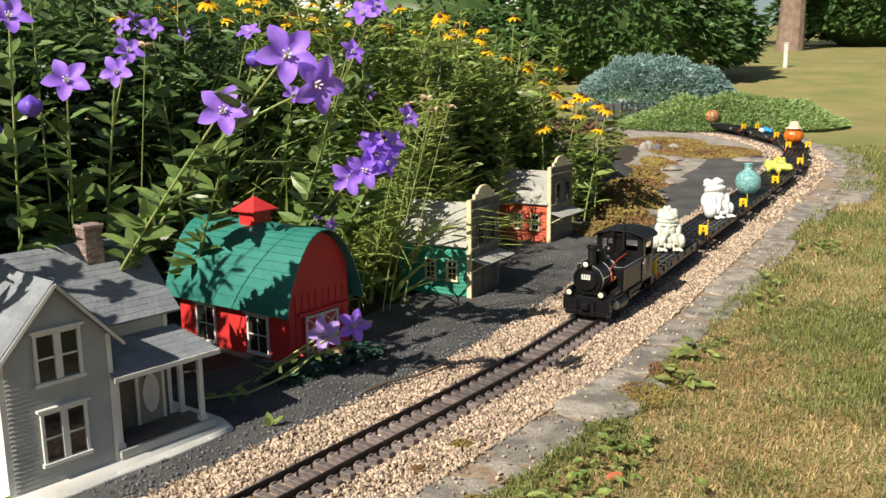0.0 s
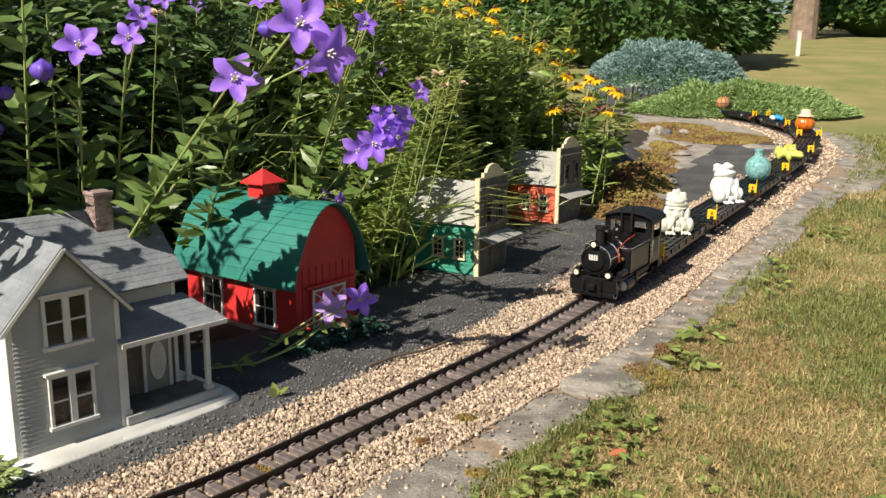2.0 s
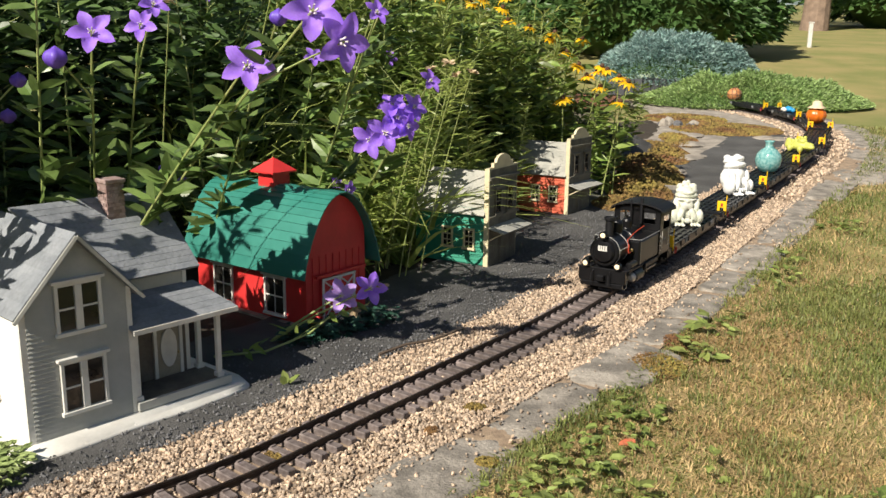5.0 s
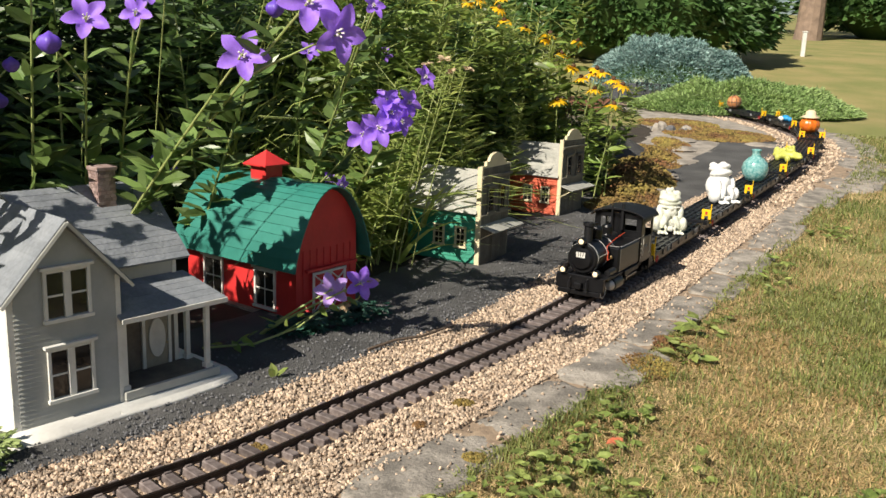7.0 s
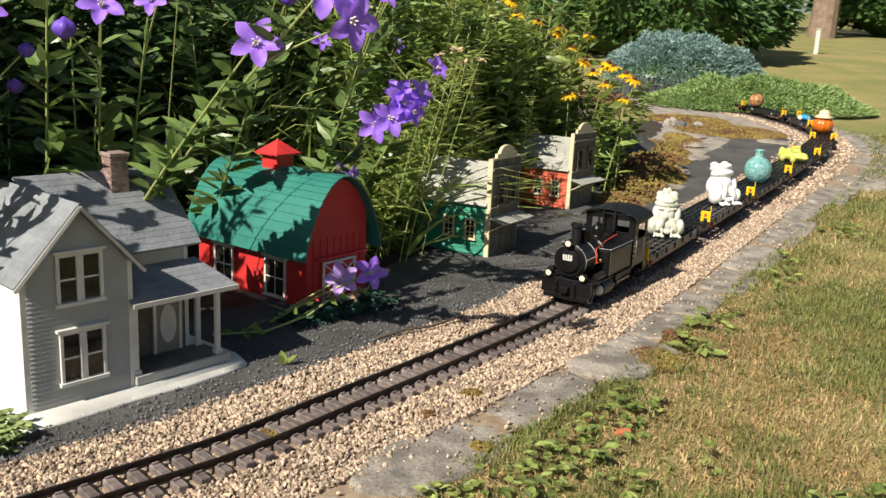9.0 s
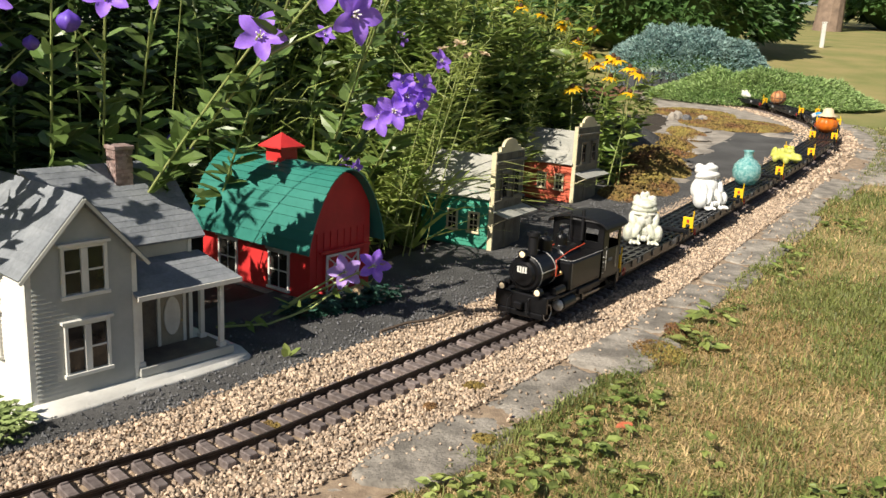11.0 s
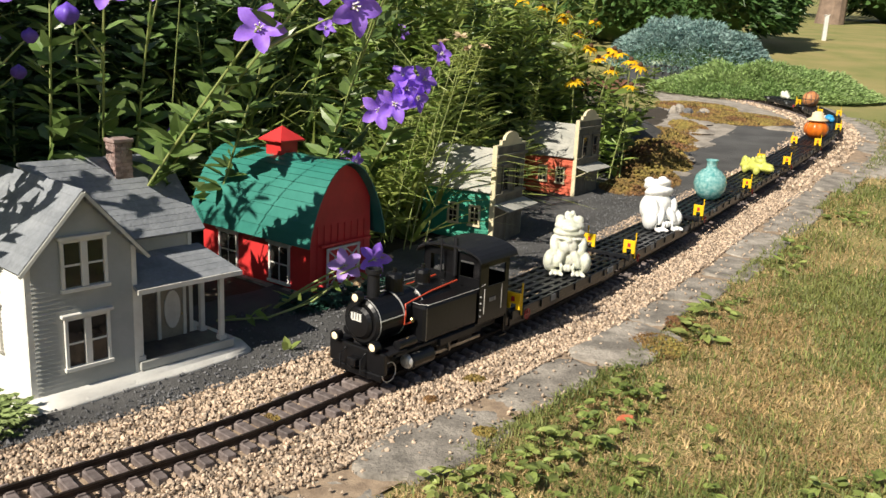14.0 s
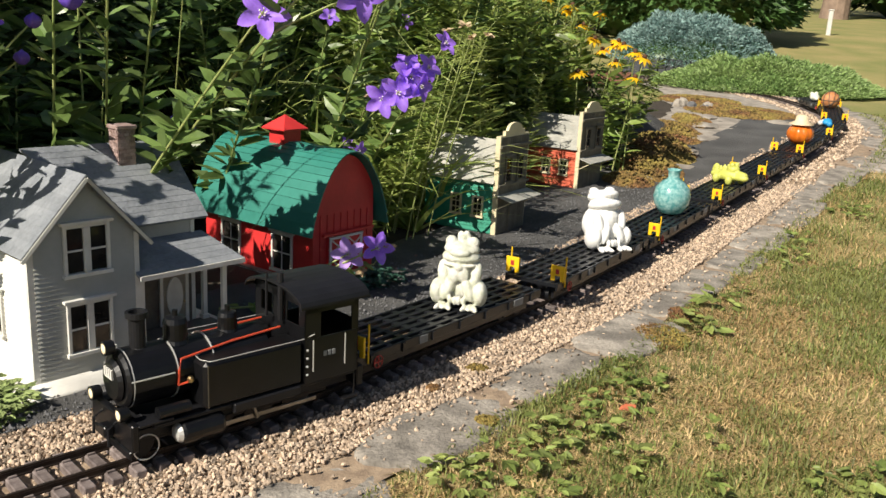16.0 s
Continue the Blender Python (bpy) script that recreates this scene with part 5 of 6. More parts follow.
def flower_plant(base, heads, light=False, leaves=True, seed=0, low=14):
    """A balloon-flower stem with lance leaves; heads are (place, radius, facing, open)."""
    rng = random.Random(seed)
    root = thing("balloon_flower", Matrix(), "tall balloon flower with violet star blooms and green leaves", "flowering plant", "balloon flowers")
    first = heads[0][0]
    line = stem_line(base, first)
    bm = bmesh.new()
    tube(bm, line, 0.0028, 6, 0.5)
    for c, r, way, is_open in heads[1:]:
        q = line[-rng.randint(3, 5)]
        part("branch", tube(bmesh.new(), stem_line(q, c, 0.1, 5), 0.0016, 5, 0.7), "stem", root)
    part("stem", bm, "stem", root)
    if leaves:
        L = Leaves()
        for k in range(low, 92, 4):
            t = k / 100 * (len(line) - 1)
            p = line[int(t)].lerp(line[min(int(t) + 1, len(line) - 1)], t % 1)
            for q in range(3 if k < 70 else 2):
                w = rand_way(rng, 0.65)
                l = rng.uniform(0.045, 0.078) * (1.1 - 0.45 * k / 100)
                L.add(p, w, l, l * 0.44, 0.24, 0.30)
        L.make("foliage", "leaf_lance", root)
    for c, r, way, is_open in heads:
        if is_open:
            bm = bmesh.new()
            balloon_flower(bm, c, way, r)
            fl = part("flower", bm, "petal_light" if light else "petal", root, smooth=True)
            bm = bmesh.new()
            d = Vector(way).normalized()
            for k in range(5):
                o = d.orthogonal().normalized()
                o.rotate(Matrix.Rotation(k * math.tau / 5, 3, d))
                tube(bm, [Vector(c) - d * r * 0.3, Vector(c) + o * r * 0.14 + d * r * 0.02], r * 0.035, 4)
            part("stamens", bm, "stamen", fl)
        else:
            bm = bmesh.new()
            closed_bud(bm, c, r * 0.75)
            part("bud", bm, "bud", root, smooth=True)


CAMW = Vector((0.25, -0.85, 0.25))


def face(dx=0.0, dz=0.0):
    return (CAMW + Vector((dx, 0, dz))).normalized()


flower_plant((-0.62, 1.42, 0.0), [((-0.134, 1.0, 0.537), 0.039, face(0.1, 0.1), True), ((-0.100, 1.0, 0.502), 0.036, face(0.5, -0.3), True)], seed=1, low=34)
flower_plant((-0.60, 1.34, 0.0), [((-0.224, 1.05, 0.475), 0.034, face(-0.1, 0.1), True)], seed=2, low=30)
flower_plant((-0.60, 1.43, 0.0), [((-0.431, 1.10, 0.513), 0.031, face(0.0, 0.2), True), ((-0.479, 1.10, 0.48), 0.022, face(), False)], seed=3, low=20)
flower_plant((-0.57, 1.45, 0.0), [((-0.388, 1.15, 0.523), 0.024, face(-0.3, 0.0), True), ((-0.372, 1.16, 0.550), 0.022, face(0.5, 0.5), True)], seed=4, low=20)
flower_plant((-0.60, 1.25, 0.0), [((-0.495, 1.10, 0.592), 0.030, face(0.5, 0.6), True)], seed=5)
flower_plant((-0.34, 1.85, 0.0), [((-0.096, 1.30, 0.549), 0.022, face(0.6, 0.4), True), ((-0.082, 1.30, 0.604), 0.026, face(-0.4, 0.5), True), ((-0.06, 1.30, 0.615), 0.022, face(0.5, 0.5), True)], seed=6)
flower_plant((-0.52, 1.75, 0.0), [((-0.241, 1.30, 0.539), 0.020, face(), False), ((-0.25, 1.31, 0.58), 0.02, face(-0.4, 0.8), True)], seed=7)
flower_plant((-0.42, 1.86, 0.0), [((-0.080, 1.45, 0.388), 0.036, face(0.3, 0.1), True), ((-0.128, 1.45, 0.348), 0.034, face(-0.3, -0.3), True), ((-0.100, 1.44, 0.362), 0.035, face(0.0, -0.1), True), ((-0.052, 1.46, 0.404), 0.027, face(0.7, 0.3), True), ((-0.09, 1.46, 0.408), 0.028, face(-0.2, 0.7), True), ((-0.062, 1.45, 0.372), 0.027, face(0.8, -0.2), True)], light=False, seed=8)
flower_plant((-0.30, 1.40, 0.0), [((-0.172, 1.41, 0.090), 0.032, face(-0.2, 0.1), True)], light=True, leaves=False, seed=9)
flower_plant((-0.30, 1.40, 0.0), [((-0.122, 1.41, 0.104), 0.031, face(0.1, 0.2), True)], leaves=False, seed=10)
flower_plant((-0.32, 1.92, 0.0), [((-0.227, 1.70, 0.237), 0.022, face(0, -0.6), True), ((-0.20, 1.70, 0.225), 0.020, face(0.6, -0.4), True)], seed=11)
flower_plant((-0.28, 2.0, 0.0), [((-0.033, 1.60, 0.443), 0.026, face(0.8, 0.5), True)], seed=12)
flower_plant((-0.52, 1.50, 0.0), [((-0.440, 1.35, 0.308), 0.014, face(), False), ((-0.412, 1.35, 0.289), 0.013, face(), False)], seed=13, leaves=False)
# added stems, mostly out of view, that throw shade on the farmhouse roof
for k, (x, y, z) in enumerate([(-0.66, 0.92, 0.50), (-0.70, 1.00, 0.54), (-0.62, 0.86, 0.46), (-0.76, 1.06, 0.56), (-0.60, 0.94, 0.47), (-0.74, 0.98, 0.52), (-0.58, 1.10, 0.50), (-0.62, 1.14, 0.45), (-0.66, 1.08, 0.52)]):
    flower_plant((x - 0.12, y + 0.05, 0), [((x, y, z), 0.028, face(0.4, 0.5), True), ((x + 0.03, y + 0.04, z - 0.05), 0.016, face(), False)], seed=70 + k, low=46)
for k in range(9):
    x, y = bed_spot(R.uniform(1.0, 2.4), R.uniform(0.75, 1.2))
    flower_plant((x, y, 0), [((x + R.uniform(-0.1, 0.1), y - 0.1, R.uniform(0.45, 0.75)), 0.026, face(R.uniform(-0.5, 0.5), R.uniform(-0.2, 0.6)), True)], seed=30 + k)


def coneflower(c, base, seed):
    rng = random.Random(seed)
    root = thing("yellow_coneflower", Matrix(), "yellow coneflower with drooping petals on a tall stem", "flowering plant", "yellow coneflowers")
    bm = bmesh.new()
    line = stem_line(base, Vector(c) - Vector((0, 0, 0.006)))
    tube(bm, line, 0.0022, 5, 0.6)
    part("stem", bm, "stem", root)
    L = Leaves()
    for k in range(12):
        p = line[1 + k * 8 // 12]
        l = rng.uniform(0.05, 0.09)
        L.add(p, rand_way(rng, 0.2), l, l * 0.3, 0.15, 0.3)
    L.make("foliage", "leaf", root)
    P = Leaves()
    tilt = Vector((rng.uniform(-0.3, 0.3), rng.uniform(-0.5, 0.0), 1)).normalized()
    o = tilt.orthogonal().normalized()
    for k in range(11):
        w = o.copy()
        w.rotate(Matrix.Rotation(k * math.tau / 11, 3, tilt))
        P.add(c, w - tilt * 0.15, rng.uniform(0.028, 0.040), 0.013, 0.05, rng.uniform(0.1, 0.45), side=tuple(tilt))
    P.make("petals", "gold", root)
    bm = bmesh.new()
    ball(bm, Vector(c) + tilt * 0.003, (0.008, 0.008, 0.008), 10, 7)
    part("cone", bm, "cone", root, smooth=True)


YELLOW = [(0.285, 2.97, 0.547), (0.39, 2.95, 0.542), (0.376, 2.9, 0.46), (0.437, 2.9, 0.441), (0.45, 2.88, 0.455), (0.494, 2.8, 0.425), (0.321, 2.8, 0.356), (0.501, 2.8, 0.348), (0.026, 3.0, 0.658), (0.05, 3.0, 0.672), (0.149, 3.0, 0.601), (0.30, 2.95, 0.56), (0.34, 2.92, 0.50), (0.465, 2.86, 0.445), (0.405, 2.9, 0.425), (0.52, 2.78, 0.41), (0.22, 2.98, 0.58), (0.45, 2.9, 0.39)]
for k, c in enumerate(YELLOW):
    coneflower(c, (c[0] + R.uniform(-0.08, 0.02), c[1] + R.uniform(0.02, 0.15), gz(c[0], c[1])), 100 + k)
for k in range(34):
    t = k / 33
    x, y = -0.75 + 0.95 * t + R.uniform(-0.06, 0.06), 2.15 + 0.8 * t + R.uniform(-0.1, 0.25)
    coneflower((x, y, 0.665 + R.uniform(-0.03, 0.06) + 0.02 * (1 - t)), (x + R.uniform(-0.05, 0.05), y + 0.05, gz(x, y)), 140 + k)


def leafy_stem(seed, height):
    rng = random.Random(seed)
    root = thing("leafy_perennial", Matrix(), "dense green leafy perennial stem in the flower bed", "plant", "leafy perennials")
    top = (rng.uniform(-0.12, 0.12), rng.uniform(-0.16, 0.06), height)
    line = stem_line((0, 0, 0), top)
    bm = bmesh.new()
    tube(bm, line, 0.0026, 5, 0.4)
    L = Leaves()
    narrow = seed % 2
    for k in range(8, 100, 2):
        t = k / 100 * (len(line) - 1)
        p = line[int(t)].lerp(line[min(int(t) + 1, len(line) - 1)], t % 1)
        for _ in range(2):
            if narrow:
                l = rng.uniform(0.060, 0.115) * (1.1 - 0.5 * k / 100)
                L.add(p, rand_way(rng, 0.75), l, l * rng.uniform(0.10, 0.16), 0.2, rng.uniform(0.2, 0.7))
            else:
                l = rng.uniform(0.045, 0.080) * (1.1 - 0.4 * k / 100)
                L.add(p, rand_way(rng, 0.45), l, l * rng.uniform(0.24, 0.36), 0.2, rng.uniform(0.1, 0.4))
        if k % 8 == 0:
            w = Vector(rand_way(rng, 0.8)).normalized() * rng.uniform(0.05, 0.11)
            part("branch", tube(bmesh.new(), [p, p + w], 0.0012, 4, 0.5), "stem", root)
            for j in range(7):
                l = rng.uniform(0.025, 0.050)
                L.add(p + w * (j + 1) / 7, rand_way(rng, 0.5), l, l * (0.16 if narrow else 0.28), 0.15, 0.25)
    part("stem", bm, "stem", root)
    L.make("foliage", "blade" if narrow else "leaf" if seed % 3 else "leaf_shaded", root)
    return root


def grass_tuft(seed, height):
    rng = random.Random(seed)
    root = thing("daylily_clump", Matrix(), "arching strap-leaved daylily clump", "plant", "strap-leaved clumps")
    L = Leaves()
    for k in range(34):
        a = rng.uniform(0, math.tau)
        tilt = rng.uniform(0.1, 0.75)
        L.blade((rng.gauss(0, 0.02), rng.gauss(0, 0.02), 0), (math.cos(a) * tilt, math.sin(a) * tilt, 1), height * rng.uniform(0.6, 1.15), rng.uniform(0.009, 0.017), rng.uniform(0.4, 1.1))
    L.make("strap_foliage", "blade", root)
    return root


def plant_bed():
    kinds = [leafy_stem(k, 0.62 + 0.03 * (k % 5)) for k in range(8)]
    tufts = [grass_tuft(50 + k, 0.42 + 0.05 * k) for k in range(3)]
    spots = []
    rng = random.Random(21)
    s = 0.55
    while s < 4.05:
        for side in (0.56, 0.66, 0.78, 0.92, 1.08, 1.25):
            x, y = bed_spot(s + rng.uniform(-0.05, 0.05), side + rng.uniform(-0.04, 0.04))
            if s < 2.05 and side < 0.80 + 0.25 * (s < 1.5):
                continue
            if s > 3.2 and side > 0.4 + (4.1 - s) * 0.9:
                continue
            if x > 0.33 + 0.05 * (y - 2.9):
                continue
            spots.append((x, y, bush_height(s, side) * rng.uniform(0.78, 1.02)))
        s += 0.095
    for k in range(16):
        x, y = bed_spot(2.0 + 0.13 * k, 0.44 + rng.uniform(-0.02, 0.05))
        if x < 0.28 and not any(math.hypot(x - cx, y - cy) < 0.12 for cx, cy in ((0.08, 2.1), (0.02, 2.05), (0.33, 2.72), (0.25, 2.7))):
            spots.append((x, y, 0.42))
    spots = [(x, y, h) for x, y, h0 in spots if (h := lit_cap(x, y, h0)) > 0.14 and not (0.02 < x < 0.32 and 2.15 < y < 2.66)]
    # added tall stems, mostly unseen, to shade the bed behind the farmhouse
    spots += [(rng.uniform(-1.55, -0.78), rng.uniform(1.0, 1.6), rng.uniform(0.62, 0.8)) for _ in range(30)]
    for i, (x, y, h) in enumerate(spots):
        # stems at the left take the dark kinds, shade put into colour
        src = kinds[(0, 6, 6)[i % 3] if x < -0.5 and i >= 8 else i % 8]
        m = Matrix.Translation((x, y, gz(x, y))) @ Matrix.Rotation(rng.uniform(0, math.tau), 4, "Z")
        c = src if i < 8 else copy_thing(src, m)
        c.matrix_basis = m @ Matrix.Diagonal((1, 1, h / 0.68, 1))
    for x, y, h, q in ((-0.17, 1.86, 0.34, 1), (-0.15, 1.94, 0.40, 2), (-0.13, 2.02, 0.46, 5), (-0.10, 2.10, 0.48, 7), (-0.03, 2.20, 0.5, 2), (0.04, 2.25, 0.5, 5), (-0.20, 2.0, 0.52, 4),
                       (0.43, 2.86, 0.30, 2), (0.47, 2.93, 0.34, 4), (0.40, 2.97, 0.36, 6), (0.50, 3.02, 0.32, 0), (0.45, 3.08, 0.36, 2), (0.53, 3.12, 0.28, 4), (0.22, 2.74, 0.4, 2), (0.16, 2.66, 0.42, 6), (0.15, 2.56, 0.34, 1)):
        c = copy_thing(kinds[q], Matrix())
        c.matrix_basis = Matrix.Translation((x, y, gz(x, y))) @ Matrix.Rotation(rng.uniform(0, math.tau), 4, "Z") @ Matrix.Diagonal((0.8, 0.8, h / 0.68, 1))
    for i in range(30):
        x, y = bed_spot(1.75 + 0.062 * i + rng.uniform(-0.05, 0.05), 0.50 + rng.uniform(0.0, 0.22))
        m = Matrix.Translation((x, y, gz(x, y))) @ Matrix.Rotation(rng.uniform(0, math.tau), 4, "Z")
        c = tufts[i % 3] if i < 3 else copy_thing(tufts[i % 3], m)
        h = lit_cap(x, y, 0.5)
        if x > 0.02:
            m = Matrix.Translation((x - 0.30, y + 0.20, gz(x, y + 0.2)))
        c.matrix_basis = m @ Matrix.Diagonal((max(0.5, h / 0.5), max(0.5, h / 0.5), h / 0.5, 1))
    for _ in range(16):
        x, y = bed_spot(rng.uniform(1.3, 3.0), rng.uniform(0.80, 1.15))
        c = copy_thing(tufts[2], Matrix())
        c.matrix_basis = Matrix.Translation((x, y, gz(x, y))) @ Matrix.Rotation(rng.uniform(0, math.tau), 4, "Z") @ Matrix.Diagonal((0.75, 0.75, rng.uniform(1.35, 1.65), 1))
    deep = []
    for k in range(520):
        s = rng.uniform(0.5, 4.0)
        side = rng.uniform(0.6 if s > 2.1 else 0.85, 1.5)
        x, y = bed_spot(s, side)
        if x > 0.30 + 0.05 * (y - 2.9) or (0.02 < x < 0.32 and 2.1 < y < 2.7):
            continue
        deep.append((x, y, min(lit_cap(x, y, 0.8), 1) * rng.uniform(0.05, 0.62) * bush_height(s, side) / 0.64))
    foliage_mass("undergrowth", "leaf", [d for d in deep if d[0] > -0.45], "dense undergrowth of small green leaves", "foliage", (0.03, 0.07), 0.33, 6, per=75, spread=0.06)
    # left part of the bed: its deep shade is in the leaf colour
    foliage_mass("undergrowth", "leaf_shaded", [d for d in deep if d[0] <= -0.45], "dense undergrowth of small leaves, coloured dark for deep shade", "foliage", (0.03, 0.07), 0.35, 5, per=70, spread=0.06)


plant_bed()


def conifer_mound(name, material, cx, cy, rx, ry, h, label, count, length, seed, base=0.0, flat=2.4):
    """A low spreading conifer: many short needle sprays over a lumpy mound."""
    rng, L = random.Random(seed), Leaves()
    root = thing(name, Matrix(), label, "shrub")
    for _ in range(count):
        a, q = rng.uniform(0, math.tau), math.sqrt(rng.random())
        x, y = cx + rx * q * math.cos(a), cy + ry * q * math.sin(a)
        top = h * (1 - q ** flat) * (0.84 + 0.30 * noise.noise((x * 5, y * 5, seed)) + 0.22 * noise.noise((x * 14, y * 14, seed))) + 0.02
        z = gz(x, y) + base + top * (1 - 0.35 * rng.random() ** 2)
        w = (math.cos(a) * q + rng.gauss(0, 0.5), math.sin(a) * q + rng.gauss(0, 0.5) - 0.2, rng.uniform(0.1, 0.9))
        l = length * rng.uniform(0.6, 1.3)
        L.add((x, y, z), w, l, l * 0.30, 0.1, rng.uniform(-0.1, 0.35), coarse=True)
    L.make("foliage", material, root)
    bm = bmesh.new()
    for k in range(9):
        a = k * math.tau / 9
        g = gz(cx, cy)
        tube(bm, [(cx, cy, g), (cx + rx * 0.4 * math.cos(a), cy + ry * 0.4 * math.sin(a), g + base + h * 0.45), (cx + rx * 0.75 * math.cos(a), cy + ry * 0.75 * math.sin(a), g + base + h * 0.35)], 0.012, 5, 0.3)
    part("branches", bm, "bark", root)
    # solid dark core that stands in for the shade between the sprays
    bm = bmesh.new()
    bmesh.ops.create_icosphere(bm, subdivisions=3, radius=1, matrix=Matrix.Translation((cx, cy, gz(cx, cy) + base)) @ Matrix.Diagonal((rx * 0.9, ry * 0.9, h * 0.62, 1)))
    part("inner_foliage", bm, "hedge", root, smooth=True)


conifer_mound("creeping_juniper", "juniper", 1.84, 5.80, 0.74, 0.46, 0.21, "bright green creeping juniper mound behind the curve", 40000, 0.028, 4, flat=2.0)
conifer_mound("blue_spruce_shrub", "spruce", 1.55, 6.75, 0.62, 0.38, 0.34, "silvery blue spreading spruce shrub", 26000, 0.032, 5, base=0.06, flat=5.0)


def slat_fence():
    root = thing("edging_fence", Matrix(), "low dark slatted edging round the blue shrub", "fence")
    for k in range(13):
        x = 1.02 + 0.062 * k
        y = 6.42 - 0.02 * math.sin(k)
        bm = boxes(((x - 0.029, y - 0.012, gz(x, y) - 0.02), (x + 0.029, y + 0.012, gz(x, y) + 0.125 + R.uniform(-0.008, 0.008))), bevel=0.004)
        part("slat", bm, "slate_fence", root)


slat_fence()


def broad_shrub(name, cx, cy, rx, ry, h, label, count, seed, leaf=(0.06, 0.12), material="hedge", category="shrub"):
    rng, L = random.Random(seed), Leaves()
    root = thing(name, Matrix(), label, category)
    g = gz(cx, cy)
    bm = bmesh.new()
    for k in range(7):
        a = rng.uniform(0, math.tau)
        tube(bm, [(cx, cy, g - 0.05), (cx + 0.2 * rx * math.cos(a), cy + 0.2 * ry * math.sin(a), g + h * 0.4), (cx + 0.6 * rx * math.cos(a), cy + 0.6 * ry * math.sin(a), g + h * 0.8)], 0.05 * h, 6, 0.25)
    part("trunk", bm, "bark", root)
    for _ in range(count):
        a, u = rng.uniform(0, math.tau), rng.uniform(-0.2, 1)
        q = math.sqrt(max(0.0, 1 - u * u)) if u > 0 else 1 - 0.3 * abs(u)
        bump = 0.84 + 0.34 * noise.noise((math.cos(a) * 3 + seed, math.sin(a) * 3, u * 4)) - 0.12 * rng.random() ** 2
        x, y, z = cx + rx * q * math.cos(a) * bump, cy + ry * q * math.sin(a) * bump, g + h * (0.25 + 0.75 * max(u, -0.2)) * bump
        l = rng.uniform(*leaf)
        L.add((x, y, z), (math.cos(a) * q + rng.gauss(0, 0.4), math.sin(a) * q + rng.gauss(0, 0.4), rng.uniform(-0.5, 0.6)), l, l * 0.5, 0.12, 0.25, coarse=True)
    L.make("foliage", material, root)
    # darker solid core paints the shade behind the outer leaves
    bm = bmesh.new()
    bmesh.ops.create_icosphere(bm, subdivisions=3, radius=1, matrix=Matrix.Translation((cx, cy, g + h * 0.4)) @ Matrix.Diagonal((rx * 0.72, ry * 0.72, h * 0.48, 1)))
    part("inner_foliage", bm, "leaf_shaded", root, smooth=True)


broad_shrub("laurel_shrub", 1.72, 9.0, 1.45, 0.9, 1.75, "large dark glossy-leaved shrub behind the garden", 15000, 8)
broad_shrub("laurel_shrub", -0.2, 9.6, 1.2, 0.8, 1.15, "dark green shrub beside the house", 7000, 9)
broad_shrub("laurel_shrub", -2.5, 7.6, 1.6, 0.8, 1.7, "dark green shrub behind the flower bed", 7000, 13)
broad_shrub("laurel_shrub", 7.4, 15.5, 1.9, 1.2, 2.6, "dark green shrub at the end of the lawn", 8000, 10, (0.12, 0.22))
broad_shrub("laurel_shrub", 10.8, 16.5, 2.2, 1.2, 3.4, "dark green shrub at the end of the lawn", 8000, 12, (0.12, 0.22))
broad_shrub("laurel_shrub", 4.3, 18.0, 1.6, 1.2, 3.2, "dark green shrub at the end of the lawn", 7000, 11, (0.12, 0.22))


def far_tree(x, y, r):
    root = thing("tree", Matrix(), "tall tree with a bare pale brown trunk", "tree")
    g = gz(x, y)
    bm = bmesh.new()
    tube(bm, [(x, y, g - 0.1), (x + 0.02, y, g + 0.25), (x + 0.04, y, g + 1.2), (x - 0.05, y, g + 3.0), (x, y, g + 5.0)], r * 1.35, 12, 0.55)
    for k in range(6):
        a = k * 1.1
        tube(bm, [(x, y, g + 3.0 + 0.3 * k), (x + 1.2 * math.cos(a), y + 1.2 * math.sin(a), g + 4.0 + 0.3 * k)], r * 0.4, 6, 0.3)
    part("trunk", bm, "bark", root)
    L, rng = Leaves(), random.Random(int(x * 10))
    for _ in range(3500):
        a, q, z = rng.uniform(0, math.tau), math.sqrt(rng.random()) * 2.2, rng.uniform(3.4, 6.2)
        l = rng.uniform(0.12, 0.25)
        L.add((x + q * math.cos(a), y + q * math.sin(a), g + z), rand_way(rng, 0), l, l * 0.5, coarse=True)
    L.make("crown", "hedge", root)


far_tree(5.2, 14.0, 0.165)


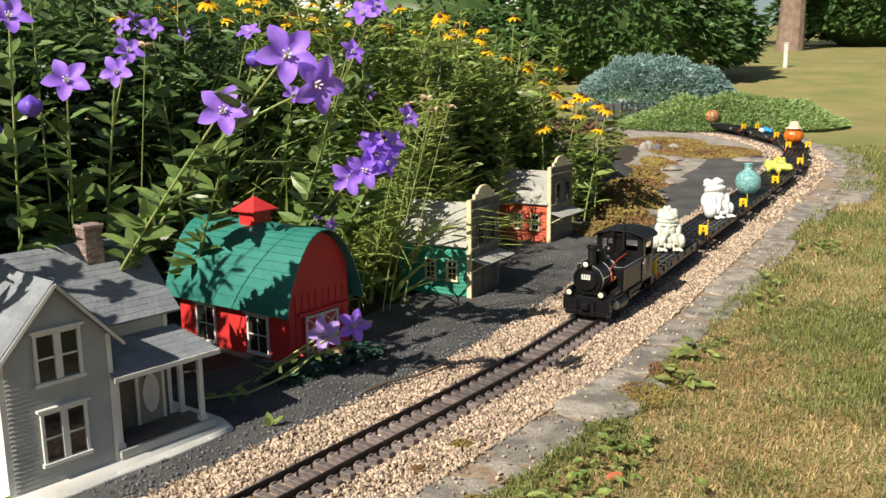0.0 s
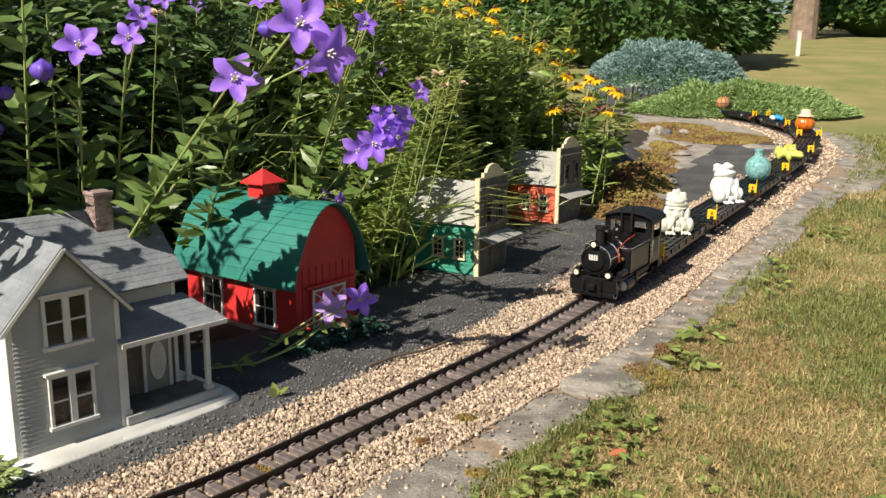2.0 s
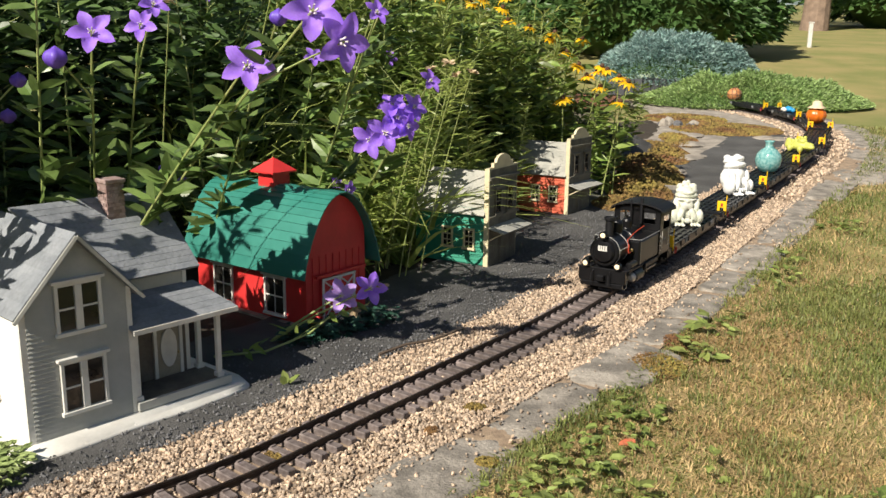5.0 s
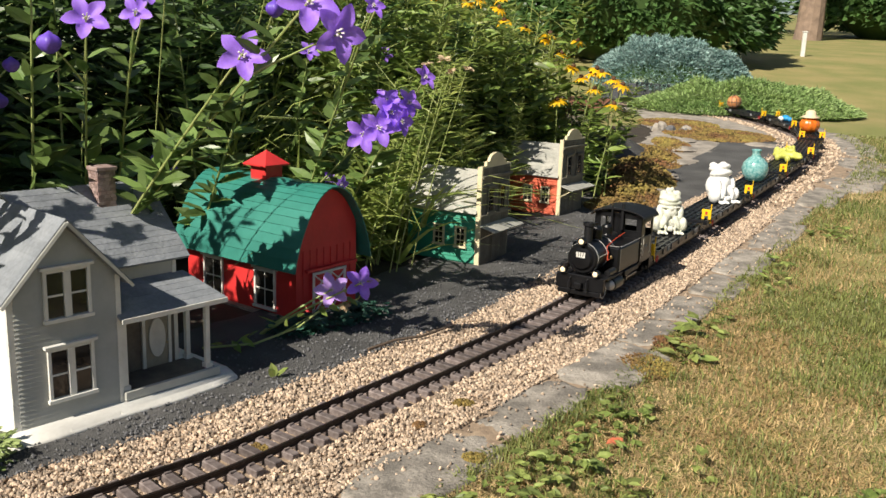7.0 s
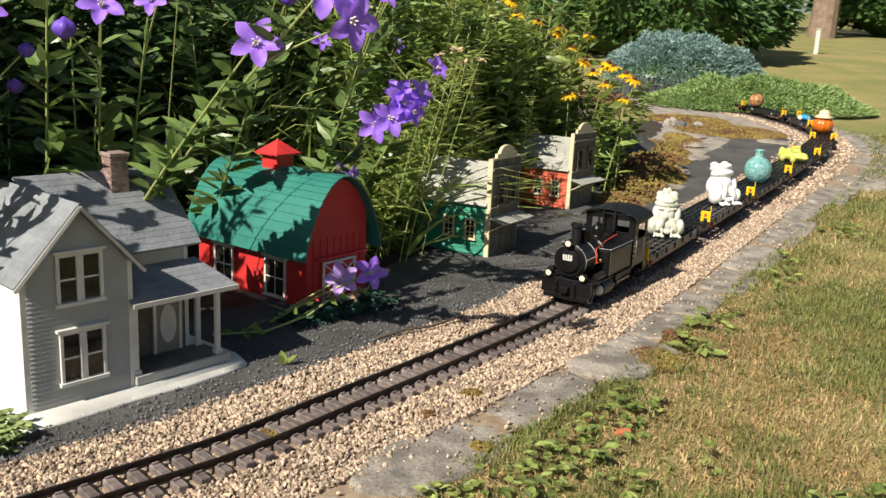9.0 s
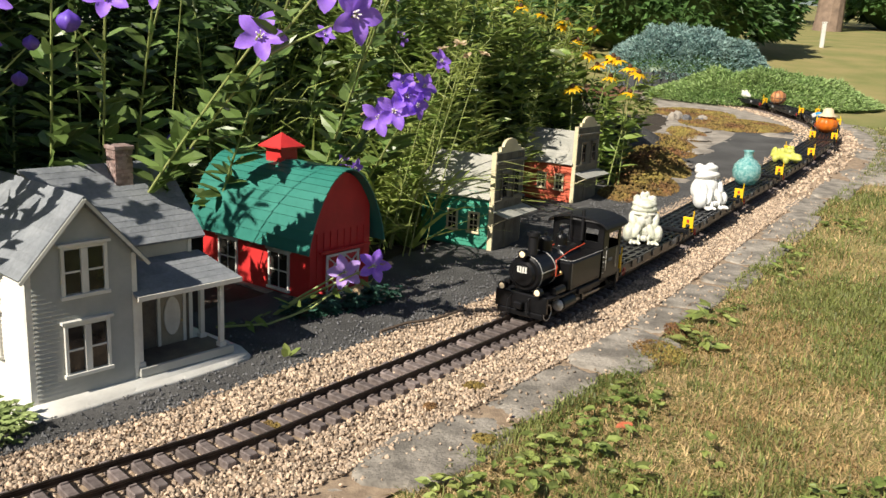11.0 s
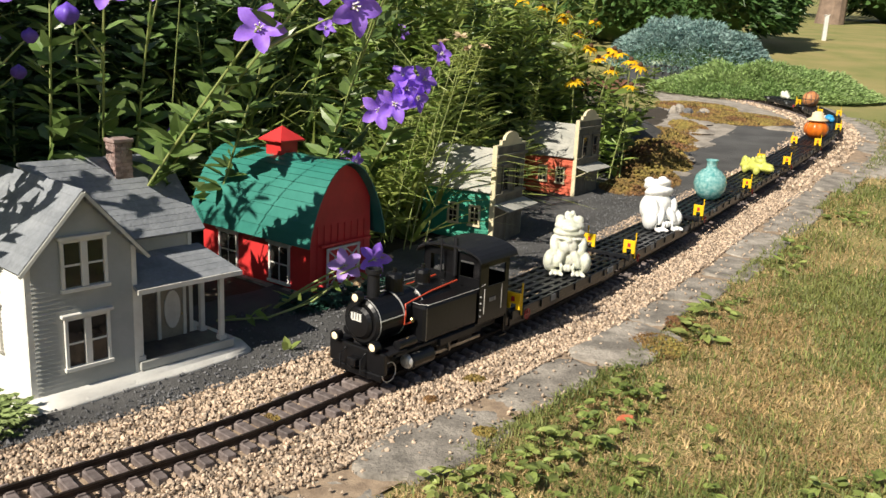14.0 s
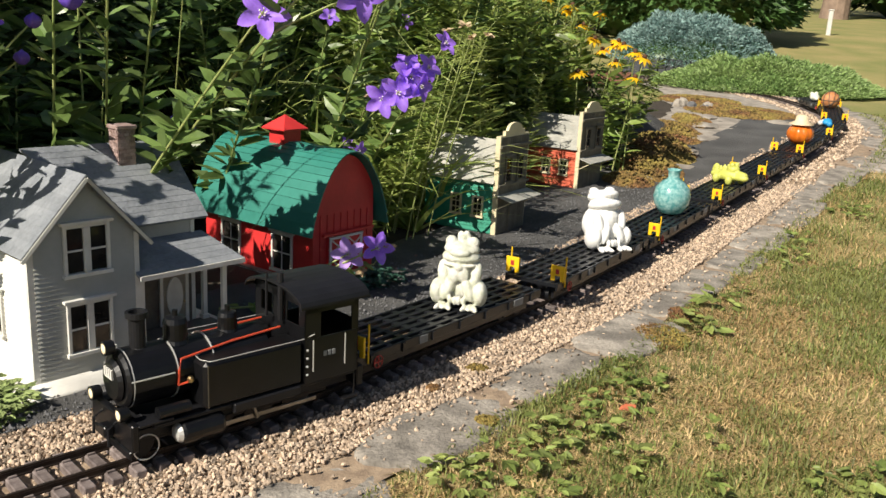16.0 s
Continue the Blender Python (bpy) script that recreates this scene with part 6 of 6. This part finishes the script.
def white_house():
    root = thing("white_house", pose(-1.05, 14.5, gz(-1, 14.5), 0, 0, 0), "white clapboard dwelling house behind the flower bed", "house")
    part("wall", boxes(((-7, 0, -0.3), (2.2, 5, 4.6))), "clapboard", root)
    for k in range(26):
        z = 0.2 + 0.165 * k
        bm = bmesh.new()
        prism(bm, [(-0.03, z), (-0.006, z + 0.17), (-0.001, z + 0.17), (-0.001, z)], -7, 2.2, "x")
        part("board", bm, "clapboard", root)
    roof_panel("roof", root, ((-7.3, -0.4, 4.5), (2.5, -0.4, 4.5), (2.5, 2.5, 6.4), (-7.3, 2.5, 6.4)), 0.15, "shingle")
    roof_panel("roof", root, ((-7.3, 5.4, 4.5), (2.5, 5.4, 4.5), (2.5, 2.5, 6.4), (-7.3, 2.5, 6.4)), 0.15, "shingle")
    win = part("window", boxes(((-0.30, -0.10, 0.6), (-0.22, -0.032, 2.3)), ((0.22, -0.10, 0.6), (0.30, -0.032, 2.3)), ((-0.30, -0.10, 2.22), (0.30, -0.032, 2.34)), ((-0.34, -0.12, 0.52), (0.34, -0.032, 0.6)), ((-0.22, -0.09, 1.42), (0.22, -0.032, 1.47))), "white", root)
    part("pane", boxes(((-0.22, -0.05, 0.6), (0.22, -0.032, 2.22))), "pane", win)
    part("corner_board", boxes(((0.42, -0.06, -0.3), (0.66, -0.031, 4.5))), "white", root)


white_house()


def post():
    root = thing("marker_post", pose(3.70, 10.0, gz(3.7, 10.0)), "short white marker post standing on the lawn", "post")
    part("shaft", boxes(((-0.02, -0.02, -0.05), (0.02, 0.02, 0.26)), bevel=0.005), "white", root)
    part("cap", boxes(((-0.024, -0.024, 0.26), (0.024, 0.024, 0.272)), bevel=0.003), "white", root)


post()


# ---- lawn, weeds and small growth ----
def turf(name, count, seed, material, straw, label, reach, out, size):
    """Short curved blades over the lawn beside the kerb."""
    rng = np.random.default_rng(seed)
    s = reach[0] + (reach[1] - reach[0]) * rng.random(count) ** 1.25
    side = 0.215 + out * rng.random(count) ** 1.3
    pos, ground = rail_many(s, side)
    dry = np.array([noise.noise((x * 3.1, y * 3.1, 0.7)) + 0.5 * noise.noise((x * 11, y * 11, 2.0)) for x, y in pos])
    ok = (dry > -0.10) if straw else (dry < 0.16)
    ok |= rng.random(count) < 0.22
    pos, ground = pos[ok], ground[ok]
    n = len(pos)
    a = rng.uniform(0, math.tau, n)
    h = rng.uniform(0.006, 0.020, n) * (0.55 if straw else 1.0) * size
    lean = rng.uniform(0.5, 1.2, n) * rng.uniform(0.010, 0.026, n) * (1.25 if straw else 0.9) * size
    w = rng.uniform(0.0004, 0.0009, n) * (1 + pos[:, 1] * 0.22)
    d = np.stack([np.cos(a), np.sin(a)], 1)
    e = np.stack([np.cos(a + 0.7), np.sin(a + 0.7)], 1)
    c = np.stack([-np.sin(a), np.cos(a)], 1) * w[:, None]
    V = np.zeros((n, 5, 3))
    V[:, 0, :2], V[:, 1, :2] = pos + c, pos - c
    V[:, 2, :2], V[:, 3, :2] = pos + d * lean[:, None] * 0.4 + c * 0.9, pos + d * lean[:, None] * 0.4 - c * 0.9
    V[:, 4, :2] = pos + d * lean[:, None] * 0.5 + e * lean[:, None] * 0.5
    V[:, :2, 2], V[:, 2:4, 2], V[:, 4, 2] = ground[:, None] - 0.002, (ground + h * 0.75)[:, None], ground + h * rng.uniform(0.5, 1.1, n)
    k = np.arange(n)[:, None] * 5
    quads, tris = (k + [0, 1, 3, 2]).tolist(), (k + [2, 3, 4]).tolist()
    ob = raw(name, V.reshape(-1, 3).tolist(), quads + tris, material)
    tagged(ob, label, "grass", kind="stuff")


turf("grass_blades", 105000, 1, "grass", False, "green blades of the short lawn", (0.25, 2.3), 1.15, 1.0)
turf("dry_grass", 130000, 2, "straw", True, "dry straw-coloured blades of the lawn", (0.25, 2.3), 1.15, 1.0)
turf("grass_blades", 55000, 3, "grass", False, "green blades of the lawn beyond", (2.0, 5.2), 2.3, 1.3)
turf("dry_grass", 50000, 4, "straw", True, "dry straw-coloured blades of the lawn beyond", (2.0, 5.2), 2.3, 1.3)


def weed(x, y, r, count, seed, leaf=0.03, material="weed", name="weed", label="bright green broad-leaved weed at the lawn's edge"):
    rng, L = random.Random(seed), Leaves()
    root = thing(name, Matrix(), label, "weed", "weeds along the kerb")
    bm = bmesh.new()
    for k in range(count):
        a, q = rng.uniform(0, math.tau), r * math.sqrt(rng.random())
        bx, by = x + q * math.cos(a), y + q * math.sin(a)
        b = Vector((bx, by, gz(bx, by) + rng.uniform(0.006, 0.030)))
        l = leaf * rng.uniform(0.6, 1.2)
        w = Vector((math.cos(a) + rng.gauss(0, 0.4), math.sin(a) + rng.gauss(0, 0.4), rng.uniform(-0.1, 0.5)))
        way = Vector((rng.gauss(0, 0.35), rng.gauss(0, 0.35) - 0.2, 1))
        L.add(b, w, l, l * 0.52, 0.18, rng.uniform(0.1, 0.4), side=way)
        for turn in (-0.75, 0.75):
            v = w.copy()
            v.rotate(Matrix.Rotation(turn, 3, "Z"))
            L.add(b + w.normalized() * l * 0.12, v, l * rng.uniform(0.5, 0.75), l * 0.34, 0.18, 0.3, side=way)
        if k % 4 == 0:
            tube(bm, [(x + 0.3 * q * math.cos(a), y + 0.3 * q * math.sin(a), gz(x, y)), b], 0.0009, 4)
    L.make("foliage", material, root)
    bm.free()


WEEDS = [(0.235, 1.10, 0.045, 46), (0.20, 1.04, 0.03, 26), (0.255, 1.16, 0.03, 22), (0.14, 0.965, 0.04, 44), (0.10, 0.915, 0.035, 34), (0.06, 0.875, 0.035, 34), (0.02, 0.845, 0.035, 34), (0.17, 0.99, 0.03, 20), (0.20, 0.90, 0.03, 18),
         (0.435, 0.875, 0.035, 28), (0.47, 0.90, 0.025, 16), (0.315, 0.98, 0.015, 7), (0.40, 1.40, 0.025, 20), (0.46, 1.55, 0.03, 24), (0.52, 1.62, 0.02, 14), (0.66, 1.86, 0.03, 20), (0.80, 2.12, 0.03, 20), (1.05, 2.46, 0.05, 30), (1.08, 2.52, 0.03, 14), (0.72, 1.93, 0.02, 12), (0.10, 0.82, 0.03, 26), (0.28, 0.86, 0.02, 9)]
for k, (x, y, r, n) in enumerate(WEEDS):
    weed(x + 0.026, y - 0.016, r, int(n * 0.6), 300 + k, 0.020 if y < 1.2 else 0.028)

# pale sedum by the farmhouse corner
weed(-0.515, 0.90, 0.055, 420, 500, 0.013, "sedum", "sedum", "pale green sedum cushion beside the farmhouse")
weed(-0.530, 0.925, 0.035, 260, 501, 0.013, "sedum", "sedum", "pale green sedum cushion beside the farmhouse")


def moss(name, spots, label, seed, material="moss", size=0.5, more=3):
    rng = np.random.default_rng(seed)
    V, F = [], []
    for x, y, rx, ry, n, h in spots:
        for _ in range(n * more):
            a, q = rng.uniform(0, math.tau), math.sqrt(rng.random())
            px, py = x + rx * q * math.cos(a), y + ry * q * math.sin(a)
            r = size * rng.uniform(0.004, 0.011) * (1 + 0.15 * y)
            c = np.array((px, py, gz(px, py) + 0.010 + h * (1 - q * q) * rng.random()))
            k = len(V)
            ang = rng.uniform(0, math.tau)
            for i in range(5):
                V.append(c + np.array((r * math.cos(ang + i * 1.2566), r * math.sin(ang + i * 1.2566), rng.uniform(-0.004, 0.002))))
            V.append(c + np.array((0, 0, r * rng.uniform(0.4, 1.0))))
            F += [(k + i, k + (i + 1) % 5, k + 5) for i in range(5)]
    tagged(raw(name, V, F, material), label, "moss", kind="stuff")


moss("moss", [(0.60, 2.95, 0.11, 0.22, 1000, 0.05), (0.70, 3.30, 0.12, 0.30, 1400, 0.055), (0.62, 3.12, 0.07, 0.15, 500, 0.07), (0.82, 3.70, 0.12, 0.28, 1100, 0.035), (1.30, 4.45, 0.27, 0.28, 1700, 0.016), (1.2, 4.9, 0.22, 0.25, 900, 0.014), (0.50, 2.72, 0.08, 0.11, 450, 0.03), (0.98, 4.05, 0.08, 0.2, 500, 0.015)],
     "orange-brown and olive moss between the stones", 41)
moss("moss", [(0.345, 1.33, 0.045, 0.06, 130, 0.006), (0.41, 1.45, 0.03, 0.04, 80, 0.006), (0.07, 0.975, 0.014, 0.012, 40, 0.004), (0.055, 1.14, 0.016, 0.012, 30, 0.004), (-0.185, 0.975, 0.016, 0.014, 40, 0.004), (0.0, 1.06, 0.010, 0.010, 20, 0.003), (-0.10, 1.055, 0.009, 0.009, 20, 0.003)], "rusty dry moss on the edging stones", 42, size=0.22, more=7)


def rock(name, x, y, size, seed, material="pale_stone", label="rough pale rock in the garden railway bed", flat=0.5):
    rng = random.Random(seed)
    bm = bmesh.new()
    bmesh.ops.create_icosphere(bm, subdivisions=3, radius=1)
    for v in bm.verts:
        v.co *= 1 + 0.30 * noise.noise(v.co * 1.6 + Vector((seed, 0, 0))) + 0.10 * noise.noise(v.co * 5)
        v.co = Vector((v.co.x * size[0], v.co.y * size[1], max(v.co.z, -0.6) * size[2]))
    bmesh.ops.rotate(bm, verts=bm.verts, matrix=Matrix.Rotation(rng.uniform(0, 6), 3, "Z"))
    ob = part(name, bm, material, smooth=False, at=Matrix.Translation((x, y, gz(x, y) + 0.3 * size[2])))
    tagged(ob, label, "rock", "rocks beside the road")


for k, (x, y, sx, sy, sz) in enumerate([(0.70, 3.0, 0.05, 0.08, 0.015), (0.80, 3.30, 0.05, 0.10, 0.016), (0.92, 3.60, 0.06, 0.12, 0.015), (1.02, 3.95, 0.06, 0.11, 0.014), (1.08, 4.2, 0.05, 0.09, 0.014), (0.62, 2.83, 0.03, 0.04, 0.014), (0.56, 2.76, 0.02, 0.03, 0.016), (1.42, 4.15, 0.09, 0.08, 0.012), (1.5, 4.5, 0.07, 0.1, 0.01)]):
    rock("rock", x, y, (sx, sy, sz), 60 + k)
for k in range(16):
    rock("rock", 1.08 + R.uniform(-0.07, 0.10), 4.62 + R.uniform(-0.09, 0.06), (R.uniform(0.018, 0.032), R.uniform(0.018, 0.03), R.uniform(0.015, 0.035)), 80 + k, "felt_chip" if k % 2 else "pale_stone", "small grey stone in a heap by the far road")
for k in range(9):
    rock("rock", 1.22 + R.uniform(-0.07, 0.07), 4.42 + R.uniform(-0.05, 0.06), (R.uniform(0.010, 0.018), R.uniform(0.010, 0.018), R.uniform(0.008, 0.016)), 110 + k, "orange" if k % 3 == 0 else "pale_stone", "small coloured stone beside the far road")


def ramp():
    """Sloping sheet of dark roofing felt by the shed."""
    root = thing("felt_ramp", Matrix(), "sloping sheet of dark roofing felt against the small shed", "ramp")
    bm = bmesh.new()
    z = gz(0.7, 3.6)
    v = [bm.verts.new(p) for p in ((0.62, 3.36, z - 0.02), (0.86, 3.72, z + 0.012), (0.72, 4.05, z + 0.03), (0.50, 3.60, z + 0.02), (0.60, 3.42, z + 0.16), (0.64, 3.60, z + 0.13))]
    for f in ((0, 1, 5, 4), (1, 2, 5), (2, 3, 4, 5), (3, 0, 4), (0, 3, 2, 1)):
        bm.faces.new([v[i] for i in f])
    bmesh.ops.recalc_face_normals(bm, faces=bm.faces)
    part("sheet", bm, "felt", root)


ramp()


def stick():
    root = thing("dry_stick", Matrix(), "thin dry brown stick lying on the gravel", "stick")
    bm = bmesh.new()
    tube(bm, [(-0.10, 1.335, 0.014), (-0.06, 1.375, 0.018), (-0.015, 1.41, 0.016), (0.02, 1.455, 0.017), (0.035, 1.47, 0.016)], 0.0028, 6, 0.7)
    part("twig", bm, "twig", root)


stick()
fallen = thing("fallen_leaf", Matrix(), "dry orange-red leaf lying on the lawn", "leaf")
fl = Leaves()
for k in range(4):
    fl.add((0.240 + 0.006 * k, 1.020 + 0.004 * k, 0.018), (math.cos(k), math.sin(k * 1.7), 0.05), 0.019, 0.012, 0.1, 0.25, side=(0, -0.2, 1))
fl.make("leaf_blade", "leaf_red", fallen)

# fern tufts and the trailing flower stalk at the barn's corner
for k, (x, y) in enumerate([(-0.215, 1.435), (-0.18, 1.46), (-0.15, 1.50), (-0.245, 1.41), (-0.12, 1.54)]):
    weed(x, y, 0.03, 110, 520 + k, 0.016, "fern", "fern", "dark blue-green feathery plant at the barn's corner")


def trailing_stalk():
    root = thing("trailing_stalk", Matrix(), "pale green fallen flower stalk trailing over the road", "plant")
    bm = bmesh.new()
    tube(bm, [(-0.36, 1.30, 0.016), (-0.28, 1.32, 0.020), (-0.22, 1.37, 0.035), (-0.17, 1.42, 0.07), (-0.14, 1.43, 0.09)], 0.0022, 6, 0.7)
    tube(bm, [(-0.25, 1.345, 0.026), (-0.20, 1.40, 0.05), (-0.13, 1.43, 0.07), (-0.11, 1.43, 0.10)], 0.0016, 5, 0.7)
    part("stem", bm, "stem", root)
    L = Leaves()
    rng = random.Random(9)
    for k in range(16):
        t = k / 15
        L.add((-0.33 + 0.19 * t, 1.31 + 0.12 * t, 0.02 + 0.06 * t), rand_way(rng, 0.2), rng.uniform(0.02, 0.04), 0.012)
    L.make("foliage", "leaf", root)
    for c in ((-0.105, 1.425, 0.105), (-0.15, 1.42, 0.06)):
        P = Leaves()
        for _ in range(12):
            P.add(c, rand_way(rng, 0.1), rng.uniform(0.010, 0.018), 0.008)
        P.make("withered_bloom", "dry", root, "withered cream bloom")


trailing_stalk()
lone = thing("seedling", Matrix(), "single bright green seedling on the dark road", "weed")
fl = Leaves()
for k in range(3):
    fl.add((-0.222, 1.205, 0.012), (math.cos(k * 2.1), math.sin(k * 2.1), 0.9), 0.024, 0.014, 0.1, 0.1)
fl.make("foliage", "weed", lone)


def leaning_straps():
    for base, ways in (((-0.10, 1.90, 0.02), ((0.55, -0.25, 0.50), (0.35, -0.45, 0.75), (0.75, 0.05, 0.60))), ((-0.06, 2.05, 0.05), ((0.45, -0.2, 0.95), (0.2, -0.5, 1.0), (0.7, 0.1, 0.8), (-0.3, -0.4, 0.9)))):
        root = thing("daylily_clump", Matrix(), "arching strap-leaved daylily clump beside the green shop", "plant", "strap-leaved clumps")
        L = Leaves()
        for k, way in enumerate(ways):
            L.blade(base, way, 0.24 + 0.07 * k, 0.013, 0.55)
        L.make("strap_foliage", "blade", root)


leaning_straps()


def dry_heads():
    for k, (x, y, z) in enumerate([(0.0, 1.55, 0.475), (0.012, 1.56, 0.455), (-0.035, 1.62, 0.465), (0.04, 1.6, 0.46), (-0.20, 1.62, 0.27), (-0.195, 1.62, 0.275), (-0.52, 1.3, 0.50), (-0.40, 1.3, 0.56), (-0.17, 1.6, 0.34)]):
        root = thing("withered_flower", Matrix(), "withered cream-coloured bloom on a thin stalk", "flower", "withered blooms")
        bm = bmesh.new()
        tube(bm, stem_line((x - 0.1, y + 0.15, 0.05), (x, y, z)), 0.0014, 5, 0.6)
        part("stalk", bm, "stem", root)
        P, rng = Leaves(), random.Random(600 + k)
        for _ in range(12):
            P.add((x, y, z), rand_way(rng, 0.2), rng.uniform(0.008, 0.016), 0.008)
        P.make("bloom", "dry", root)


dry_heads()


def grit(count, seed):
    """Loose chips scattered over the felt road."""
    rng = np.random.default_rng(seed)
    s = 0.4 + 2.6 * rng.random(count)
    side = -0.13 - 0.22 * rng.random(count) ** 1.6
    pos, ground = rail_many(s, side)
    V, F = [], []
    for k in range(count):
        r = rng.uniform(0.001, 0.0032)
        c = np.array((pos[k, 0], pos[k, 1], ground[k] + 0.0115))
        n = len(V)
        for i in range(4):
            V.append(c + np.array((r * math.cos(i * 1.57 + k), r * math.sin(i * 1.57 + k), 0)) * rng.uniform(0.6, 1.3))
        V.append(c + np.array((0, 0, r)))
        F += [(n + i, n + (i + 1) % 4, n + 4) for i in range(4)]
    tagged(raw("road_grit", V, F, "felt_chip"), "loose dark and pale grit on the felt road", "grit", kind="stuff")


grit(5200, 77)
for k in range(40):
    s, side = R.gauss(1.34, 0.16), -0.16 - abs(R.gauss(0, 0.05))
    p, _, _ = rail_at(s, side)
    rock("pebble", p.x, p.y, (R.uniform(0.002, 0.0045),) * 3, 700 + k, "pebble", "small loose gravel stone lying on the road")


# ---- motion of the train ----
ROLL = [(0, 1.945), (4.0, 1.945), (4.5, 1.945), (5.0, 1.942), (5.5, 1.935), (6.0, 1.921), (6.5, 1.901), (7, 1.873), (7.5, 1.852), (8, 1.827), (8.5, 1.7975), (9, 1.764), (9.5, 1.724), (10, 1.680), (10.5, 1.632), (11, 1.580),
        (11.5, 1.5225), (12, 1.4605), (12.5, 1.3945), (13, 1.3255), (13.5, 1.2524), (14, 1.1734), (14.5, 1.0894), (15, 1.0027), (15.5, 0.914), (16, 0.8229)]


def motions():
    times = [k * 0.25 for k in range(65)]
    rt, rs = zip(*ROLL)
    for ob, offset, lift in TRAIN:
        out = []
        for t in times:
            p, h, rise = rail_at(float(np.interp(t, rt, rs)) + offset, 0, 0.0228 + lift)
            out.append((t, Matrix.Translation(p) @ Euler((0, math.atan(rise), h + math.pi)).to_matrix().to_4x4()))
        walk(ob, out)
    for ob, place, radius in WHEELS:
        walk(ob, [(k * 0.1, Matrix.Translation(place) @ pose(0, 0, 0, 0, math.degrees((1.945 - float(np.interp(k * 0.1, rt, rs))) / radius), 0)) for k in range(161)])


motions()
